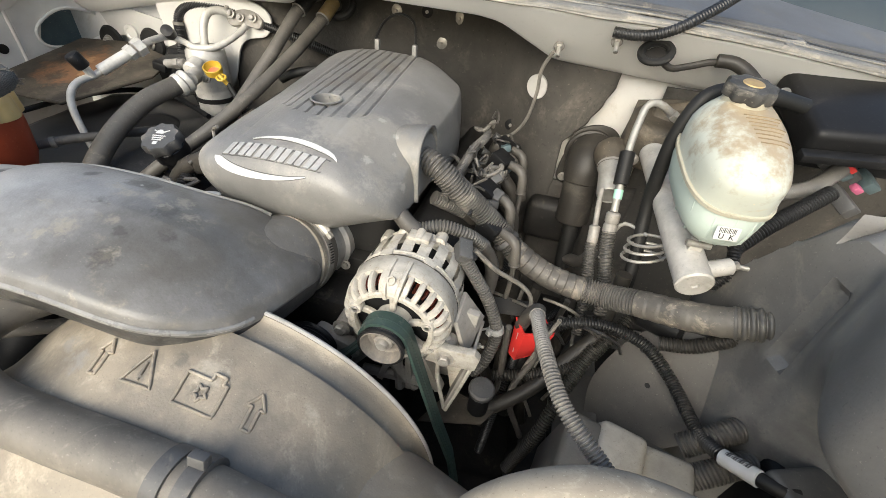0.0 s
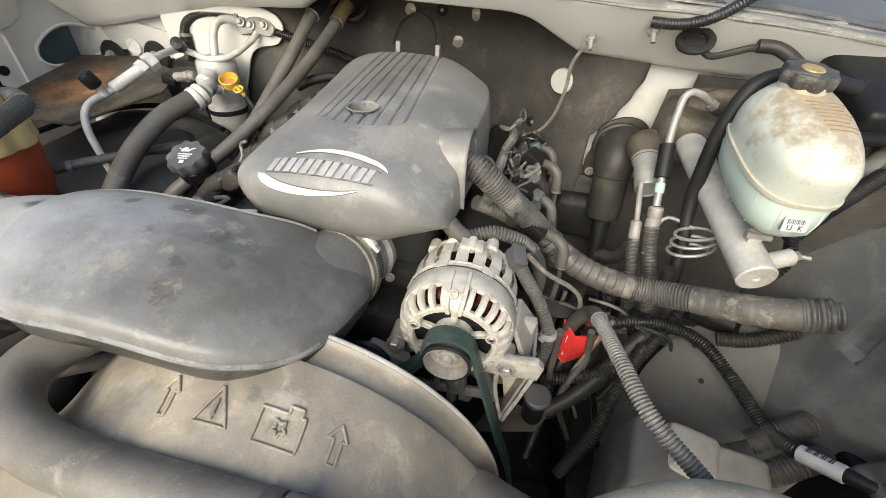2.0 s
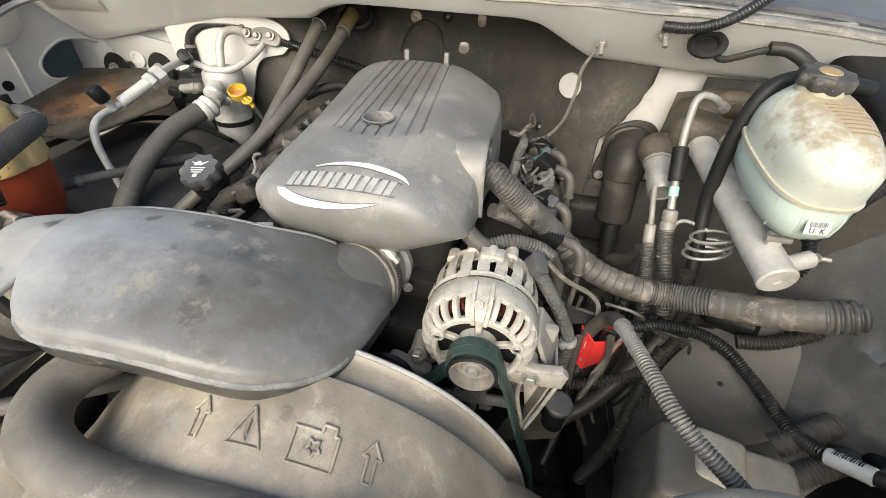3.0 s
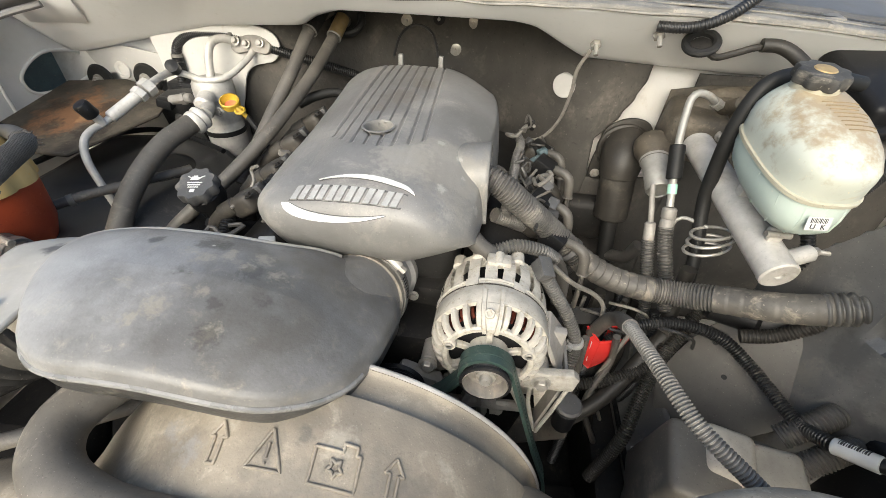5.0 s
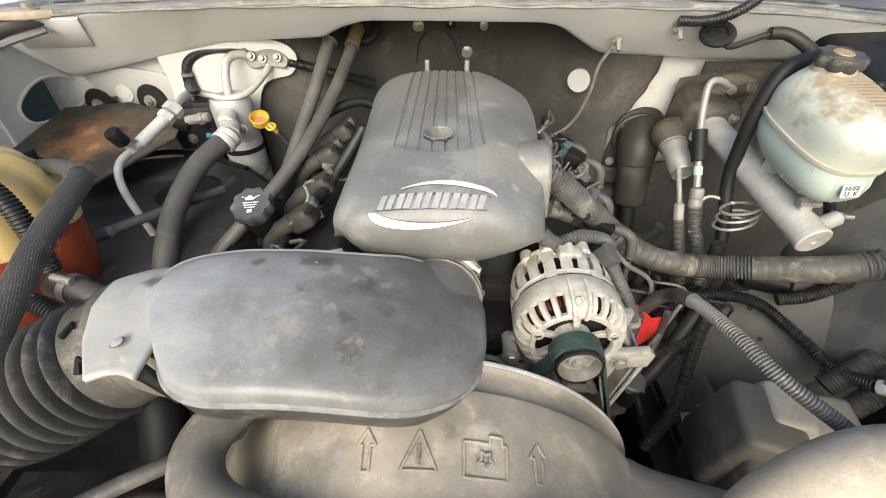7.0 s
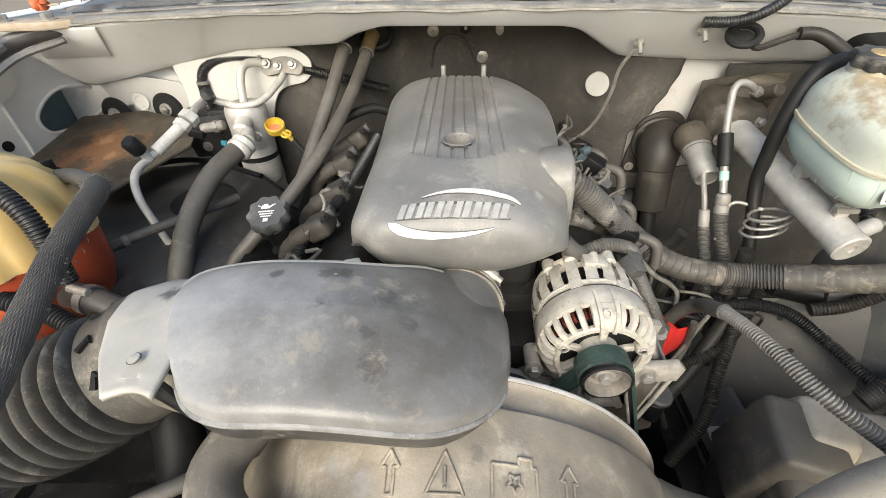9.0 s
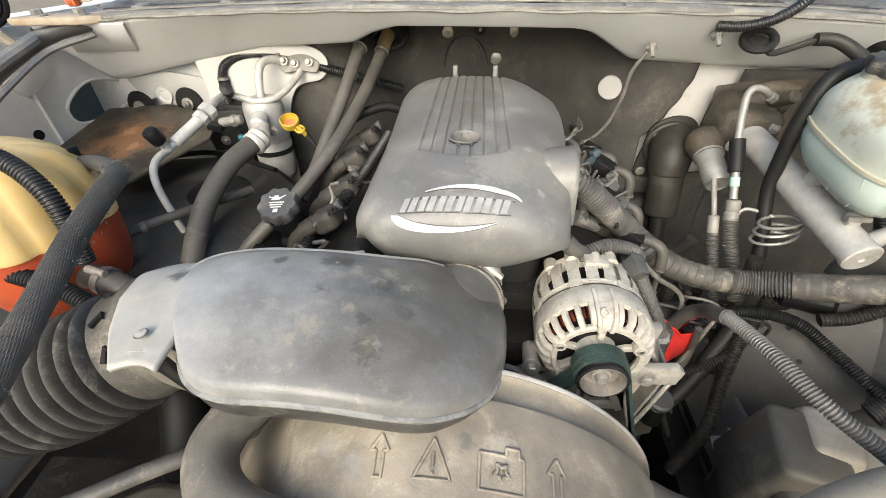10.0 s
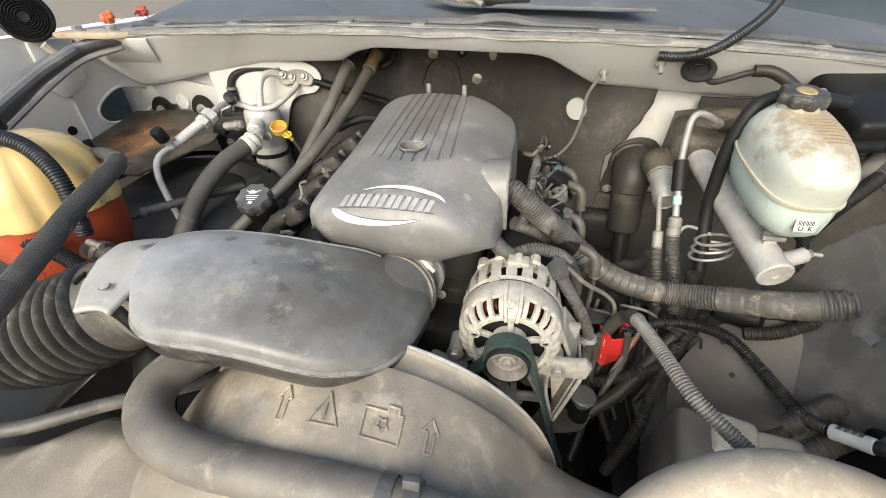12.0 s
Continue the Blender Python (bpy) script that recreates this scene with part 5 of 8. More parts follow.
def alt_rib(a, path, half, depth, lean=0.0):
    """A flat rib on the housing at angle a, along (radius, y) pairs, with softened edges."""
    vs, fs = [], []
    n = len(path)
    for i, (q, y) in enumerate(path):
        q0, y0 = path[max(0, i - 1)]
        q1, y1 = path[min(n - 1, i + 1)]
        d = math.hypot(q1 - q0, y1 - y0)
        nq, ny = -(y1 - y0) / d, (q1 - q0) / d
        if ny > 0 or (abs(ny) < 1e-6 and nq < 0):
            nq, ny = -nq, -ny
        if nq < 0:
            nq = 0.0
        b = a + lean * i
        for w, e in ((-1, -1), (-1, -0.25), (-0.7, 0), (0.7, 0), (1, -0.25), (1, -1)):
            rr, yy = q + nq * e * depth, y + ny * e * depth
            vs.append(V(AX + rr * math.cos(b) - w * half * math.sin(b), yy, AZ + rr * math.sin(b) + w * half * math.cos(b)))
    for i in range(n - 1):
        for k in range(6):
            k2 = (k + 1) % 6
            fs.append((6 * i + k, 6 * i + k2, 6 * i + 6 + k2, 6 * i + 6 + k))
    fs += [tuple(range(5, -1, -1)), tuple(6 * (n - 1) + k for k in range(6))]
    return vs, fs


def alt_ring(prof, seg=72):
    """A closed ring turned about the shaft from (radius, y) pairs."""
    return lathe([(q, y) for q, y in prof] + [prof[0]], (AX, 0, AZ), (0, 1, 0), seg, 0, False)


alternator = thing("alternator", (AX, -0.43, 0.87), "dusty pale cast aluminium alternator with copper windings behind its slots", "alternator")
SHOULDER = [(0.0520, -0.5090), (0.0580, -0.5080), (0.0635, -0.5045), (0.0675, -0.4985), (0.0700, -0.4910), (0.0710, -0.4820)]
front = [alt_ring([(0.0660, -0.4855), (0.0712, -0.4850), (0.0722, -0.4810), (0.0722, -0.4570), (0.0708, -0.4545), (0.0660, -0.4545)]),
         alt_ring([(0.0470, -0.5060), (0.0485, -0.5100), (0.0535, -0.5105), (0.0555, -0.5080), (0.0545, -0.5030), (0.0480, -0.5010)]),
         lathe([(0.0, 0.0), (0.016, 0.0), (0.021, 0.003), (0.024, 0.008), (0.024, 0.018), (0.0, 0.018)], (AX, -0.511, AZ), (0, 1, 0), 40)]
for k in range(26):
    a = 2 * math.pi * (k + 0.5) / 26
    if abs(math.degrees(a) - 90) > 8:
        front.append(alt_rib(a, SHOULDER, 0.0037, 0.0065))
for k in range(5):
    a = 2 * math.pi * k / 5 + 0.33
    front.append(alt_rib(a, [(0.020, -0.505), (0.034, -0.504), (0.050, -0.506)], 0.0042, 0.006))
part("drive_end_frame", join(*front), ALLOY, alternator, sharp=40)
spine = [alt_rib(radians(90 + d), [(0.0475, -0.5120), (0.0560, -0.5125), (0.0640, -0.5085), (0.0700, -0.5000), (0.0742, -0.4880), (0.0742, -0.4640)], 0.0030, 0.010) for d in (-7, 9)]
spine.append(alt_rib(radians(91), [(0.0520, -0.5095), (0.0620, -0.5070), (0.0685, -0.4990), (0.0715, -0.4860)], 0.0090, 0.004))
spine.append(lathe([(0.0030, 0.004), (0.0034, 0.0), (0.0052, 0.0), (0.0060, 0.002), (0.0060, 0.010), (0.0030, 0.010)], (AX - 0.004, -0.5015, AZ + 0.0700), (0, 0.62, -0.78), 20))
part("spine_rib", join(*spine), ALLOY, alternator, "double rib with a screw boss on the housing", sharp=40)
part("stator_band", alt_ring([(0.066, -0.4560), (0.0708, -0.4560), (0.0708, -0.4520), (0.0694, -0.4515), (0.0694, -0.4500), (0.0710, -0.4495), (0.0710, -0.4470), (0.066, -0.4470)]), ALLOY, alternator)
part("joint_line", alt_ring([(0.0700, -0.4572), (0.0724, -0.4568), (0.0724, -0.4546), (0.0700, -0.4542)]), RUST, alternator, "rusty seam round the housing")
for k in range(4):
    a = radians(90 + (k - 1.5) * 47)
    part("castellation", alt_rib(a, [(0.0730, -0.4560), (0.0734, -0.4510), (0.0730, -0.4440)], 0.0080, 0.006), ALLOY, alternator)
rear = [alt_ring([(0.0660, -0.4480), (0.0715, -0.4478), (0.0722, -0.4460), (0.0715, -0.4440), (0.0660, -0.4438)]),
        lathe([(0.050, -0.010), (0.060, -0.008), (0.0655, -0.002), (0.066, 0.004), (0.0, 0.012)], (AX, -0.392, AZ), (0, 1, 0), 48)]
for k in range(20):
    a = 2 * math.pi * (k + 0.3) / 20
    rear.append(alt_rib(a, [(0.0708, -0.4460), (0.0712, -0.4300), (0.0704, -0.4130), (0.0680, -0.4040), (0.0560, -0.3960)], 0.0076, 0.007))
for ang in (38, 66, 112, 140):
    a = radians(ang)
    c_ = V(AX + 0.0640 * math.cos(a), -0.402, AZ + 0.0640 * math.sin(a))
    rear.append(rod(c_, c_ + V(0, 0.024, 0), 0.0090, 16, 0.003))
part("rear_frame", join(*rear), ALLOY, alternator, sharp=40)
part("terminal_saddle", join(box((AX + 0.002, -0.410, AZ + 0.0705), (0.030, 0.020, 0.009), (0, 0, 0), 0.002), rod((AX + 0.002, -0.421, AZ + 0.0700), (AX + 0.002, -0.398, AZ + 0.0740), 0.0058, 16, 0.002)), ALLOY, alternator, "raised pad on top of the rear frame")
part("core", rod((AX, -0.494, AZ), (AX, -0.400, AZ), 0.0535, 40), BLACK, alternator, "dark rotor inside the housing")
wind = []
for k in range(54):
    a = 2 * math.pi * k / 54
    wind.append(alt_bar(a, [(0.0550, -0.466), (0.0600, -0.470), (0.0615, -0.480), (0.0585, -0.489), (0.0530, -0.491)], 0.0024))
part("winding", join(*wind), COPPER, alternator, "red copper stator winding")
part("lower_web", join(*[alt_rib(radians(a), [(0.024, -0.510), (0.045, -0.511), (0.062, -0.503), (0.071, -0.488)], 0.0065, 0.010) for a in (-35, -90, -145)]), ALLOY_DARK, alternator)
for ang in (21, 160, -42, 222):
    a = radians(ang)
    p = V(AX + 0.0495 * math.cos(a), -0.507, AZ + 0.0495 * math.sin(a))
    part("through_bolt_boss", lathe([(0.0062, 0.010), (0.0086, 0.008), (0.0086, -0.002), (0.0074, -0.004), (0.0045, -0.004)], p, (0, 1, 0), 18), ALLOY, alternator)
    part("through_bolt_head", lathe([(0.0050, 0.002), (0.0050, -0.005), (0.0032, -0.006), (0.0026, -0.004), (0.0, -0.004)], p, (0, 1, 0), 12), STEEL, alternator)
for s, (bx, bz) in ((-1, (0.087, 0.913)), (1, (0.231, 0.909))):
    part("mounting_ear", join(rod((bx, -0.498, bz), (bx, -0.462, bz), 0.0108, 20, 0.003),
         tube([(bx, -0.474, bz), (bx - s * 0.014, -0.470, bz + 0.010), (bx - s * 0.03, -0.462, bz + 0.024)], 0.010, 12)), ALLOY_DARK, alternator)
    bolt((bx, -0.500, bz), (0, -1, 0.05), 0.0082, True, alternator)
pulley = part("pulley", lathe([(0.0264, 0.0), (0.0295, 0.001), (0.0295, 0.004), (0.0273, 0.005)] + [q for i in range(6) for q in ((0.0268, 0.006 + 0.0035 * i), (0.0255, 0.0077 + 0.0035 * i))] +
                              [(0.0273, 0.0275), (0.0295, 0.029), (0.0295, 0.031), (0.0264, 0.032)], (AX, -0.545, AZ), (0, 1, 0), 48, 0, False), BLACK, alternator, "dark grooved pulley")
part("pulley_face", lathe([(0.0268, 0.004), (0.0253, 0.001), (0.0239, 0.003), (0.0216, 0.016), (0.0185, 0.0185), (0.0119, 0.0185), (0.0110, 0.015), (0.0, 0.015)], (AX, -0.5465, AZ), (0, 1, 0), 40, 0, False), DISH, pulley, "dusty bare metal dish of the pulley")
part("shaft_nut", join(lathe([(0.0119, 0.0), (0.0114, 0.004), (0.0, 0.004)], (AX, -0.5315, AZ), (0, -1, 0), 24), lathe([(0.0075, 0.0), (0.0075, 0.009), (0.0062, 0.011), (0.0, 0.011)], (AX, -0.5315, AZ), (0, -1, 0), 12)), STEEL, pulley)


def strap(line, width, thick, axis=V(0, 1, 0)):
    """A flat belt along a line, its width across the axis."""
    vs, fs = [], []
    for i, p in enumerate(line):
        t = (line[min(i + 1, len(line) - 1)] - line[max(i - 1, 0)]).normalized()
        n = t.cross(axis).normalized()
        for a, b in ((-0.5, 0), (0.5, 0), (0.5, 1), (-0.5, 1)):
            vs.append(p + axis * (a * width) + n * (b * thick))
    for i in range(len(line) - 1):
        for k in range(4):
            k2 = (k + 1) % 4
            fs.append((4 * i + k, 4 * i + k2, 4 * i + 4 + k2, 4 * i + 4 + k))
    return vs, fs


RB = 0.0278
belt_line = [V(0.282, -0.525, 0.62), V(0.262, -0.525, 0.72), V(0.235, -0.525, 0.80)]
belt_line += [V(AX + RB * math.cos(radians(a)), -0.525, AZ + RB * math.sin(radians(a))) for a in range(18, 216, 6)]
belt_line += [V(0.108, -0.525, 0.897), V(0.085, -0.525, 0.872), V(0.055, -0.525, 0.84)]
belt = solo("drive_belt", join(strap(belt_line, 0.0225, -0.0042), strap([p for p in belt_line], 0.003, -0.0048)), BELT, "dark green ribbed drive belt over the alternator pulley", "drive belt")
tens = thing("tensioner_pulley", (0.055, -0.53, 0.86), "black grooved belt tensioner pulley behind the shroud", "pulley")
part("wheel", lathe([(0.0, 0.0), (0.034, 0.0), (0.036, 0.002)] + [q for i in range(6) for q in ((0.036, 0.004 + 0.0042 * i), (0.0335, 0.0062 + 0.0042 * i))] + [(0.036, 0.031), (0.034, 0.033), (0.0, 0.033)],
                      (0.050, -0.545, 0.888), (0, 1, 0), 40), BLACK, tens)
part("arm", box((0.075, -0.50, 0.885), (0.06, 0.02, 0.03), (0, 20, 0), 0.006), ALLOY_DARK, tens)
bolt((0.108, -0.505, 0.878), (0.1, -1, 0.1), 0.0065, True, tens)

bracket = thing("alternator_bracket", (0.2, -0.44, 0.72), "dusty cast aluminium alternator bracket with open webs", "bracket")
part("top_flange", slab([(0.205, 0.894), (0.226, 0.893), (0.272, 0.898), (0.276, 0.922), (0.268, 0.930), (0.236, 0.926), (0.214, 0.930)], 0.012,
                        Matrix.Translation((0, -0.488, 0)) @ Matrix.Rotation(radians(90), 4, "X"), 0.002), FLANGE, bracket)
part("side_wall", panel(V(0.258, -0.482, 0.900), V(0.268, -0.415, 0.915), V(0.238, -0.425, 0.962), V(0.236, -0.470, 0.948), 0.006), ALLOY_DARK, bracket, "pitted side wall")
part("side_wall", panel(V(0.243, -0.494, 0.790), V(0.248, -0.440, 0.800), V(0.270, -0.415, 0.905), V(0.268, -0.488, 0.905), 0.005), ALLOY_DARK, bracket)
part("side_edge", tube([(0.269, -0.494, 0.905), (0.257, -0.496, 0.85), (0.243, -0.498, 0.790)], 0.0030, 8), FLANGE, bracket)
part("web", tube([(0.222, -0.492, 0.900), (0.224, -0.490, 0.85), (0.240, -0.496, 0.790)], 0.0030, 8), FLANGE, bracket)
part("web", slab([(0.222, 0.900), (0.262, 0.900), (0.242, 0.792)], 0.004, Matrix.Translation((0, -0.462, 0)) @ Matrix.Rotation(radians(90), 4, "X"), 0.001), ALLOY, bracket)
part("web", slab([(0.13, 0.885), (0.20, 0.905), (0.232, 0.945), (0.262, 0.940), (0.256, 0.86), (0.243, 0.795), (0.20, 0.79), (0.13, 0.85)], 0.014, Matrix.Translation((0, -0.430, 0)) @ Matrix.Rotation(radians(90), 4, "X"), 0.003), ALLOY_DARK, bracket)
for x0, z0, x1, z1 in ((0.115, 0.88, 0.19, 0.79), (0.155, 0.885, 0.165, 0.78), (0.105, 0.80, 0.22, 0.81)):
    part("web", rod((x0, -0.475, z0), (x1, -0.475, z1), 0.008, 8), ALLOY_DARK, bracket)
for a in (-150, -128, -106, -84, -62):
    d = V(math.cos(radians(a)), 0, math.sin(radians(a)))
    e = V(-d.z, 0, d.x) * 0.0035
    o_ = V(0.168, -0.472, 0.915)
    part("web", panel(o_ + d * 0.03 - e, o_ + d * 0.125 - e * 1.4 + V(0, -0.012, 0), o_ + d * 0.125 + e * 1.4 + V(0, -0.012, 0), o_ + d * 0.03 + e, 0.018), ALLOY_DARK, bracket)
bolt((0.112, -0.478, 0.858), (0, -1, 0.1), 0.0065, True, bracket)
bolt((0.266, -0.42, 0.855), (1, 0, 0), 0.005, True, bracket, 0.01)
solo("bracket_shield", slab([(0.20, -0.49), (0.30, -0.465), (0.318, -0.438), (0.24, -0.42)], 0.003, Matrix.Translation((0, 0, 0.752)) @ Matrix.Rotation(radians(4), 4, "X")), GRIME, "thin dusty steel shield below the alternator bracket", "shield")
ps = thing("fluid_reservoir", (0.30, -0.45, 0.74), "dark dusty power steering reservoir with a round cap", "reservoir")
part("cap", lathe([(0.018, 0), (0.020, 0.003), (0.020, 0.010), (0.017, 0.013), (0.0, 0.014)], (0.288, -0.462, 0.805), (0, -0.1, 1), 14), GRAPHITE, ps)
part("body", rod((0.288, -0.462, 0.755), (0.288, -0.462, 0.805), 0.016, 24, 0.006), BLACK, ps)
plug = thing("alternator_plug", (0.219, -0.39, 0.99), "grey electrical plug on the back of the alternator", "electrical plug")
PLUG = pose(0.219, -0.395, 1.004, 24, 20, 24) @ Matrix.Scale(0.8, 4)
part("body", moved(join(box((0, 0, 0), (0.021, 0.034, 0.024), (0, 0, 0), 0.0025), box((0, 0, 0.0135), (0.0245, 0.036, 0.004), (0, 0, 0), 0.001)), PLUG), GRAPHITE, plug)
latch = part("latch", moved(box((0.0125, -0.004, 0.002), (0.005, 0.022, 0.016), (0, 0, 0), 0.001), PLUG), surface("tan_plastic", (0.50, 0.30, 0.19), (0.40, 0.24, 0.15), 30, 0.5, 0.05), plug, "tan latch with three slots")
for k in range(3):
    part("slot", moved(box((0.0152, -0.011 + 0.007 * k, 0.003), (0.001, 0.003, 0.009), (0, 0, 0), 0.0003), PLUG), BLACK, latch, "dark slot")
solo("plug_loom", ribbed([(0.226, -0.402, 0.998), (0.243, -0.398, 0.968), (0.263, -0.395, 0.935), (0.283, -0.400, 0.897), (0.290, -0.404, 0.866), (0.283, -0.42, 0.83), (0.268, -0.43, 0.80)], 0.0096, 0.0046, 0.0028), LOOM, "dusty black split loom from the alternator plug", "split loom")
tie = thing("cable_tie", (0.2885, -0.403, 0.881), "pale grey plastic cable tie round a loom", "cable tie", "cable ties")
part("band", lathe([(0.0100, -0.004), (0.0116, -0.004), (0.0116, 0.004), (0.0100, 0.004)], (0.2885, -0.403, 0.881), (0.2, -0.12, -0.95), 24), BADGE_GREY, tie)
part("head", box((0.279, -0.413, 0.880), (0.009, 0.006, 0.008), (0, 0, -40), 0.001), BADGE_GREY, tie)
part("tail", box((0.272, -0.406, 0.879), (0.016, 0.0015, 0.0045), (0, 0, 30), 0.0003), BADGE_GREY, tie)

# ---- red battery terminal and cables ----
redt = thing("terminal_cover", (0.34, -0.36, 0.795), "bright red plastic cover on the positive terminal", "terminal cover")
RA, RB_, RC, RD, RE, RF = V(0.316, -0.3504, 0.8634), V(0.3328, -0.3775, 0.8596), V(0.3800, -0.3600, 0.8560), V(0.3163, -0.3714, 0.8030), V(0.3298, -0.3800, 0.7970), V(0.3700, -0.3600, 0.8080)
RG, RH = V(0.358, -0.332, 0.862), V(0.352, -0.338, 0.806)
part("side", panel(RD, RE, RB_, RA, 0.0025), RED, redt)
part("front", panel(RE, RF, RC, RB_, 0.0025), RED, redt)
part("side", panel(RF, RH, RG, RC, 0.0025), RED, redt)
part("base", panel(RD, RH, RF, RE, -0.0025), RED, redt)
part("rim", tube([tuple(RA), tuple(RA.lerp(RB_, 0.9)), tuple(RB_.lerp(RC, 0.06)), tuple(RB_.lerp(RC, 0.94)), tuple(RC.lerp(RG, 0.1)), tuple(RG)], 0.0019, 10), RED, redt)
for u0, u1 in ((0.18, 0.45), (0.58, 0.80)):
    a, b = RE.lerp(RD, 0.35), RB_.lerp(RA, 0.45)
    part("score_mark", rod(a.lerp(b, u0) + V(-0.0012, -0.0006, 0), a.lerp(b, u1) + V(-0.0012, -0.0006, 0), 0.0009, 8), WHITE, redt, "pale scratch")
solo("terminal_plate", slab([(-0.045, -0.012), (0.03, -0.012), (0.035, 0.014), (-0.04, 0.014)], 0.003, aim((0.312, -0.335, 0.868), (0.1, -0.65, 0.75)), 0.0008), ENGINE, "dusty steel plate behind the positive terminal", "plate")
part("boot", tube([(0.326, -0.353, 0.850), (0.331, -0.358, 0.876), (0.337, -0.367, 0.901), (0.341, -0.381, 0.919), (0.339, -0.396, 0.933), (0.335, -0.418, 0.951), (0.334, -0.440, 0.966)], 0.0106), RUBBER, redt, "rubber boot over the cable end")
solo("grey_cable", ribbed([(0.341, -0.384, 0.921), (0.339, -0.396, 0.933), (0.334, -0.44, 0.966), (0.344, -0.51, 0.984), (0.368, -0.570, 0.979), (0.41, -0.610, 0.963), (0.445, -0.635, 0.943), (0.47, -0.65, 0.92)], 0.0090, 0.0038, 0.0027, 18), LOOM_GREY,
     "grey corrugated loom over the positive battery cable", "split loom")
solo("black_cable", ribbed([(0.348, -0.361, 0.846), (0.395, -0.342, 0.871), (0.453, -0.338, 0.881), (0.511, -0.349, 0.874), (0.551, -0.386, 0.855), (0.575, -0.460, 0.852), (0.582, -0.505, 0.878)], 0.0096, 0.0042, 0.0026, 16), LOOM_BLACK,
     "black corrugated loom over a battery cable", "split loom")
L0, L1 = V(0.582, -0.505, 0.878), V(0.603, -0.536, 0.901)
solo("cable_label", rod(L0, L1, 0.0102, 20, 0.001), WHITE, "white printed paper label wrapped round the cable", "label")
for i in range(12):
    w = 0.0005 + 0.0003 * (i * 5 % 3)
    solo("label_bar", ring(L0.lerp(L1, 0.16 + 0.055 * i), L1 - L0, 0.0099, w, 14, 6, 20 + 8 * (i % 2), 118), INK, "black printed bar on the cable label", "label bar", "bars on the cable label")
solo("cable_tail", tube([tuple(L1.lerp(L0, 0.05)), (0.616, -0.546, 0.908), (0.632, -0.546, 0.908)], 0.0085), RUBBER_BLACK, "black battery cable beyond its label", "cable")
term = thing("battery_terminal", (0.66, -0.53, 0.88), "black battery clamp with a bright nut", "battery terminal")
part("clamp", scattered(box((0.652, -0.533, 0.905), (0.085, 0.042, 0.018), (4, 4, 22), 0.007, 3), 0.0015, 30), GRAPHITE, term)
part("post", lathe([(0.030, -0.03), (0.030, 0), (0.030, 0.004), (0.024, 0.010), (0.0, 0.012)], (0.705, -0.508, 0.900), (0, -0.1, 1), 26), BLACK_DUSTY, term)
bolt((0.703, -0.506, 0.914), (0, -0.1, 1), 0.010, True, term, 0.008)
solo("battery_case", box((0.74, -0.53, 0.80), (0.19, 0.20, 0.16), (0, 0, 6), 0.012, 3), BLACK, "black battery below its terminal clamp", "battery")

# ---- main harness across the bay ----
H = [(0.105, -0.285, 1.078), (0.141, -0.302, 1.078), (0.165, -0.312, 1.068), (0.190, -0.303, 1.042), (0.241, -0.288, 0.993), (0.294, -0.297, 0.950), (0.358, -0.307, 0.925), (0.428, -0.314, 0.922), (0.481, -0.341, 0.944), (0.546, -0.378, 0.975), (0.612, -0.395, 1.004)]
line, _ = spline(H, 0.004)
n = len(line)
cut = lambda a, b: [line[round((n - 1) * (a + (b - a) * i / 5))] for i in range(6)]
harness = thing("main_harness", (0.35, -0.33, 0.91), "thick dusty wiring harness in corrugated loom and tape", "wiring harness")
part("loom", ribbed(cut(0, 0.40), 0.0190, 0.0046, 0.0036, 24), LOOM, harness)
part("tape_wrap", scattered(sweep(spline(cut(0.385, 0.60), 0.002)[0], lambda s: 0.0188 + 0.0014 * ((s * 9.0) % 1.0), 22), 0.0007, 40), TAPE, harness)
part("loom", ribbed(cut(0.59, 0.745), 0.0198, 0.0046, 0.0036, 24), LOOM, harness)
part("tape_wrap", scattered(sweep(spline(cut(0.735, 0.94), 0.002)[0], lambda s: 0.0196 + 0.0012 * ((s * 7.0) % 1.0), 22), 0.0006, 40), TAPE, harness)
part("loom", ribbed(cut(0.93, 1.0), 0.0215, 0.0095, 0.0036, 22), LOOM, harness)
p0, p1 = line[round((n - 1) * 0.365)], line[round((n - 1) * 0.375)]
part("cable_tie", lathe([(0.019, -0.004), (0.0212, -0.004), (0.0212, 0.004), (0.019, 0.004)], p0, p1 - p0, 28), GRAPHITE, harness)
solo("branch_loom", ribbed([(0.150, -0.30, 1.02), (0.20, -0.27, 0.985), (0.25, -0.255, 0.955), (0.30, -0.25, 0.92)], 0.0115), LOOM, "dusty branch loom under the main harness", "split loom", "branch looms")
solo("branch_loom", ribbed([(0.155, -0.385, 1.018), (0.185, -0.375, 1.024), (0.22, -0.365, 1.012), (0.245, -0.345, 0.985)], 0.0095), LOOM, "dusty branch loom across the back of the alternator", "split loom", "branch looms")
solo("loom_boot", tube([(0.125, -0.385, 1.035), (0.14, -0.388, 1.022), (0.158, -0.388, 1.012)], 0.012), RUBBER, "dusty rubber boot on the alternator's output cable", "rubber boot")
solo("loom_sleeve", tube([(0.238, -0.352, 0.99), (0.252, -0.340, 0.965), (0.262, -0.338, 0.935), (0.262, -0.345, 0.90)], 0.011), RUBBER, "dusty rubber sleeve behind the alternator", "rubber sleeve")
solo("sense_wire", tube([(0.235, -0.385, 1.004), (0.268, -0.372, 0.968), (0.31, -0.348, 0.93), (0.33, -0.345, 0.905), (0.333, -0.352, 0.868)], 0.0035, 8), WIRE, "thin grey wire down to the positive terminal", "wire")
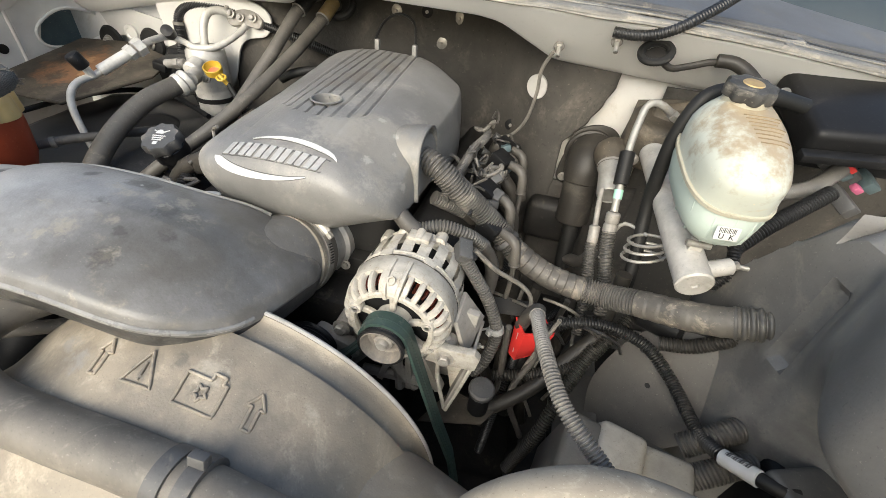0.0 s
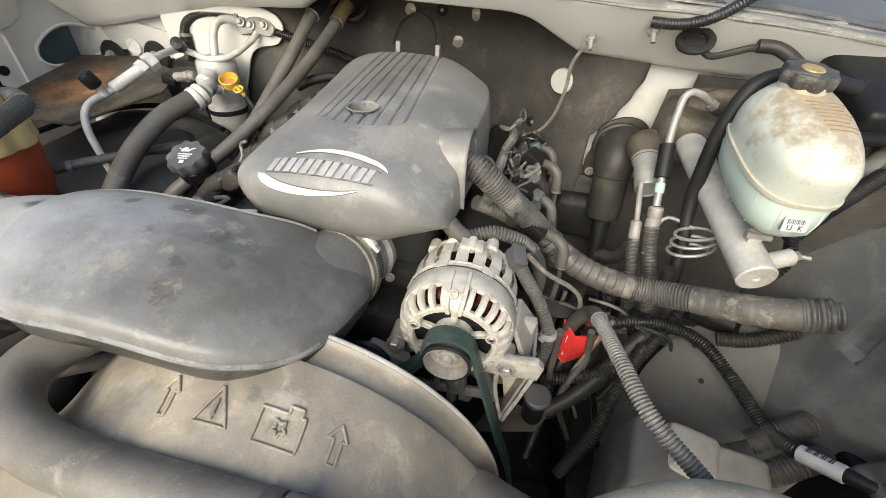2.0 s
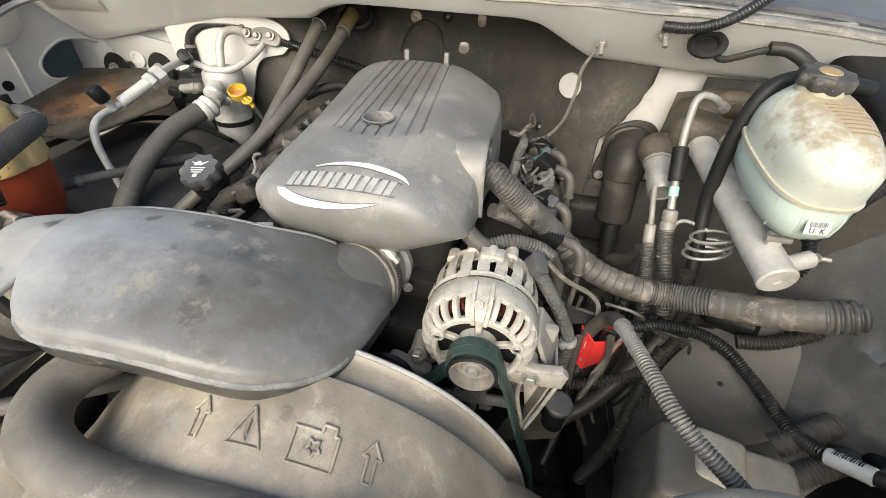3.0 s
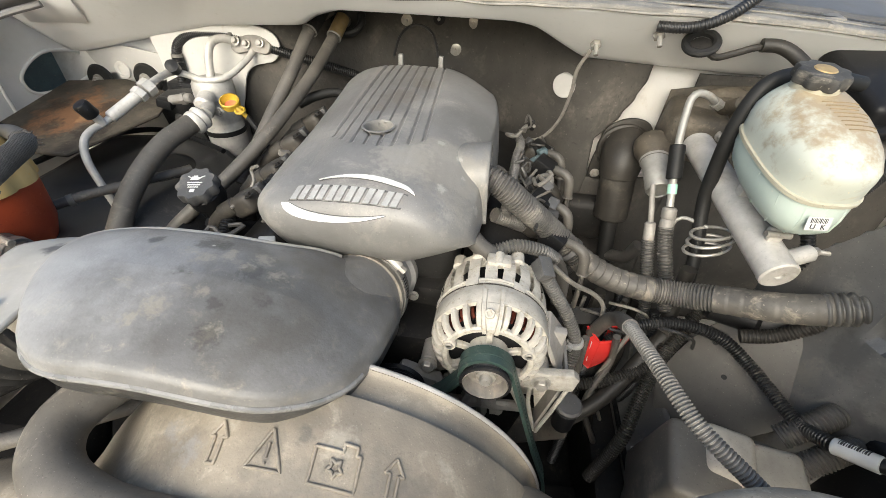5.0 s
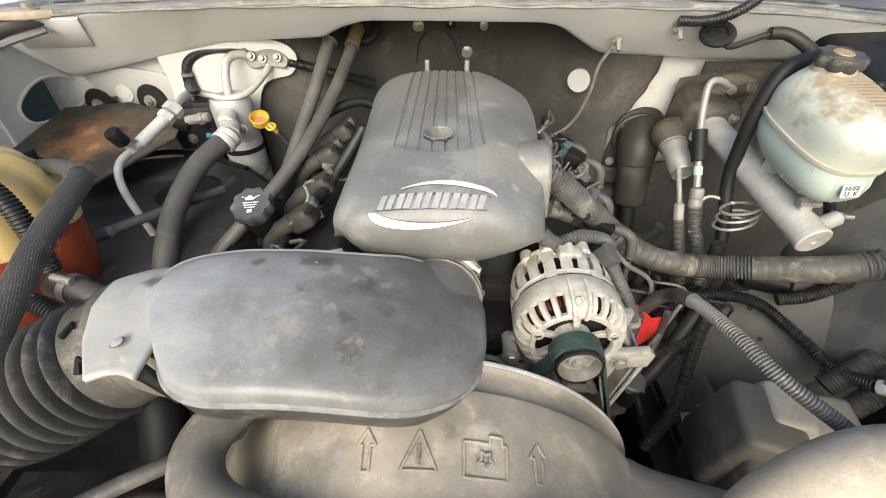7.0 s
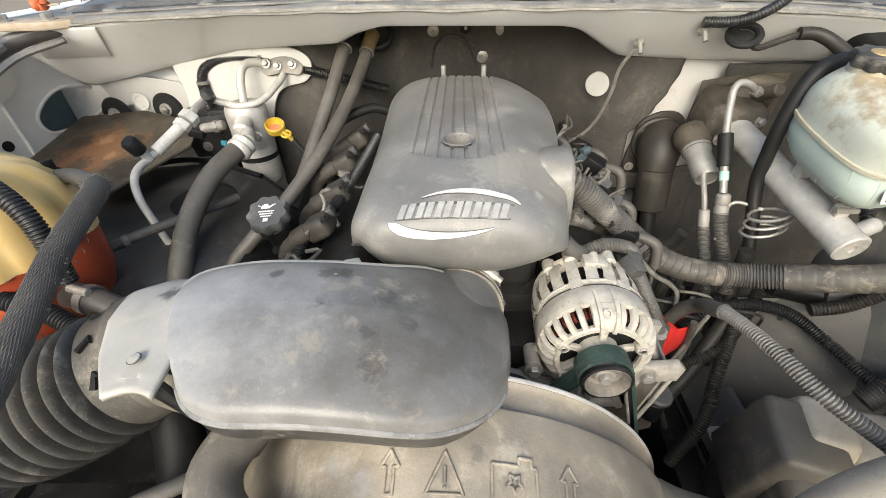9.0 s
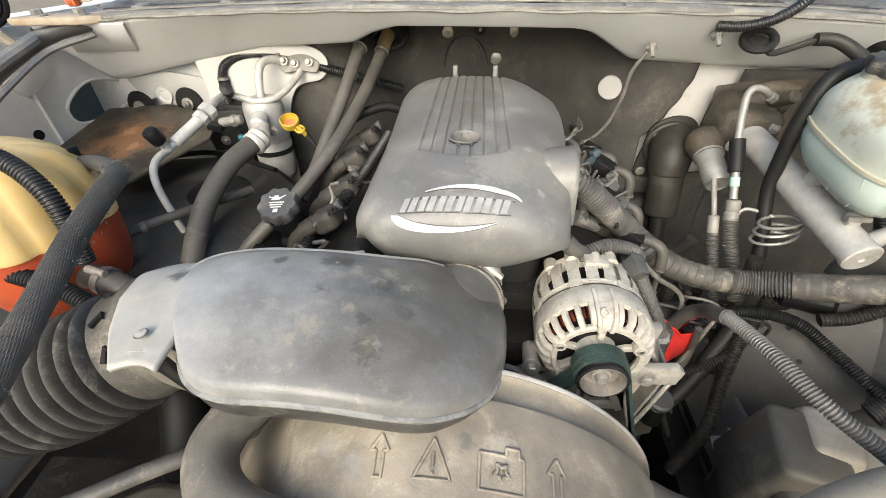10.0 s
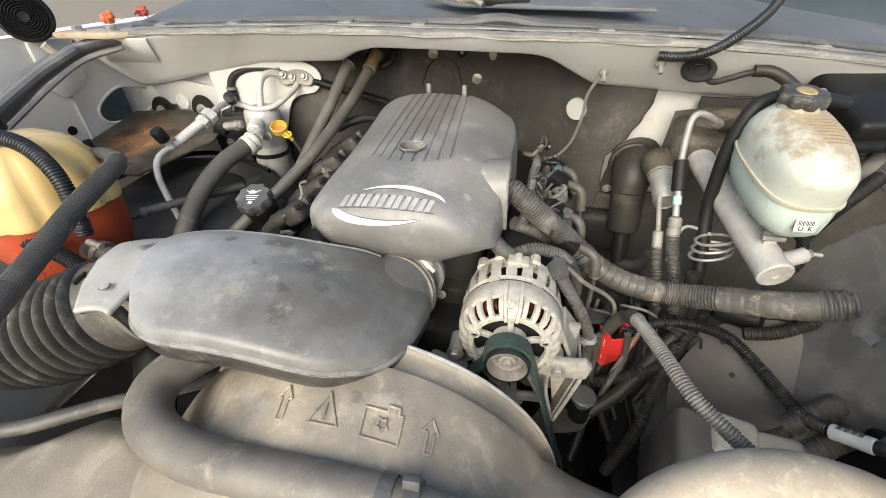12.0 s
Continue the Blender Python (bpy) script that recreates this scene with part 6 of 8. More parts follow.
for pts, r, m, corr, lab in (
        ([(0.47, -0.30, 0.85), (0.42, -0.345, 0.80), (0.36, -0.40, 0.75), (0.28, -0.44, 0.70)], 0.0125, BOOT, 0, "dusty rubber hose sloping down behind the terminal"),
        ([(0.50, -0.29, 0.88), (0.465, -0.33, 0.835), (0.43, -0.36, 0.80), (0.36, -0.38, 0.77), (0.30, -0.39, 0.755)], 0.0105, BOOT, 1, "dusty split loom beside the splash shield"),
        ([(0.45, -0.34, 0.83), (0.415, -0.40, 0.77), (0.39, -0.45, 0.72), (0.36, -0.47, 0.62)], 0.0108, BOOT, 1, "dusty split loom hanging towards the frame rail"),
        ([(0.47, -0.26, 0.93), (0.47, -0.27, 0.86), (0.455, -0.30, 0.80), (0.44, -0.33, 0.72)], 0.0125, BOOT, 0, "dark rubber hose running down by the harness"),
        ([(0.35, -0.33, 0.80), (0.345, -0.35, 0.72), (0.34, -0.36, 0.62)], 0.0165, RUBBER_BLACK, 0, "black rubber hose going down beside the engine"),
        ([(0.305, -0.36, 0.80), (0.31, -0.37, 0.74), (0.30, -0.40, 0.62)], 0.011, BOOT, 0, "dusty rubber hose below the terminal cover"),
        ([(0.405, -0.47, 0.76), (0.415, -0.475, 0.70), (0.42, -0.48, 0.62)], 0.0035, WIRE, 0, "thin pale wire hanging by the frame rail"),
        ([(0.37, -0.36, 0.80), (0.365, -0.37, 0.77), (0.375, -0.375, 0.745)], 0.003, WIRE, 0, "thin pale wire end below the terminal cover")):
    g = ribbed(pts, r) if corr else tube(pts, r, 12)
    solo("loom" if corr else "hose", g, m, lab, "split loom" if corr else "hose")

# ---- brake reservoir and master cylinder ----
def vessel(rows, m, name, material, parent, label="", lobes=0.0):
    """Stacked superellipses: (height, half x, half y, squareness, shift y, shift x)."""
    seg = 84 if lobes else 56
    vs, fs = [], []
    for z, a, b, n_, sy, *sx in rows:
        for k in range(seg):
            t = 2 * math.pi * k / seg
            c, s = math.cos(t), math.sin(t)
            q = (abs(c) ** n_ + abs(s) ** n_) ** (-1 / n_)
            q *= 1 + lobes * abs(math.sin(7 * t)) ** 0.6
            vs.append(m @ Vector((a * q * c + (sx[0] if sx else 0.0), b * q * s + sy, z)))
    for i in range(len(rows) - 1):
        for k in range(seg):
            k2 = (k + 1) % seg
            fs.append((i * seg + k, i * seg + k2, (i + 1) * seg + k2, (i + 1) * seg + k))
    fs += [tuple(range(seg - 1, -1, -1)), tuple((len(rows) - 1) * seg + k for k in range(seg))]
    return part(name, (vs, fs), material, parent, label, sharp=50)


RM = Matrix.Translation((0.519, -0.271, 1.135)) @ Matrix.Rotation(radians(4.2), 4, "Z") @ Matrix.Rotation(radians(11.5), 4, "X")
STAINED = surface("stained_dome_resin", (0.52, 0.545, 0.480), (0.47, 0.485, 0.415), 12, 0.4, 0.06, 160, (0.50, 0.42, 0.26), 0.20, 20, fleck=0.06)
patched(STAINED, (0.46, 0.41, 0.29), (0.0, 0.01, 0.142), 0.066, 0.45, 40)
patched(STAINED, (0.27, 0.195, 0.11), (0.014, -0.020, 0.150), 0.088, 0.8, 50)
patched(STAINED, (0.40, 0.32, 0.20), (-0.022, 0.012, 0.142), 0.030, 0.6, 80)
res = thing("brake_fluid_reservoir", (0.53, -0.27, 1.05), "translucent pale green brake fluid reservoir, its top stained brown", "fluid reservoir")
vessel([(-0.0625, 0.024, 0.048, 2.7, -0.0105, 0.0012), (-0.061, 0.0295, 0.057, 2.7, -0.010, 0.0012), (-0.055, 0.0362, 0.073, 2.8, -0.0085, 0.0010), (-0.047, 0.0415, 0.0795, 2.9, -0.0095), (-0.038, 0.0455, 0.0848, 2.9, -0.0090, -0.0022), (-0.020, 0.0488, 0.0895, 2.9, -0.0040, -0.0015), (-0.003, 0.0500, 0.0875, 3.0, 0.0)], RM, "lower_bowl", RESIN, res, "pale green lower bowl")
vessel([(-0.0035, 0.0500, 0.0870, 3.0, 0), (-0.0028, 0.0530, 0.0905, 3.0, 0), (0.0016, 0.0530, 0.0905, 3.0, 0), (0.0022, 0.0500, 0.0875, 3.0, 0)], RM, "seam_flange", RESIN_TOP, res)
DOME = [(0.0, 0.0500, 0.0872, 3.0, 0.0), (0.010, 0.0503, 0.0895, 2.9, 0.0005), (0.020, 0.0498, 0.0908, 2.8, 0.001, -0.001), (0.031, 0.0486, 0.0905, 2.8, -0.0005, -0.002), (0.040, 0.0467, 0.0882, 2.8, -0.002, -0.0025), (0.048, 0.0440, 0.0835, 2.7, -0.0005, -0.0022), (0.0555, 0.0402, 0.0765, 2.7, 0.002, -0.0015), (0.0615, 0.0365, 0.0680, 2.6, 0.0075, 0.0), (0.0665, 0.0325, 0.0585, 2.5, 0.0145, 0.001), (0.0700, 0.0285, 0.0470, 2.3, 0.0240, 0.001), (0.0720, 0.0255, 0.0340, 2.1, 0.0360, 0.0)]
vessel(DOME, RM, "upper_dome", STAINED, res, "yellowed dome with brown stains")


def dome_z(x, y):
    """Height of the reservoir's dome over a point of its plan."""
    best = 0.0
    for (z0, a0, b0, n0, y0, *x0), (z1, a1, b1, n1, y1, *x1) in zip(DOME, DOME[1:]):
        for k in range(12):
            t = k / 12
            a, b, n_, sy, sx = (p + (q - p) * t for p, q in ((a0, a1), (b0, b1), (n0, n1), (y0, y1), ((x0 or [0.0])[0], (x1 or [0.0])[0])))
            if abs((x - sx) / a) ** n_ + abs((y - sy) / b) ** n_ <= 1:
                best = max(best, z0 + (z1 - z0) * t)
    return best

for k in range(7):
    t = radians(-165 + 25 * k)
    c, s = math.cos(t), math.sin(t)
    q = (abs(c) ** 3 + abs(s) ** 3) ** (-1 / 3)
    part("moulded_rib", sweep([RM @ Vector((a * q * c, b * q * s + sy, z)) for z, a, b, sy in ((-0.006, 0.0494, 0.0875, 0), (-0.020, 0.0485, 0.0890, -0.004), (-0.038, 0.0450, 0.0842, -0.009), (-0.053, 0.038, 0.0745, -0.0085))], 0.0014, 6), RESIN, res)
part("neck", moved(lathe([(0.026, 0.0), (0.026, 0.018), (0.023, 0.02)], (-0.002, 0.046, 0.060), (0, 0.05, 1), 32), RM), RESIN_TOP, res)
CM = RM @ aim((-0.003, 0.047, 0.075), (0, 0.04, 1))
vs = [CM @ Vector(((0.0282 + 0.0022 * math.cos(8 * t)) * k * math.cos(t), (0.0282 + 0.0022 * math.cos(8 * t)) * k * math.sin(t), z)) for z, k in ((0.0, 0.95), (0.002, 1.0), (0.0125, 1.0), (0.0155, 0.94), (0.0162, 0.82)) for t in [2 * math.pi * i / 64 for i in range(64)]]
fs = [(j * 64 + i, j * 64 + (i + 1) % 64, (j + 1) * 64 + (i + 1) % 64, (j + 1) * 64 + i) for j in range(4) for i in range(64)] + [tuple(range(64)), tuple(256 + i for i in range(64))]
rcap = part("cap", (vs, fs), CAP, res, "black lobed screw cap")
part("cap_marking", moved(lathe([(0.0125, 0), (0.0115, 0.0012), (0.0, 0.0014)], (-0.003, 0.0477, 0.0913), (0, 0.04, 1), 24), RM), BRASS, rcap, "worn yellow marking on the cap")
STAIN_INK = surface("brown_stain_ink", (0.20, 0.14, 0.075), (0.28, 0.21, 0.12), 40, 0.7, 0.1)
for i in range(8):
    y = 0.008 - 0.0068 * i
    x0, x1 = -0.014 + 0.0012 * i, 0.028 - 0.004 * (i % 3)
    pts = [RM @ Vector((x0 + (x1 - x0) * k / 10, y, dome_z(x0 + (x1 - x0) * k / 10, y) + 0.0003)) for k in range(11)]
    part("moulded_text_bar", sweep(pts, 0.0008, 6), STAIN_INK, res)
LM = Matrix.Translation((0.519, -0.3635, 1.0960)) @ Matrix.Rotation(radians(6), 4, "Z") @ Matrix.Rotation(radians(76), 4, "X") @ Matrix.Scale(0.86, 4)
lab = part("paper_label", box((0, 0, 0), (0.032, 0.019, 0.0012), (0, 0, 0), 0.0003), WHITE, None)
lab.data.transform(LM)
lab.data.transform(Matrix.Translation(-res.location))
lab.parent = res
tagged(lab, "small white paper label with a barcode")
for i in range(11):
    b = part("barcode_bar", moved(box((-0.011 + 0.0021 * i, 0.0045, 0.0008), (0.0006 + 0.0006 * (i * 7 % 3 == 0), 0.007, 0.0005), (0, 0, 0), 0), LM), INK, None)
    b.data.transform(Matrix.Translation(-res.location))
    b.parent = lab
for ch, dx in (("U", -0.0105), ("K", 0.0035)):
    cu = bpy.data.curves.new("letter", "FONT")
    cu.body, cu.size, cu.extrude = ch, 0.0105, 0.0004
    tmp = bpy.data.objects.new("letter", cu)
    me = bpy.data.meshes.new_from_object(tmp)
    me.transform(LM @ Matrix.Translation((dx, -0.0075, 0.0008)))
    me.transform(Matrix.Translation(-res.location))
    me.materials.append(INK)
    ob = new("letter", me)
    ob.parent = lab
    bpy.data.objects.remove(tmp)

mc = thing("brake_master_cylinder", (0.51, -0.25, 0.99), "cast aluminium brake master cylinder sloping to the firewall", "master cylinder")
M0, M1 = V(0.521, -0.354, 1.012), V(0.480, -0.05, 1.075)
part("barrel", sweep([M0.lerp(M1, t) for t in (0, 0.02, 0.1, 0.3, 0.6, 0.8, 1.0)], lambda s: 0.0228 if s < 0.2 else 0.0236 - 0.001 * s, 32), ALUMINIUM, mc)
part("end_cap", lathe([(0.021, 0), (0.0235, 0.002), (0.0235, 0.010), (0.021, 0.012), (0.006, 0.012), (0.005, 0.009), (0.0, 0.009)], M0 + (M1 - M0) * 0.02, M0 - M1, 36), ALUMINIUM, mc)
part("port_boss", rod((0.535, -0.335, 1.022), (0.566, -0.325, 1.030), 0.0115, 18, 0.002), ALUMINIUM, mc)
part("port_nut", lathe([(0.0065, 0), (0.0065, 0.008)], (0.566, -0.325, 1.030), (1, 0.2, 0.2), 6), STEEL, mc)
part("pipe", tube([(0.572, -0.324, 1.031), (0.590, -0.33, 1.034), (0.605, -0.335, 1.033)], 0.0035, 10), STEEL, mc)
part("reservoir_lug", box((0.515, -0.318, 1.045), (0.018, 0.016, 0.024), (10, 0, 0), 0.004), ALUMINIUM, mc)
part("reservoir_lug", box((0.505, -0.235, 1.065), (0.020, 0.018, 0.03), (10, 0, 0), 0.004), ALUMINIUM, mc)
part("lug_pin", rod((0.500, -0.325, 1.052), (0.53, -0.325, 1.052), 0.0045, 12), STEEL, mc)
coilp = []
for i in range(96):
    a = 2 * math.pi * i / 32
    coilp.append(V(0.487 + 0.030 * math.cos(a), -0.245 + 0.022 * math.sin(a), 0.955 + 0.011 * i / 32 * 1.4 + 0.008 * math.cos(a)))
solo("brake_pipe_coil", sweep(coilp, 0.0026, 8), STEEL, "coiled bright steel brake pipe under the master cylinder", "brake pipe")
solo("brake_pipe", tube([(0.487, -0.225, 0.99), (0.45, -0.20, 0.985), (0.43, -0.23, 0.93)], 0.0032, 8), STEEL, "bright steel brake pipe end", "brake pipe")
solo("reservoir_hose", tube([(0.62, -0.16, 1.20), (0.55, -0.178, 1.212), (0.505, -0.186, 1.208), (0.482, -0.192, 1.19), (0.470, -0.197, 1.14), (0.471, -0.197, 1.08), (0.476, -0.200, 1.02), (0.482, -0.238, 0.938), (0.484, -0.26, 0.87)], 0.0105), RUBBER_BLACK,
     "black rubber hose curving round the brake reservoir", "hose")

# ---- booster, accumulator and steering boot on the firewall ----
boost = thing("brake_booster", (0.47, -0.02, 1.0), "grimy dark hydraulic brake booster on the firewall", "brake booster")
part("body", box((0.485, -0.035, 1.075), (0.10, 0.10, 0.085), (8, 6, -8), 0.018, 3), GRIME, boost)
part("valve_block", rod((0.47, -0.02, 1.105), (0.55, -0.03, 1.115), 0.022, 20, 0.005), GRIME, boost)
part("mount_ear", tube([(0.50, 0.0, 1.12), (0.535, -0.02, 1.135), (0.555, -0.04, 1.13)], 0.014, 12), GRIME, boost)
part("fitting", rod((0.515, -0.045, 1.118), (0.525, -0.085, 1.142), 0.0115, 14, 0.003), GRIME, boost)
part("back_plate", slab([(-0.012, -0.03), (0.09, -0.07), (0.15, -0.05), (0.15, 0.070), (0.06, 0.066), (-0.007, 0.054)], 0.003, Matrix.Translation((0.455, 0.024, 1.072)) @ Matrix.Rotation(radians(90), 4, "X"), 0.001), GRIME, boost)
for c in ((0.452, -0.092, 1.055), (0.488, -0.095, 1.045), (0.512, -0.09, 1.088)):
    bolt(c, (0.1, -1, 0.1), 0.007, True, boost, 0.008)
acc = thing("pressure_accumulator", (0.41, -0.1, 1.0), "dusty grey cylindrical pressure accumulator with a rounded shoulder", "accumulator")
A0, A1 = V(0.424, -0.050, 1.046), V(0.4255, -0.140, 1.008)
part("body", lathe([(0.0, 0), (0.024, 0.0), (0.0255, 0.004), (0.0255, 0.040), (0.0215, 0.048), (0.0215, 0.102), (0.019, 0.106), (0.018, 0.103), (0.0, 0.101)], A0, A1 - A0, 32), PIPE, acc)
part("shoulder", lathe([(0.026, -0.012), (0.031, -0.006), (0.033, 0.003), (0.032, 0.016), (0.028, 0.026), (0.0255, 0.036), (0.025, 0.042)], A0, A1 - A0, 32), GRIME, acc, "brown grimy shoulder")
pipe = thing("pressure_pipe", (0.43, -0.14, 1.0), "bright bent steel pressure pipe with a black foam sleeve", "pipe")
PP = [(0.490, -0.078, 1.135), (0.479, -0.085, 1.144), (0.466, -0.090, 1.152), (0.450, -0.092, 1.155), (0.440, -0.098, 1.148), (0.436, -0.108, 1.132), (0.4305, -0.136, 1.093), (0.431, -0.18, 1.027), (0.432, -0.195, 1.003)]
part("tube", tube(PP, 0.0060, 14), PIPE, pipe)
part("nut", lathe([(0.009, 0), (0.009, 0.014)], (0.484, -0.082, 1.140), (1, 0.4, -0.6), 6), STEEL, pipe)
part("foam_sleeve", rod((0.4295, -0.141, 1.086), (0.4308, -0.171, 1.041), 0.0118, 16, 0.001), RUBBER_BLACK, pipe, "black foam sleeve")
part("tag", rod((0.4308, -0.176, 1.034), (0.4314, -0.184, 1.021), 0.0074, 14), CLEAR_GREEN, pipe, "pale green printed tag")
part("crimp", lathe([(0.009, 0), (0.0115, 0.003), (0.0115, 0.016), (0.0095, 0.019), (0.0115, 0.022), (0.0115, 0.034), (0.009, 0.036)], (0.432, -0.197, 1.003), (0.03, -0.38, -0.92), 20), ALLOY_DARK, pipe)
solo("pressure_hose", ribbed([(0.433, -0.209, 0.974), (0.438, -0.225, 0.94), (0.447, -0.25, 0.90), (0.455, -0.28, 0.85)], 0.0118), LOOM, "dusty split loom over the pressure hose", "split loom")
pipe2 = thing("return_pipe", (0.41, -0.19, 0.95), "thin dusty return pipe with a crimped hose", "pipe")
part("tube", tube([(0.408, -0.16, 1.022), (0.408, -0.175, 1.005), (0.409, -0.188, 0.99), (0.411, -0.198, 0.972)], 0.0045, 10), ALLOY_DARK, pipe2)
part("crimp", rod((0.411, -0.198, 0.972), (0.413, -0.212, 0.944), 0.009, 16, 0.002), ALLOY_DARK, pipe2)
part("hose", ribbed([(0.413, -0.212, 0.944), (0.418, -0.23, 0.91), (0.425, -0.26, 0.86), (0.43, -0.29, 0.80)], 0.0105), LOOM, pipe2)
boot = thing("steering_shaft_boot", (0.39, 0.0, 0.86), "dark rubber steering shaft boot bolted to the firewall", "rubber boot")
part("flange", slab([(p.x, p.y) for p in smooth_outline([(0.343, 0.935), (0.340, 0.965), (0.347, 1.005), (0.350, 1.035), (0.364, 1.053), (0.395, 1.066), (0.43, 1.060), (0.448, 1.03), (0.445, 0.965), (0.405, 0.94), (0.37, 0.928)], 5)], 0.008,
     Matrix.Translation((0, 0.030, 0)) @ Matrix.Rotation(radians(90), 4, "X"), 0.003), BOOT, boot)
part("flange_lip", ring((0.394, 0.020, 1.006), (0, -1, 0), 0.045, 0.006, 40, 8), BOOT, boot)
part("elbow", sweep(spline([(0.400, 0.030, 1.010), (0.397, 0.012, 1.008), (0.393, -0.006, 1.002), (0.389, -0.020, 0.988), (0.388, -0.030, 0.962)], 0.004)[0], lambda s: 0.044 - 0.010 * s ** 2, 36), BOOT, boot)
part("sleeve", lathe([(0.030, 0), (0.0335, 0.002), (0.034, 0.086), (0.031, 0.090), (0.018, 0.088), (0.016, 0.07)], (0.388, -0.030, 0.968), (0.06, -0.16, -1), 36), BOOT, boot)
part("shaft", rod((0.395, -0.04, 0.88), (0.400, -0.075, 0.78), 0.0165, 18), RUBBER_BLACK, boot)
bolt((0.364, 0.020, 1.0265), (0, -1, 0), 0.0070, True, boot, 0.006)
bolt((0.354, 0.022, 0.944), (0, -1, 0), 0.0065, True, boot, 0.006)
bolt((0.428, 0.022, 0.955), (0, -1, 0), 0.0065, True, boot, 0.006)
solo("shaft_joint_hose", tube([(0.40, -0.07, 0.80), (0.43, -0.1, 0.82), (0.445, -0.11, 0.86)], 0.013), RUBBER, "dusty rubber hose by the steering shaft", "hose")
solo("firewall_insulator", scattered(box((0.36, -0.005, 0.85), (0.13, 0.05, 0.10), (0, 0, 0), 0.02, 3), 0.004, 30), ENGINE, "dark padded lump of insulation low on the firewall", "insulation")

# ---- fuse box, connectors and shield by the driver's wing ----
fuse = thing("fuse_box", (0.72, -0.1, 1.08), "black plastic fuse box with a ribbed lid", "fuse box")
part("lid", box((0.735, -0.095, 1.185), (0.20, 0.16, 0.05), (18, -4, 4), 0.012, 3), BLACK, fuse)
part("lid_ridge", box((0.735, -0.178, 1.150), (0.20, 0.018, 0.014), (18, -4, 4), 0.004), BLACK, fuse)
part("base", box((0.74, -0.04, 1.13), (0.19, 0.10, 0.07), (0, 0, 4), 0.008), BLACK, fuse)
for i in range(4):
    solo("connector", box((0.715 + 0.022 * i, -0.105 - 0.010 * (i % 2), 1.118 - 0.006 * i), (0.026, 0.036, 0.016), (20, 25, 18), 0.003), BLUE_GREY if i % 2 else GRAPHITE, "blue-grey electrical connector below the fuse box", "connector", "connectors by the fuse box")
solo("connector_lock", box((0.738, -0.128, 1.120), (0.022, 0.014, 0.010), (20, 25, 18), 0.002), RED, "red locking tab on a connector", "connector lock")
solo("connector_lock", box((0.752, -0.150, 1.098), (0.016, 0.012, 0.010), (20, 25, 18), 0.002), PINK, "pink locking tab on a connector", "connector lock")
solo("connector", box((0.735, -0.165, 1.082), (0.024, 0.05, 0.02), (20, 25, 28), 0.003), GRAPHITE, "long grey electrical connector by the fuse box", "connector", "connectors by the fuse box")
solo("fuse_loom", ribbed([(0.70, -0.19, 1.10), (0.66, -0.22, 1.08), (0.62, -0.25, 1.06), (0.58, -0.28, 1.03)], 0.0115), LOOM_BLACK, "black split loom from the fuse box", "split loom")
solo("fuse_hose", tube([(0.73, -0.13, 1.115), (0.69, -0.16, 1.09), (0.645, -0.17, 1.075)], 0.012), LOOM_GREY, "grey sleeve below the fuse box", "sleeve")
solo("reservoir_loom", ribbed([(0.585, -0.235, 1.07), (0.58, -0.28, 1.04), (0.575, -0.31, 1.01), (0.56, -0.32, 0.985)], 0.0085), LOOM_BLACK, "black split loom under the reservoir", "split loom")
boxr = thing("battery_cover", (0.46, -0.54, 0.62), "black plastic box with dusty bulges on its lid", "box")
BM = Matrix.Translation((0.488, -0.548, 0.0)) @ Matrix.Rotation(radians(-8), 4, "Z")
vessel([(0.60, 0.080, 0.080, 6, 0), (0.785, 0.084, 0.084, 6, 0), (0.80, 0.082, 0.082, 6, 0)], BM, "body", BOX, boxr)
vessel([(0.795, 0.084, 0.084, 6, 0), (0.806, 0.083, 0.083, 6, 0), (0.818, 0.074, 0.070, 5, 0.008), (0.822, 0.06, 0.055, 5, 0.012)], BM, "lid", BOX, boxr)
for c, s, r in (((0.470, -0.520, 0.838), (0.070, 0.080, 0.045), (6, 2, -14)), ((0.532, -0.535, 0.806), (0.082, 0.105, 0.070), (5, -2, -10))):
    part("bulge", scattered(box(c, s, r, 0.009, 3, 0.80), 0.0030, 14), LID_DUST, boxr, "dusty beige raised part of the lid")
part("front_block", box((0.434, -0.530, 0.778), (0.092, 0.105, 0.150), (5, 6, -12), 0.012, 3, 0.94), BOX, boxr, "dark dusty rounded front of the box")
stick = thing("sticker", (0.440, -0.440, 0.66), "small white printed sticker low on the box", "sticker")
part("paper", slab([(-0.016, -0.011), (0.016, -0.011), (0.016, 0.011), (-0.016, 0.011)], 0.001, aim((0.440, -0.440, 0.670), (-0.35, -0.5, 0.8)) @ Matrix.Rotation(radians(35), 4, "Z")), WHITE, stick)
for k in (1, 3):
    part("print_bar", slab([(-0.012, 0.006 - 0.004 * k), (0.010 - 0.003 * (k % 2), 0.006 - 0.004 * k), (0.010 - 0.003 * (k % 2), 0.0045 - 0.004 * k), (-0.012, 0.0045 - 0.004 * k)], 0.0004, aim((0.440, -0.440, 0.670), (-0.35, -0.5, 0.8)) @ Matrix.Rotation(radians(35), 4, "Z") @ Matrix.Translation((0, 0, 0.001))), INK, stick)
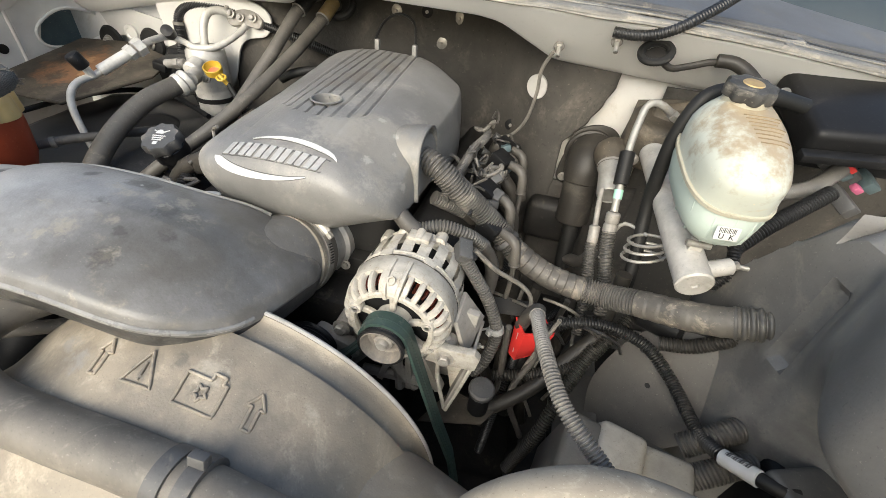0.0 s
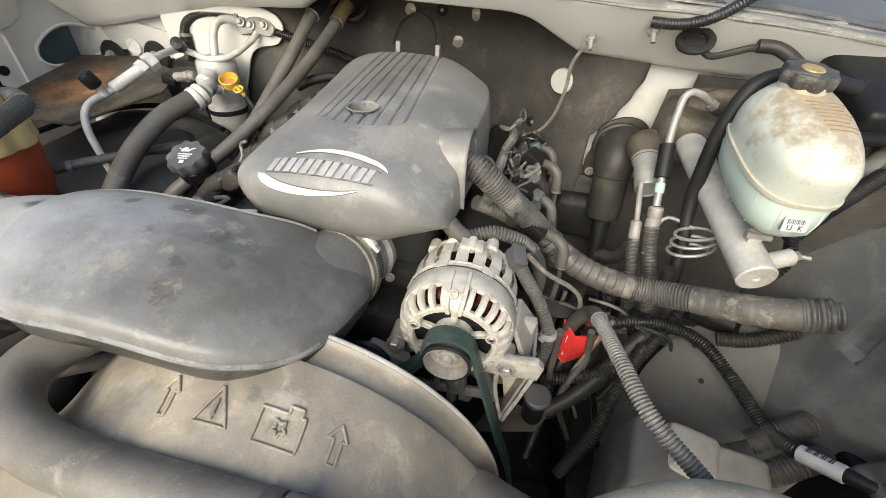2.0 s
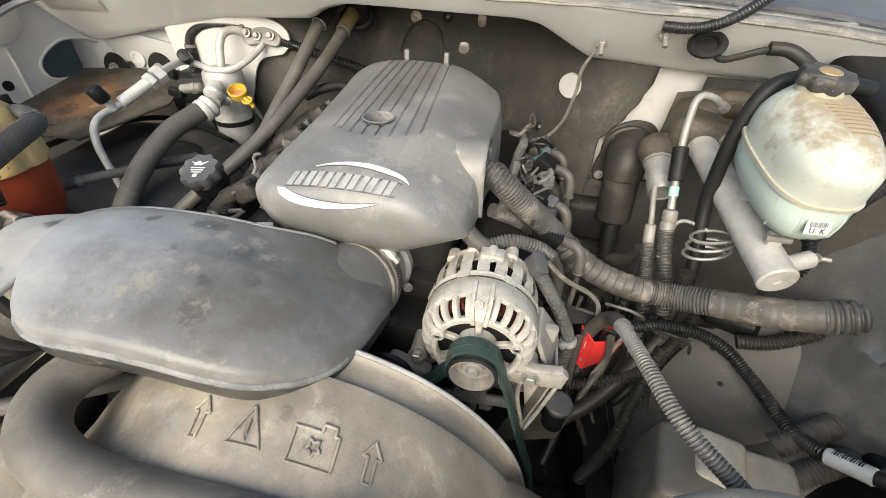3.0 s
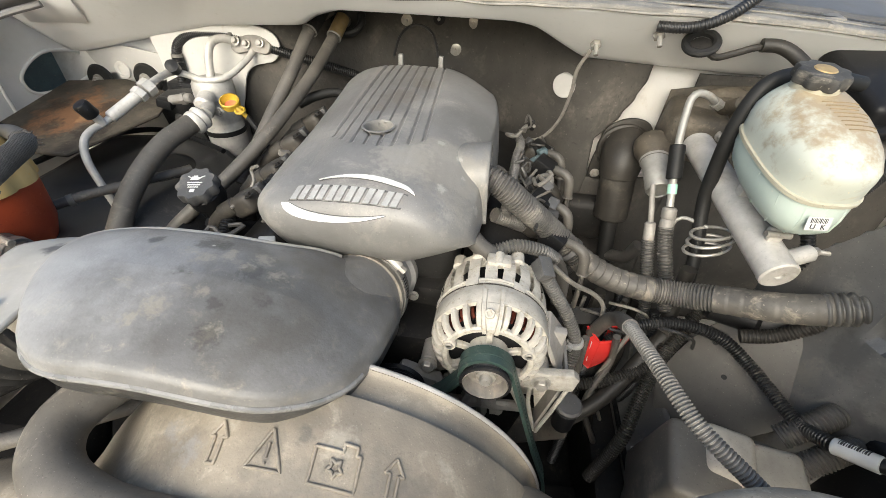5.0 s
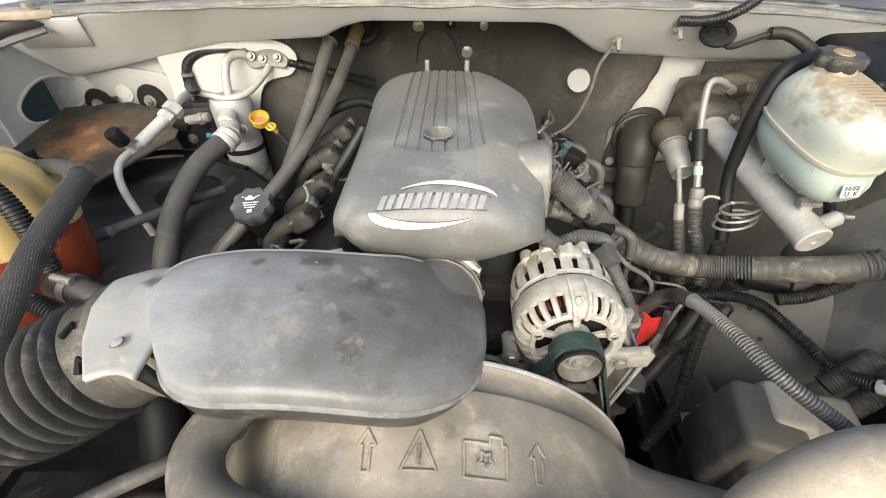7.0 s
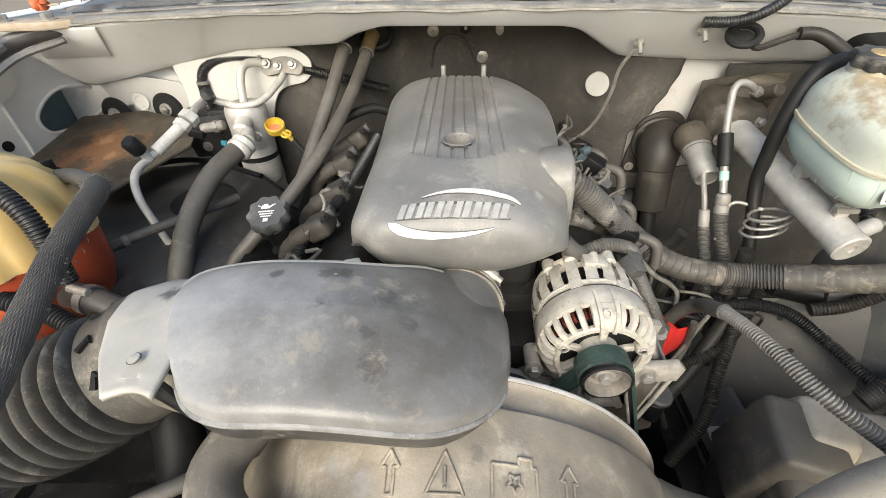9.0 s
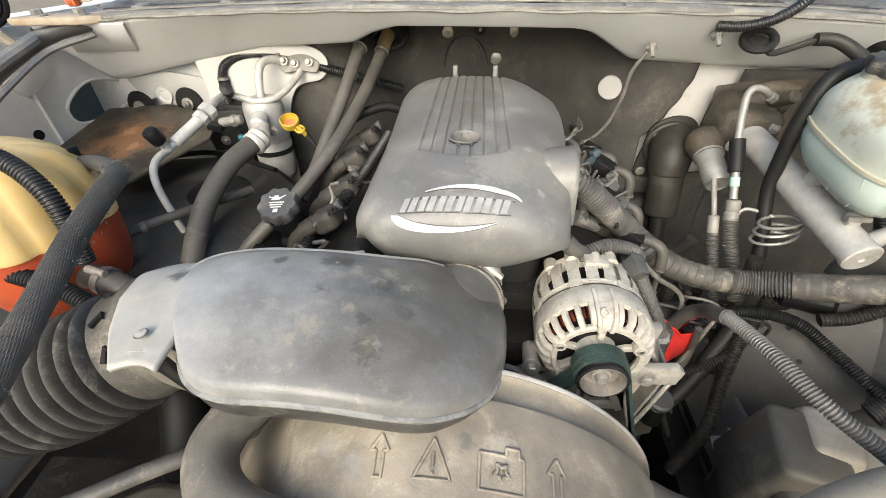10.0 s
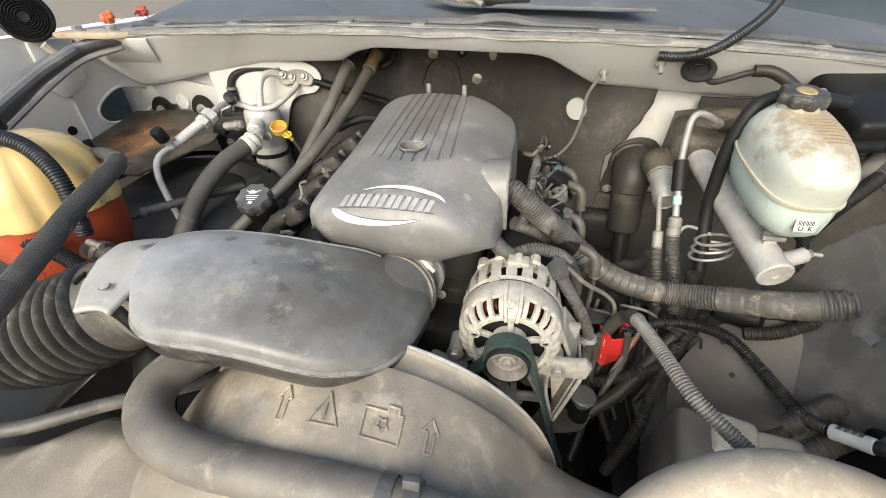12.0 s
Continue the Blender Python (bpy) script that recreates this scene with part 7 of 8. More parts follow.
for i in range(2):
    dy, dz = 0.022 - 0.036 * i, -0.006 - 0.024 * i
    solo("conduit", ribbed([(0.56, -0.495 + dy, 0.835 + dz), (0.59, -0.488 + dy, 0.862 + dz), (0.615, -0.478 + dy, 0.876 + dz), (0.64, -0.468 + dy, 0.876 + dz), (0.66, -0.478 + dy, 0.866 + dz), (0.67, -0.505 + dy, 0.845 + dz)], 0.016, 0.0046, 0.0026, 20), RUBBER, "dusty wide corrugated conduit by the splash shield", "conduit", "wide conduits")
solo("shield_loom", ribbed([(0.52, -0.365, 0.90), (0.56, -0.37, 0.915), (0.60, -0.375, 0.955)], 0.0105, 0.0046, 0.0016), BOOT, "black loom tucked under the main harness", "split loom")
solo("horn_pump", rod((0.50, -0.30, 0.895), (0.56, -0.335, 0.905), 0.022, 18, 0.006), BLACK, "small black cylinder under the main harness", "pump")

# ---- cowl fittings ----
for x, y, z in ((0.282, -0.055, 1.209), (0.366, -0.085, 1.233)):
    t = thing("ground_stud", (x, y, z), "dusty ground stud with a nut on the white cowl", "ground stud", "ground studs")
    part("nut", lathe([(0.009, 0), (0.009, 0.006), (0.006, 0.008)], (x, y + 0.006, z), (0, -0.6, -0.4), 6), STEEL, t)
    part("stud", rod((x, y, z), (x + 0.001, y - 0.012, z - 0.014), 0.0038, 10), STEEL, t)
grom = thing("cowl_grommet", (0.431, -0.09, 1.224), "round black rubber grommet in the white cowl", "grommet")
part("flange", lathe([(0.0145, -0.002), (0.0155, 0.003), (0.019, 0.0052), (0.0245, 0.0045), (0.0268, 0.001), (0.0262, -0.003)], (0.425, -0.093, 1.227), (-0.22, -0.48, 0.84), 40, 0, False), RUBBER_BLACK, grom)
part("membrane", lathe([(0.0, -0.008), (0.008, -0.008), (0.0150, -0.003)], (0.425, -0.093, 1.227), (-0.22, -0.48, 0.84), 32), ENGINE, grom, "dusty sunken middle")
solo("cowl_wire", tube([(0.433, -0.088, 1.222), (0.452, -0.090, 1.208), (0.478, -0.085, 1.213), (0.505, -0.082, 1.222), (0.525, -0.078, 1.224)], 0.0052, 10), BOOT, "taped wire leading out of the cowl grommet", "wire")
solo("cowl_loom", tube([(0.515, -0.080, 1.226), (0.54, -0.084, 1.226), (0.562, -0.10, 1.215), (0.578, -0.13, 1.195), (0.585, -0.15, 1.16)], 0.0096), BOOT, "black taped loom behind the brake reservoir", "loom")
solo("hood_cable", ribbed([(0.356, -0.094, 1.246), (0.385, -0.100, 1.246), (0.411, -0.106, 1.251), (0.436, -0.108, 1.262), (0.459, -0.103, 1.277), (0.499, -0.072, 1.301), (0.532, -0.03, 1.324), (0.57, 0.02, 1.38)], 0.0078, 0.0044, 0.0009), LOOM_BLACK, "black spiral-wrapped cable rising from the cowl", "cable")
solo("ground_wire", tube([(0.275, -0.058, 1.200), (0.262, -0.045, 1.165), (0.262, -0.03, 1.12), (0.252, -0.01, 1.06), (0.225, 0.0, 1.02), (0.185, -0.01, 1.015)], 0.0032, 8), WIRE, "thin braided ground wire hanging over the firewall mat", "wire")
solo("bracket_nut", bolt((0.612, -0.10, 1.196), (0.3, -0.8, -0.3), 0.009, True, None, 0.014), STEEL, "steel nut on a bracket behind the reservoir", "nut")
for pts in ([(-0.075, 0.01, 1.155), (-0.07, 0.05, 1.185), (-0.045, 0.07, 1.20), (-0.01, 0.06, 1.19), (0.01, 0.015, 1.158)],):
    solo("lifting_wire", tube(pts, 0.0028, 8), BLACK_DUSTY, "thin dark wire loop behind the engine cover", "wire")

# ---- heater hoses and oil filler ----
for name, pts in (("a", [(-0.225, 0.085, 1.215), (-0.236, 0.045, 1.205), (-0.245, 0.010, 1.183), (-0.262, -0.055, 1.125), (-0.278, -0.11, 1.078), (-0.293, -0.17, 1.03), (-0.31, -0.23, 0.985)]),
                  ("b", [(-0.200, 0.105, 1.195), (-0.205, 0.075, 1.188), (-0.210, 0.043, 1.168), (-0.222, -0.03, 1.130), (-0.235, -0.095, 1.10), (-0.262, -0.17, 1.058), (-0.305, -0.245, 1.010), (-0.345, -0.295, 0.975), (-0.385, -0.335, 0.935), (-0.40, -0.37, 0.89)])):
    h = thing("heater_hose", pts[3], "dusty black rubber heater hose running from the firewall", "heater hose", "heater hoses")
    part("hose", tube(pts, 0.0120, 18), HOSE, h)
    a, b = Vector(pts[1]), Vector(pts[2])
    part("end_fitting", sweep([a + (a - b) * 0.6, a, a.lerp(b, 0.7)], 0.0142, 20), BRASS if name == "b" else RUBBER_BLACK, h, "yellowed connector" if name == "b" else "black quick connector")
    part("band", ring(a.lerp(b, 0.75), b - a, 0.0136, 0.0016, 28, 6), STEEL, h)
solo("hose_grommet", ring((-0.197, 0.11, 1.198), (0.1, -0.8, 0.5), 0.030, 0.008, 30, 10), RUBBER_BLACK, "black grommet where the heater hose enters the firewall", "grommet")
cap = thing("oil_filler", (-0.291, -0.338, 0.96), "black oil filler cap with white symbols on its neck", "oil filler")
OC, OA = V(-0.291, -0.337, 1.032), V(-0.02, -0.42, 1)
lobes = []
for z, k in ((0.0, 0.95), (0.003, 1.0), (0.014, 1.0), (0.018, 0.93)):
    lobes.append((z, k))
seg = 64
M = aim(OC, OA)
vs = [M @ Vector(((0.0292 + 0.0020 * math.cos(9 * t)) * k * math.cos(t), (0.0292 + 0.0020 * math.cos(9 * t)) * k * math.sin(t), z)) for z, k in lobes for t in [2 * math.pi * i / seg for i in range(seg)]]
fs = [(j * seg + i, j * seg + (i + 1) % seg, (j + 1) * seg + (i + 1) % seg, (j + 1) * seg + i) for j in range(3) for i in range(seg)]
fs += [tuple(range(seg)), tuple(3 * seg + i for i in range(seg))]
ocap = part("cap", (vs, fs), GRAPHITE, cap)
zc = OA.normalized()
xc = (V(1, 0.12, 0) - zc * zc.dot(V(1, 0.12, 0))).normalized()
yc = zc.cross(xc)
SM = Matrix(((xc.x, yc.x, zc.x, OC.x), (xc.y, yc.y, zc.y, OC.y), (xc.z, yc.z, zc.z, OC.z), (0, 0, 0, 1)))


def symbol(outline):
    part("white_symbol", moved(slab([(x * 0.88, y * 0.88) for x, y in outline], 0.0012), SM @ Matrix.Translation((0, 0, 0.0175))), WHITE, ocap)


symbol([(-0.010, 0.006), (0.004, 0.006), (0.010, 0.012), (0.014, 0.0135), (0.0135, 0.0150), (0.009, 0.0135), (0.004, 0.0105), (0.001, 0.0125), (-0.009, 0.0125)])
symbol([(-0.006, 0.0130), (0.001, 0.0130), (0.001, 0.0148), (-0.006, 0.0148)])
symbol([(-0.016, 0.0125), (-0.0105, 0.0100), (-0.0105, 0.0115), (-0.015, 0.0140)])
for k in range(3):
    y0 = 0.001 - 0.0048 * k
    x0 = 0.013 - 0.002 * k
    top = [(-x0 + 2 * x0 * i / 12, y0 + 0.0009 * (i % 2)) for i in range(13)]
    symbol(top + [(x, y - 0.0020) for x, y in reversed(top)])
symbol([(-0.0035, -0.0195), (0.0045, -0.0195), (0.0045, -0.0130), (-0.0035, -0.0130)])
part("collar", lathe([(0.024, 0), (0.027, -0.003), (0.027, -0.022), (0.022, -0.026), (0.022, -0.06), (0.018, -0.075)], OC, OA, 28), BLACK, cap)
part("neck", tube([tuple(OC + V(0.002, 0.004, -0.05)), (-0.275, -0.325, 0.955), (-0.24, -0.30, 0.93)], 0.02), BLACK, cap)
dip = thing("dipstick", (-0.32, -0.155, 1.08), "yellow plastic dipstick handle on a thin tube", "dipstick")
DC, DA = V(-0.346, -0.136, 1.092), V(0.15, -0.42, 0.9)
part("handle", lathe([(0.0100, -0.006), (0.0158, -0.006), (0.0170, 0.000), (0.0170, 0.007), (0.0150, 0.008), (0.0138, 0.001), (0.0100, -0.004)], DC, DA, 30, 0, False), YELLOW, dip)
part("handle_web", lathe([(0.0, -0.005), (0.0125, -0.005), (0.0125, -0.003)], DC, DA, 24), LEAF, dip, "orange middle of the handle")
part("handle_stem", join(ring(DC + V(0.019, -0.006, -0.010), DA, 0.0078, 0.0022, 20, 8), tube([tuple(DC + V(0.012, -0.004, -0.006)), tuple(DC + V(0.022, -0.003, -0.016)), tuple(DC + V(0.028, 0.0, -0.026))], 0.0042, 10)), YELLOW, dip)
part("tube", tube([tuple(DC + V(0.026, 0.0, -0.022)), (-0.292, -0.145, 1.03), (-0.268, -0.15, 0.96)], 0.0048, 10), BLACK, dip)
solo("red_clip", box((-0.268, -0.085, 1.072), (0.010, 0.010, 0.012), (0, 0, 20), 0.002), PINK, "small red clip behind the heater hoses", "clip")

# ---- air conditioning ----
dryer = thing("refrigerant_accumulator", (-0.447, -0.05, 0.92), "bare aluminium refrigerant accumulator with a black strap", "accumulator")
part("can", lathe([(0.020, 0.0), (0.032, 0.004), (0.037, 0.014), (0.0385, 0.040), (0.0390, 0.082), (0.0378, 0.086), (0.0378, 0.089), (0.0392, 0.093), (0.0400, 0.155), (0.0388, 0.166), (0.0345, 0.172), (0.020, 0.1735), (0.0, 0.1735)], (-0.447, -0.034, 0.928), (0, 0, 1), 44), ALUMINIUM, dryer)
part("top_rim", lathe([(0.030, 0), (0.031, 0.002), (0.026, 0.004), (0.0, 0.004)], (-0.447, -0.034, 1.0985), (0, 0, 1), 30), ALUMINIUM, dryer)
part("strap", lathe([(0.0380, 0), (0.0402, 0), (0.0402, 0.010), (0.0380, 0.010)], (-0.447, -0.034, 0.990), (0, 0, 1), 40), RUBBER_BLACK, dryer, "black strap round the can")
part("port_block", join(rod((-0.434, -0.075, 1.078), (-0.428, -0.108, 1.070), 0.0165, 20, 0.004), rod((-0.425, -0.09, 1.062), (-0.420, -0.128, 1.056), 0.0135, 18, 0.003)), ALUMINIUM, dryer)
bolt((-0.404, -0.098, 1.058), (0.2, -1, 0.1), 0.0065, True, dryer)
suct = thing("suction_hose", (-0.45, -0.28, 0.9), "thick dusty black rubber refrigerant hose with an aluminium crimp", "refrigerant hose")
part("hose", sweep(spline([(-0.412, -0.148, 1.062), (-0.420, -0.175, 1.056), (-0.434, -0.222, 1.044), (-0.446, -0.280, 1.015), (-0.449, -0.335, 0.978), (-0.442, -0.40, 0.925), (-0.42, -0.46, 0.87)], 0.007)[0], 0.0172, 24), HOSE, suct)
part("crimp", lathe([(0.013, 0), (0.018, 0.003), (0.0215, 0.007), (0.0215, 0.013), (0.0190, 0.017), (0.0218, 0.020), (0.0218, 0.027), (0.0190, 0.031)], (-0.4065, -0.135, 1.066), (-0.22, -0.62, -0.24), 28), ALUMINIUM, suct)
part("stub", tube([(-0.420, -0.10, 1.066), (-0.412, -0.118, 1.068), (-0.406, -0.135, 1.066)], 0.013, 14), ALUMINIUM, suct)
liq = thing("refrigerant_pipe", (-0.51, -0.22, 1.0), "bare aluminium refrigerant pipe with service ports", "refrigerant pipe")
LP = [(-0.372, 0.026, 1.148), (-0.382, 0.004, 1.130), (-0.405, -0.040, 1.108), (-0.440, -0.062, 1.104), (-0.475, -0.055, 1.109), (-0.497, -0.068, 1.118), (-0.492, -0.115, 1.120), (-0.482, -0.150, 1.119)]
part("pipe", tube(LP, 0.0064, 16), ALUMINIUM, liq)
part("pipe", tube([(-0.498, -0.195, 1.098), (-0.522, -0.231, 1.078), (-0.527, -0.262, 1.072), (-0.524, -0.284, 1.060), (-0.517, -0.298, 1.035), (-0.508, -0.303, 0.995), (-0.498, -0.306, 0.950), (-0.485, -0.31, 0.89)], 0.0060, 16), ALUMINIUM, liq)
part("union_nut", join(lathe([(0.0155, 0), (0.0155, 0.016)], (-0.481, -0.150, 1.119), (-0.2, -0.55, -0.25), 6), lathe([(0.0135, 0), (0.0135, 0.012)], (-0.487, -0.168, 1.112), (-0.2, -0.55, -0.3), 6)), ALUMINIUM, liq)
part("orifice_housing", rod((-0.487, -0.170, 1.111), (-0.517, -0.224, 1.083), 0.0100, 20, 0.002), ALUMINIUM, liq)
part("port_stem", rod((-0.522, -0.236, 1.076), (-0.525, -0.244, 1.097), 0.0070, 14), ALUMINIUM, liq)
part("port_cap", join(lathe([(0.0115, 0), (0.0125, 0.002), (0.0125, 0.022), (0.0105, 0.025), (0.0, 0.0255)], (-0.524, -0.244, 1.094), (-0.20, -0.45, 1), 20)), BLACK, liq, "black screw cap on the service port")
part("port_cap", lathe([(0.0105, 0), (0.0115, 0.002), (0.0115, 0.022), (0.0, 0.024)], (-0.492, -0.066, 1.122), (0.35, -0.75, 0.55), 20), BLACK, liq, "black screw cap on the service port")
evap = thing("evaporator_fitting", (-0.37, 0.05, 1.13), "bright aluminium pipe joint bolted to the firewall", "pipe fitting")
part("plate", slab([(p.x, p.y) for p in smooth_outline([(-0.055, -0.006), (-0.02, 0.016), (0.02, 0.018), (0.05, 0.0), (0.042, -0.024), (0.0, -0.020), (-0.04, -0.026)], 5)], 0.012, aim((-0.375, 0.030, 1.155), (0, -0.9, 0.4)) @ Matrix.Scale(0.8, 4), 0.003), ALLOY_DARK, evap)
for dx in (-0.03, -0.008, 0.022):
    bolt((-0.375 + dx, 0.016, 1.156 + 0.2 * abs(dx)), (0, -0.9, 0.4), 0.0060, True, evap)
part("inlet_pipe", tube([(-0.405, 0.028, 1.155), (-0.425, 0.010, 1.166), (-0.440, -0.008, 1.162), (-0.446, -0.022, 1.140), (-0.448, -0.032, 1.098)], 0.0080, 16), ALUMINIUM, evap)
solo("white_back_plate", slab([(p.x, p.y) for p in smooth_outline([(-0.60, 0.99), (-0.60, 1.10), (-0.60, 1.185), (-0.50, 1.195), (-0.42, 1.195), (-0.345, 1.185), (-0.318, 1.160), (-0.335, 1.125), (-0.40, 1.100), (-0.46, 0.99)], 6)], 0.006,
              Matrix.Translation((0, 0.034, 0)) @ Matrix.Rotation(radians(90), 4, "X"), 0.002), PAINT_DIRTY, "white painted plate behind the refrigerant fittings", "plate")
strapb = thing("accumulator_bracket", (-0.55, -0.02, 0.98), "black steel bracket with bolts beside the refrigerant accumulator", "bracket")
part("plate", slab([(-0.607, 1.044), (-0.564, 1.066), (-0.494, 1.074), (-0.480, 1.02), (-0.508, 0.985), (-0.594, 0.978)], 0.004, Matrix.Translation((0, -0.018, 0)) @ Matrix.Rotation(radians(90), 4, "X"), 0.001), BLACK_DUSTY, strapb)
part("flange", slab([(-0.594, 0.980), (-0.508, 0.987), (-0.500, 0.955), (-0.585, 0.950)], 0.004, Matrix.Translation((0, -0.030, 0)) @ Matrix.Rotation(radians(90), 4, "X"), 0.001), BLACK_DUSTY, strapb)
bolt((-0.562, -0.022, 1.004), (0, -1, 0.1), 0.0075, True, strapb, 0.008)
bolt((-0.590, -0.022, 1.040), (0, -1, 0.1), 0.0060, True, strapb, 0.006)
wl = thing("heater_harness", (-0.45, 0.03, 1.08), "black corrugated wiring loom over the firewall", "wiring harness")
part("loom", ribbed([(-0.548, 0.018, 1.11), (-0.551, 0.022, 1.128), (-0.542, 0.028, 1.148), (-0.515, 0.034, 1.162), (-0.47, 0.036, 1.168), (-0.42, 0.034, 1.164), (-0.36, 0.034, 1.152), (-0.30, 0.035, 1.138), (-0.24, 0.06, 1.115), (-0.18, 0.09, 1.09)], 0.0098, 0.0042, 0.0014), LOOM_BLACK, wl)
part("lower_loom", ribbed([(-0.549, 0.016, 1.10), (-0.54, -0.005, 1.06), (-0.51, -0.02, 1.02), (-0.47, -0.03, 0.98)], 0.0092), LOOM_BLACK, wl)
part("sleeve", rod((-0.551, 0.019, 1.085), (-0.5505, 0.021, 1.122), 0.0115, 16, 0.002), BLACK, wl)
part("cable_tie", lathe([(0.0098, -0.003), (0.0116, -0.003), (0.0116, 0.003), (0.0098, 0.003)], (-0.5505, 0.021, 1.124), (0, 0.1, 1), 20), WIRE, wl)
part("clip", lathe([(0.0098, -0.004), (0.0120, -0.004), (0.0120, 0.004), (0.0098, 0.004)], (-0.42, 0.034, 1.164), (1, 0, -0.05), 20), WIRE, wl, "pale clip on the loom")
solo("screw", bolt((-0.405, 0.045, 1.178), (0, -1, 0.2), 0.0055), STEEL, "small screw on the firewall plate", "screw")
sw = thing("pressure_switch", (-0.51, -0.06, 1.04), "dark pressure switch with a teal plug on the accumulator", "pressure switch")
part("body", rod((-0.488, -0.055, 1.065), (-0.535, -0.06, 1.058), 0.0095, 14, 0.002), ALLOY_DARK, sw)
part("nut", lathe([(0.012, 0), (0.012, 0.010)], (-0.500, -0.056, 1.063), (-1, -0.1, -0.15), 6), ALLOY_DARK, sw)
part("plug", box((-0.545, -0.062, 1.052), (0.03, 0.022, 0.018), (0, 15, 5), 0.003), BLACK, sw)
part("teal_latch", box((-0.508, -0.045, 1.022), (0.012, 0.010, 0.010), (0, 10, 0), 0.002), surface("teal_plastic", (0.05, 0.26, 0.33), (0.04, 0.2, 0.26), 30, 0.5, 0.05), sw, "teal latch")
solo("heater_case", scattered(box((-0.530, 0.015, 1.005), (0.10, 0.05, 0.15), (0, 0, 0), 0.012), 0.003, 25), BLACK, "black plastic heater case on the firewall", "heater case")
for c in ((-0.50, -0.012, 1.005), (-0.555, -0.012, 1.045)):
    solo("case_nut", bolt(c, (0, -1, 0.1), 0.0075, True, None, 0.01), STEEL, "bright nut on the heater case", "nut", "nuts on the heater case")
plate_l = thing("wing_plate", (-0.72, 0.04, 1.04), "white pressed steel plate bolted to the firewall", "plate")
part("plate", slab([(p.x, p.y) for p in [Vector(q) for q in [(-0.80, 1.112), (-0.775, 1.065), (-0.745, 1.07), (-0.70, 1.055), (-0.685, 1.085), (-0.66, 1.088), (-0.63, 1.06), (-0.585, 1.075), (-0.62, 1.118), (-0.70, 1.13)]]], 0.004,
     Matrix.Translation((0, 0.052, 0)) @ Matrix.Rotation(radians(90), 4, "X"), 0.001), PAINT_DUSTY, plate_l)
for c in ((-0.790, 0.030, 1.052), (-0.667, 0.034, 1.062)):
    part("rubber_pad", lathe([(0.030, 0), (0.034, 0.004), (0.030, 0.010), (0.012, 0.012)], (c[0], 0.052, c[2]), (0, -1, 0), 24), RUBBER_BLACK, plate_l, "black rubber pad")
    bolt((c[0], 0.038, c[2]), (0, -1, 0.1), 0.009, True, plate_l, 0.012)
part("bushing", lathe([(0.019, 0), (0.018, 0.004), (0.012, 0.004), (0.010, 0.002), (0.0, 0.003)], (-0.721, 0.047, 1.078), (0, -1, 0), 26), PAINT_DIRTY, plate_l, "round pressed bushing")

# ---- coolant tank and its hoses ----
tank = thing("coolant_tank", (-0.63, -0.42, 0.92), "yellowed translucent coolant tank with orange coolant inside", "coolant tank")
TM = Matrix.Translation((-0.625, -0.425, 0.0)) @ Matrix.Rotation(radians(-14), 4, "Z")
vessel([(0.93, 0.05, 0.05, 3, 0), (0.94, 0.085, 0.075, 3, 0), (0.98, 0.100, 0.088, 3, 0), (1.03, 0.104, 0.092, 3, 0), (1.048, 0.104, 0.092, 3, 0)], TM, "coolant_level", COOLANT, tank, "orange coolant showing in the lower half")
vessel([(1.048, 0.104, 0.092, 3, 0), (1.052, 0.1045, 0.0925, 3, 0), (1.056, 0.104, 0.092, 3, 0), (1.09, 0.102, 0.090, 2.9, 0), (1.12, 0.094, 0.083, 2.8, 0), (1.142, 0.078, 0.068, 2.7, 0), (1.152, 0.055, 0.05, 2.5, 0), (1.156, 0.03, 0.03, 2.2, 0)], TM, "shell", TANK, tank, "yellowed upper shell", 0.055)
for a in (-0.05, 0.0, 0.05):
    part("moulded_rib", tube([TM @ Vector((a, -0.088, 1.06)), TM @ Vector((a, -0.086, 1.09)), TM @ Vector((a * 0.9, -0.07, 1.132)), TM @ Vector((a * 0.7, -0.035, 1.150)), TM @ Vector((a * 0.6, 0.02, 1.15))], 0.007, 10), TANK, tank)
part("cap", lathe([(0.036, 0), (0.038, 0.004), (0.038, 0.022), (0.03, 0.028), (0.0, 0.03)], (-0.69, -0.415, 1.152), (0, 0, 1), 12), BLACK, tank, "black screw cap")
part("spigot", tube([(-0.590, -0.375, 1.11), (-0.567, -0.362, 1.108), (-0.54, -0.37, 1.112)], 0.009, 12), TANK, tank)
slv = thing("coolant_hose", (-0.45, -0.5, 1.05), "rubber coolant hose in a frayed black braided sleeve", "coolant hose")
part("hose", tube([(-0.572, -0.360, 1.106), (-0.535, -0.368, 1.115), (-0.495, -0.385, 1.122), (-0.466, -0.402, 1.121)], 0.0105, 16), RUBBER, slv)
SV = [(-0.474, -0.395, 1.121), (-0.455, -0.415, 1.121), (-0.447, -0.445, 1.117), (-0.432, -0.515, 1.104), (-0.405, -0.60, 1.088), (-0.378, -0.69, 1.072), (-0.36, -0.76, 1.06)]
sl = spline(SV, 0.004)[0]
part("braided_sleeve", sweep(sl, 0.0128, 22), RUBBER, slv, "frayed black braided sleeve")
fr = frames(sl)
strands = []
for way in (1, -1):
    for k in range(36):
        line = []
        for i, (p, u, w) in enumerate(fr):
            a = 2 * math.pi * k / 36 + way * i * 0.055
            rr = 0.0130 + 0.0002 * math.sin(18 * (a if way > 0 else -a))
            line.append(p + u * (rr * math.cos(a)) + w * (rr * math.sin(a)))
        strands.append(sweep(line, 0.0004, 4))
tagged(part("braid", join(*strands), HOSE, slv, "woven plastic strands of the sleeve"), kind="stuff")
rng = random.Random(5)
fray = []
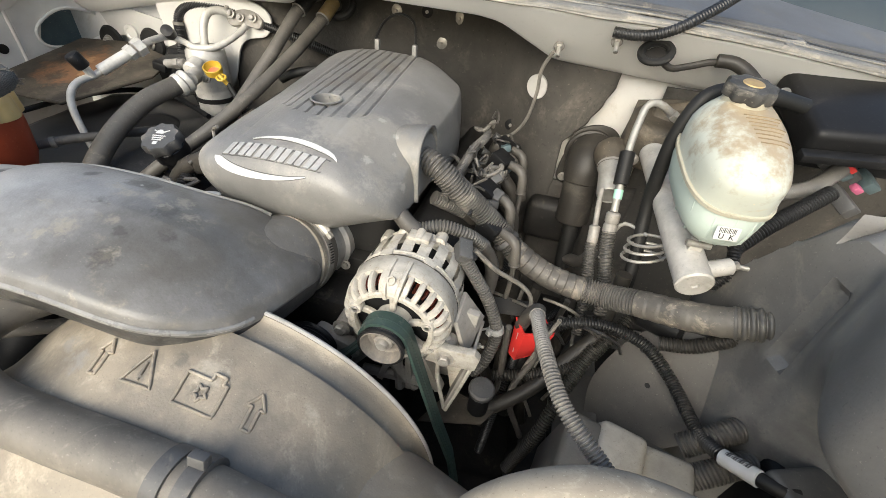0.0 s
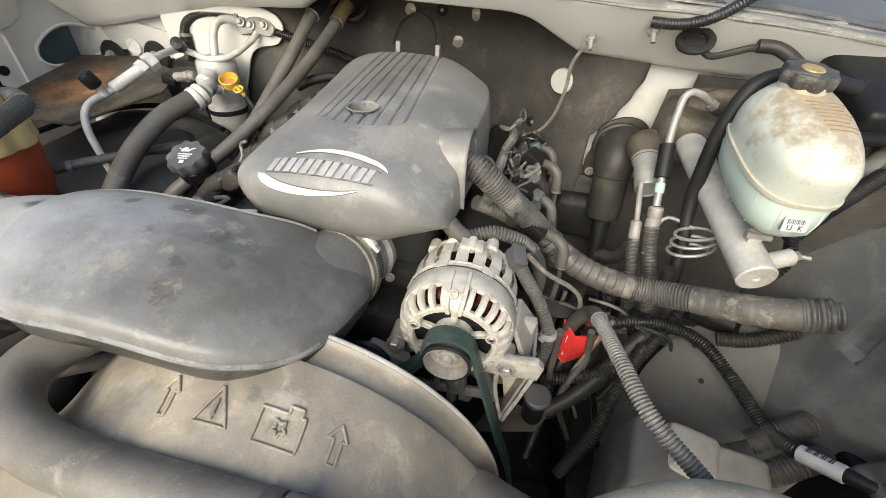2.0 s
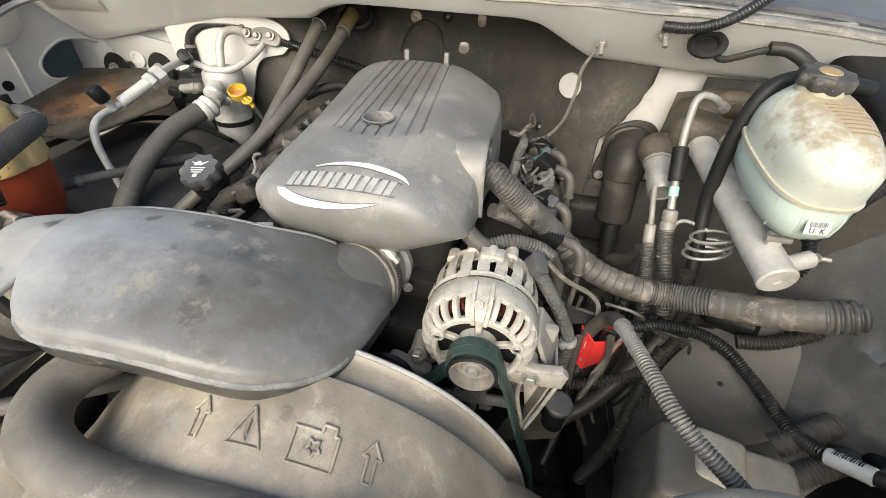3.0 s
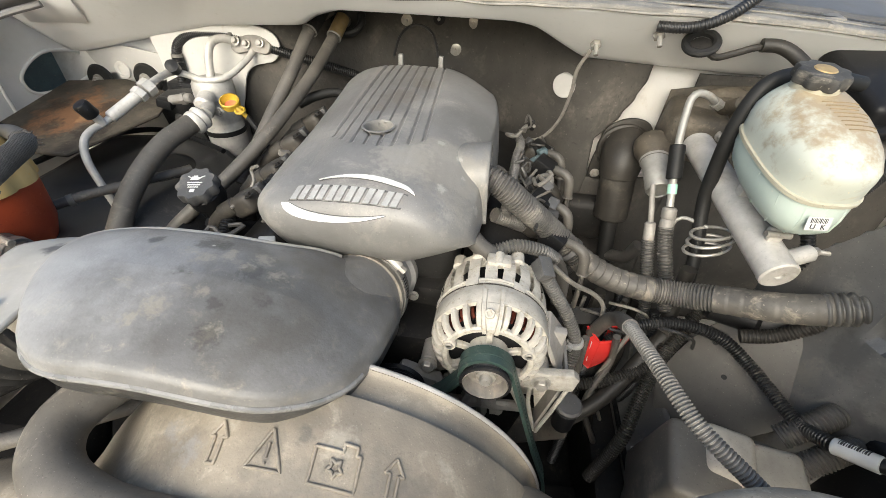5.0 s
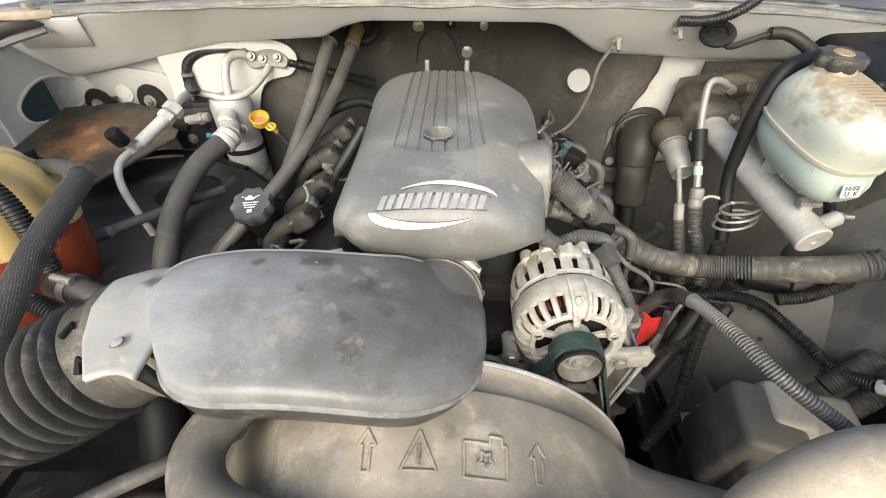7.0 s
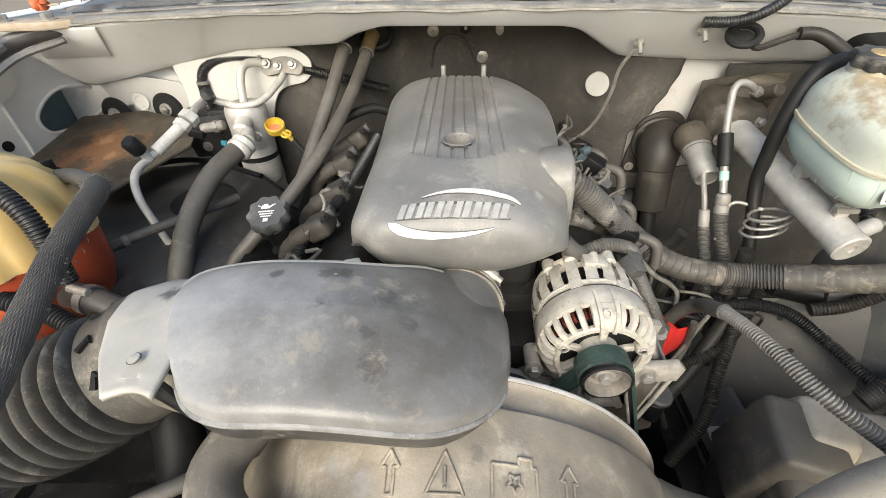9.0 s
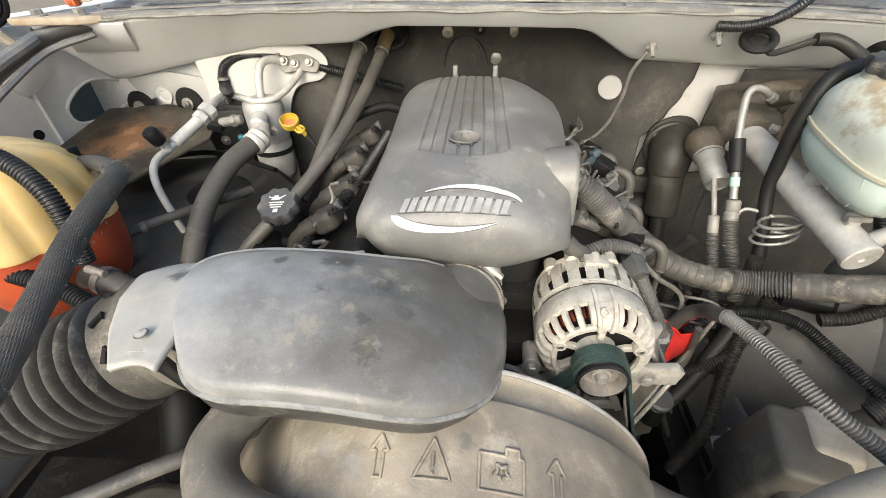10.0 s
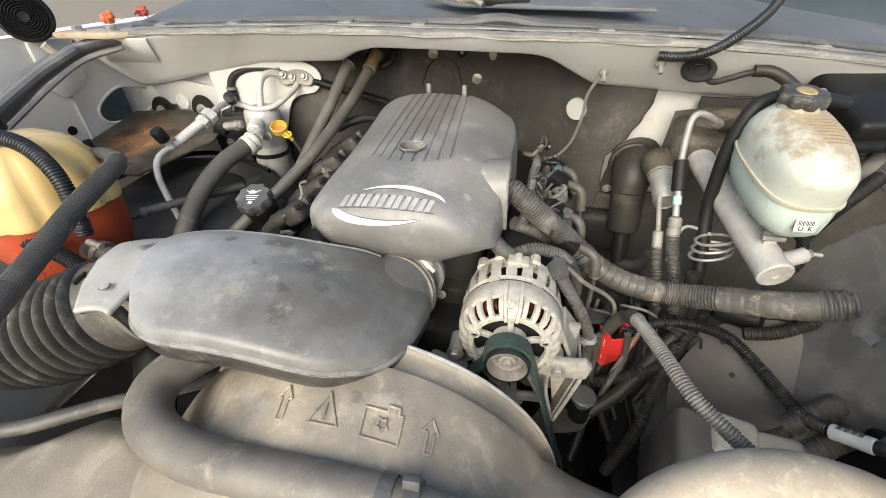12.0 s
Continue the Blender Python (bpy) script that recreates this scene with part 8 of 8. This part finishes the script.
for k in range(40):
    a = rng.random() * 6.28
    base = V(-0.463, -0.405, 1.121) + V(0.4 * math.cos(a), 0.7 * math.cos(a), math.sin(a)).normalized() * 0.014
    tip = base + V(rng.uniform(-0.003, 0.006), rng.uniform(0.001, 0.007), rng.uniform(-0.003, 0.003))
    fray.append(sweep([base, base.lerp(tip, 0.6), tip], 0.0005, 4))
for k in range(50):
    s = rng.random()
    c = V(-0.447, -0.445, 1.117).lerp(V(-0.378, -0.69, 1.072), s)
    d = V(rng.uniform(0.2, 1), rng.uniform(-0.4, 0.4), rng.uniform(-1, 1)).normalized()
    fray.append(sweep([c + d * 0.0145, c + d * 0.017, c + d * 0.019 + V(0, -0.003, 0)], 0.0005, 4))
tagged(part("fray", join(*fray), RUBBER, slv, "loose threads of the sleeve"), kind="stuff")
part("spring_clip", join(ring((-0.553, -0.364, 1.111), (1, -0.3, 0.2), 0.0120, 0.0022, 24, 6), box((-0.556, -0.362, 1.128), (0.006, 0.012, 0.014), (0, 0, -20), 0.001)), BLACK, slv, "black spring clip")
solo("tank_loom", ribbed([(-0.70, -0.44, 1.155), (-0.62, -0.452, 1.168), (-0.565, -0.456, 1.168), (-0.53, -0.460, 1.155), (-0.498, -0.470, 1.130), (-0.482, -0.480, 1.095), (-0.478, -0.49, 1.04)], 0.0115, 0.0044, 0.0016), LOOM_BLACK, "black corrugated loom draped over the coolant tank", "split loom")
solo("tank_loom", ribbed([(-0.62, -0.50, 1.03), (-0.55, -0.51, 1.025), (-0.50, -0.515, 1.01), (-0.45, -0.53, 0.99)], 0.012), LOOM_BLACK, "black corrugated loom in front of the coolant tank", "split loom")
lh = thing("tank_hose", (-0.47, -0.5, 0.94), "dusty rubber hose clamped to the foot of the coolant tank", "hose")
part("hose", tube([(-0.545, -0.455, 0.985), (-0.50, -0.468, 0.988), (-0.46, -0.478, 0.98), (-0.41, -0.49, 0.95), (-0.36, -0.50, 0.90)], 0.018), RUBBER, lh)
part("clamp_band", lathe([(0.018, -0.006), (0.0202, -0.006), (0.0202, 0.006), (0.018, 0.006)], (-0.495, -0.469, 0.988), (1, -0.25, -0.05), 30), STEEL, lh, "bright worm-drive clamp")
part("clamp_screw", rod((-0.512, -0.470, 1.010), (-0.482, -0.476, 1.008), 0.0055, 10, 0.001), STEEL, lh)
solo("side_hose", tube([(-0.555, -0.36, 0.985), (-0.52, -0.325, 0.99), (-0.47, -0.27, 0.99), (-0.42, -0.20, 0.985)], 0.0080), RUBBER, "thin dusty rubber hose over the wheel housing", "hose")
solo("cable_tie", lathe([(0.0080, -0.004), (0.0098, -0.004), (0.0098, 0.004), (0.0080, 0.004)], (-0.535, -0.341, 0.988), (0.7, 0.7, 0.05), 20), WIRE, "pale cable tie round a hose", "cable tie", "cable ties")

# ---- ignition coils and wiring along both sides of the engine ----
rng = random.Random(11)


COIL = surface("grimy_coil_rubber", (0.060, 0.053, 0.044), (0.032, 0.029, 0.025), 18, 0.55, 0.2, 300, (0.13, 0.113, 0.09), 0.40, 22, spec=0.35)


def coil(at, side, k):
    c = thing("ignition_coil", at, "grimy dark ignition coil with its spark lead", "ignition coil", "ignition coils")
    x, y, z = at
    part("body", box((x, y, z), (0.044, 0.040, 0.034), (0, side * 30, 4 * (k % 3 - 1)), 0.010, 3), COIL, c)
    part("tower", rod((x + side * 0.012, y - 0.008, z), (x + side * 0.040, y - 0.012, z - 0.018), 0.0135, 16, 0.004), COIL, c)
    part("lead", tube([(x + side * 0.036, y - 0.012, z - 0.016), (x + side * 0.055, y - 0.016, z - 0.04), (x + side * 0.06, y - 0.02, z - 0.09)], 0.0120, 14), COIL, c)
    part("plug", box((x - side * 0.012, y + 0.014, z + 0.016), (0.018, 0.016, 0.014), (0, side * 30, 12), 0.002), GRAPHITE, c)
    bolt((x - side * 0.014, y - 0.012, z + 0.020), (side * 0.5, 0, 1), 0.0048, True, c, 0.0, ENGINE)


for k, y in enumerate((-0.335, -0.255, -0.165, -0.085)):
    coil((-0.222 + 0.008 * (k % 2), y, 1.018 + 0.010 * k), -1, k)
for k, y in enumerate((-0.262, -0.190, -0.110, -0.035)):
    coil((0.205 + 0.012 * (k % 2), y, 0.990 + 0.004 * k), 1, k)
solo("coil_loom", ribbed([(-0.238, -0.40, 0.955), (-0.252, -0.365, 0.985), (-0.242, -0.325, 1.006), (-0.215, -0.292, 1.022), (-0.195, -0.245, 1.038), (-0.182, -0.18, 1.05), (-0.172, -0.10, 1.06)], 0.0095), LOOM_BLACK, "black split loom along the ignition coils", "split loom", "coil looms")
solo("coil_loom", ribbed([(0.165, -0.30, 1.02), (0.172, -0.22, 1.035), (0.178, -0.14, 1.04), (0.185, -0.06, 1.03), (0.18, 0.0, 1.02)], 0.0085), LOOM, "dusty split loom along the ignition coils", "split loom", "coil looms")
solo("fuel_hose", tube([(-0.16, -0.02, 1.08), (-0.19, -0.03, 1.09), (-0.225, -0.05, 1.085), (-0.255, -0.055, 1.07)], 0.009), RUBBER_BLACK, "black hose behind the engine cover", "hose")
solo("white_connector", box((-0.158, -0.405, 1.004), (0.022, 0.014, 0.012), (0, 10, 30), 0.002), WHITE, "small white electrical connector by the throttle body", "connector")
solo("white_connector", box((-0.205, -0.232, 1.052), (0.018, 0.010, 0.010), (0, 20, 50), 0.002), WIRE, "small pale electrical connector on the coils", "connector")
for k in range(26):
    side = 1 if k % 5 else -1
    x0 = side * rng.uniform(0.165, 0.235)
    y0 = rng.uniform(-0.29, 0.0) if side > 0 else rng.uniform(-0.38, -0.08)
    p = [V(x0, y0, rng.uniform(0.99, 1.045))]
    for j in range(4):
        p.append(p[-1] + V(rng.uniform(-0.02, 0.022), rng.uniform(-0.035, 0.03), rng.uniform(-0.025, 0.02)))
    solo("wire", tube([tuple(q) for q in p], rng.choice((0.002, 0.0026, 0.0035)), 7), rng.choice((WIRE, RUBBER, LOOM, BLACK_DUSTY)), "thin loose wire among the ignition coils", "wire", "loose wires")
for k in range(8):
    y = -0.27 + 0.036 * k
    solo("wire_plug", box((0.225 + 0.02 * rng.random(), y, 1.000 + rng.uniform(-0.02, 0.025)), (0.018, 0.022, 0.014), (rng.uniform(-30, 30), rng.uniform(-20, 40), rng.uniform(-40, 40)), 0.003), rng.choice((GRAPHITE, BLACK_DUSTY, BLUE_GREY)), "small dusty electrical plug beside the coils", "electrical plug", "plugs beside the coils")
for x, y, z in ((0.246, -0.135, 1.020), (0.240, -0.228, 1.004), (0.240, -0.045, 1.010), (0.262, -0.300, 0.985)):
    sl_ = thing("spark_lead", (x, y, z - 0.1), "dusty grey rubber spark boot bending down to a thin lead", "spark lead", "spark leads")
    part("block", box((x - 0.018, y + 0.006, z), (0.036, 0.034, 0.030), (0, 22, -24), 0.004), BLACK, sl_, "dark coil block")
    part("boot", tube([(x, y, z), (x + 0.018, y - 0.012, z - 0.001), (x + 0.027, y - 0.018, z - 0.012), (x + 0.030, y - 0.021, z - 0.040)], 0.0080, 16, 0.004), HOSE, sl_)
    part("cuff", ring((x + 0.030, y - 0.021, z - 0.040), (0.03, -0.05, -1), 0.0074, 0.0022, 20, 8), HOSE, sl_)
    part("lead", tube([(x + 0.030, y - 0.021, z - 0.040), (x + 0.031, y - 0.024, z - 0.08), (x + 0.028, y - 0.03, z - 0.14)], 0.0042, 10), RUBBER, sl_)
solo("map_plug", box((0.225, -0.085, 0.995), (0.045, 0.03, 0.026), (0, 25, -35), 0.004), BLUE_GREY, "blue-grey electrical plug behind the engine", "electrical plug")

# added black sheets that fill the left gap and keep it dark
left_fill = thing("gap_fill_panel", (-0.33, -0.2, 0.7), "black panel added to fill the gap beside the engine", "splash panel")
part("upper_face", sheet(12, 8, lambda u, v: (-0.36 + 0.14 * v, -0.46 + 0.50 * u, 0.955 - 0.16 * v)), BLACK, left_fill, thick=0.004)
part("lower_face", sheet(12, 8, lambda u, v: (-0.22 - 0.02 * v, -0.46 + 0.50 * u, 0.795 - 0.30 * v)), BLACK, left_fill, thick=0.004)

# ---- passenger-side hinge and wing top ----
hinge = thing("hood_linkage", (-0.79, -0.1, 1.15), "grey steel hood hinge arm with a rust-stained base", "hinge")
part("arm", sweep(spline([(-0.835, -0.42, 1.080), (-0.83, -0.29, 1.138), (-0.82, -0.21, 1.180), (-0.797, -0.13, 1.214), (-0.755, -0.088, 1.232), (-0.68, -0.072, 1.240)], 0.01)[0], lambda s: 0.038 - 0.026 * s ** 1.6, 20, True, 0.55), HINGE, hinge)
part("arm_ridge", tube([(-0.815, -0.42, 1.098), (-0.806, -0.29, 1.158), (-0.795, -0.20, 1.198), (-0.775, -0.13, 1.226)], 0.011, 10), HINGE, hinge)
part("arm_lip", tube([(-0.800, -0.42, 1.070), (-0.794, -0.29, 1.128), (-0.785, -0.21, 1.168), (-0.765, -0.13, 1.205), (-0.70, -0.085, 1.226)], 0.006, 8), HINGE, hinge)
part("base", scattered(slab([(-0.81, -0.13), (-0.70, -0.115), (-0.66, -0.08), (-0.69, -0.05), (-0.80, -0.07)], 0.012, Matrix.Translation((0, 0, 1.245)), 0.003), 0.002, 40), RUSTY, hinge, "rust-stained hinge base")
bolt((-0.772, -0.105, 1.258), (0, 0, 1), 0.009, True, hinge)
bolt((-0.705, -0.09, 1.258), (0, 0, 1), 0.009, True, hinge)
speaker = thing("rubber_bumper", (-0.82, -0.15, 1.21), "black round ribbed rubber bumper on a bent bracket", "bumper")
prof = [(0.0, 0.006), (0.009, 0.007)] + [q for i in range(7) for q in ((0.0105 + 0.0045 * i, 0.004), (0.0125 + 0.0045 * i, 0.007))] + [(0.043, 0.006), (0.046, 0.002), (0.046, -0.010), (0.038, -0.016), (0.0, -0.016)]
part("disc", lathe(prof, (-0.838, -0.145, 1.286), (0.72, -0.66, 0.05), 48), BLACK, speaker, sharp=30)
part("bracket", tube([(-0.80, -0.165, 1.24), (-0.795, -0.155, 1.225), (-0.785, -0.14, 1.21)], 0.008, 8), RUSTY, speaker)
wingtop = thing("front_wing", (-0.95, -0.4, 1.1), "white painted front wing with a dirty inner flange", "front wing")
part("outer_panel", sheet(16, 12, lambda u, v: (-0.885 - 0.25 * v, 0.30 - 1.3 * u, 1.245 + 0.012 * math.sin(math.pi * v) - 0.12 * v * v)), PAINT, wingtop, thick=0.002)
part("inner_flange", sheet(16, 6, lambda u, v: (-0.885 - 0.02 * v, 0.02 - 1.0 * u, 1.245 - 0.10 * v)), PAINT_DIRTY, wingtop, thick=0.003)
for y in (-0.16, -0.28):
    part("slot", lathe([(0.016, 0), (0.016, 0.002), (0.0, 0.002)], (-0.890, y, 1.205), (1, 0, 0.2), 24), BLACK, wingtop)
for c, m in (((-0.735, -0.06, 1.275), LEAF), ((-0.672, -0.03, 1.284), surface("dry_red_petal", (0.6, 0.12, 0.09), (0.45, 0.1, 0.07), 60, 0.7, 0.2))):
    fs_ = []
    for k in range(26):
        a, e = rng.random() * 6.28, rng.uniform(-0.3, 1.2)
        d = V(math.cos(a) * math.cos(e), math.sin(a) * math.cos(e), math.sin(e))
        p = V(*c) + d * rng.uniform(0.002, 0.010)
        q = aim(p, V(rng.uniform(-1, 1), rng.uniform(-1, 1), rng.uniform(0.2, 1)))
        fs_.append(moved(sheet(2, 2, lambda u, v: ((u - 0.5) * 0.010, (v - 0.5) * 0.016, 0.004 * (u - 0.5) ** 2 * 40 * 0.02 + 0.003 * math.sin(v * 3))), q))
    solo("dry_flower", join(*fs_), m, "wilted orange-red flower lying on the cowl", "flower", "wilted flowers", thick=0.0006)
solo("dry_stalk", tube([(-0.78, -0.02, 1.262), (-0.74, -0.05, 1.272), (-0.70, -0.06, 1.276)], 0.0016, 6), RUSTY, "dry plant stalk lying on the cowl", "stalk")
wiper = thing("wiper_pivot", (0.06, -0.01, 1.29), "dark wiper linkage with a pale tie on the cowl", "wiper linkage")
part("arm", box((0.09, 0.015, 1.312), (0.09, 0.03, 0.02), (0, 6, 12), 0.006), BLACK, wiper)
part("pale_tie", tube([(0.0, 0.01, 1.312), (0.03, -0.002, 1.316), (0.05, -0.012, 1.308)], 0.006, 8), WIRE, wiper)
solo("dry_twig", tube([(-0.24, 0.01, 1.292), (-0.25, 0.005, 1.30), (-0.275, 0.0, 1.318)], 0.0012, 6), WIRE, "thin dry twig stuck behind the hood seal", "twig")
# ---- dim parts below ----
solo("steering_pump_hose", tube([(-0.42, -0.52, 0.90), (-0.38, -0.56, 0.86), (-0.36, -0.62, 0.80), (-0.37, -0.66, 0.70)], 0.03), RUBBER_BLACK, "wide black hose below the intake bellows", "hose")
it = thing("inner_tray", (-0.50, -0.68, 0.80), "black plastic tray below the bellows", "tray")
part("floor_plate", box((-0.50, -0.68, 0.66), (0.30, 0.24, 0.012), (0, 12, 8), 0.004), ENGINE, it)
part("front_wall", box((-0.50, -0.775, 0.85), (0.22, 0.010, 0.06), (0, 12, 8), 0.003), BLACK, it)
part("side_wall", box((-0.60, -0.68, 0.87), (0.010, 0.20, 0.06), (0, 12, 8), 0.003), BLACK, it)


# ---- hoses and wires low beside the engine ----
rng = random.Random(23)
for k in range(14):
    x, y = 0.285 + 0.012 * k + rng.uniform(-0.01, 0.01), rng.uniform(-0.40, -0.20)
    top = rng.uniform(0.80, 0.90)
    pts = [(x, y, top), (x + rng.uniform(-0.02, 0.02), y + rng.uniform(-0.02, 0.01), top - 0.07), (x + rng.uniform(-0.03, 0.03), y + rng.uniform(-0.05, 0.0), top - 0.15), (x + rng.uniform(-0.03, 0.03), y + rng.uniform(-0.06, 0.0), top - 0.26)]
    kind = k % 4
    g = ribbed(pts, 0.0085) if kind == 0 else tube(pts, (0.010, 0.0055, 0.0034)[kind - 1], 10)
    solo("loom" if kind == 0 else "hose" if kind < 3 else "wire", g, (LOOM_BLACK, BOOT, RUBBER, WIRE)[kind], ("black split loom hanging beside the engine", "dark dusty hose hanging beside the engine", "thin dusty rubber hose beside the engine", "thin pale wire hanging beside the engine")[kind], ("split loom", "hose", "hose", "wire")[kind], "hoses hanging beside the engine")
for k in range(6):
    x, y, z = 0.265 + 0.03 * k, -0.30 - 0.02 * (k % 3), 0.86 + 0.012 * (k % 2)
    solo("wire", tube([(x, y, z), (x + 0.03, y - 0.02, z + 0.012), (x + 0.06, y - 0.01, z - 0.01), (x + 0.08, y + 0.01, z - 0.05)], 0.0026, 8), (WIRE, RUBBER, BLACK_DUSTY)[k % 3], "thin loose wire under the main harness", "wire", "loose wires under the harness")
for k in range(5):
    c = (0.20 + 0.022 * k, -0.335 + 0.02 * k, 0.955 - 0.012 * k)
    cn = thing("connector", c, "small dark electrical connector under the main harness", "connector", "connectors under the harness")
    part("body", box(c, (0.020, 0.026, 0.014), (15 * k, 20, 30 - 14 * k), 0.003), GRAPHITE if k % 2 else BLACK_DUSTY, cn)
    part("latch", box((c[0], c[1] - 0.004, c[2] + 0.008), (0.009, 0.012, 0.004), (15 * k, 20, 30 - 14 * k), 0.001), RUBBER, cn)
    part("tail", tube([c, (c[0] + 0.014, c[1] + 0.016, c[2] - 0.006), (c[0] + 0.02, c[1] + 0.03, c[2] - 0.02)], 0.0036, 8), BLACK_DUSTY, cn)
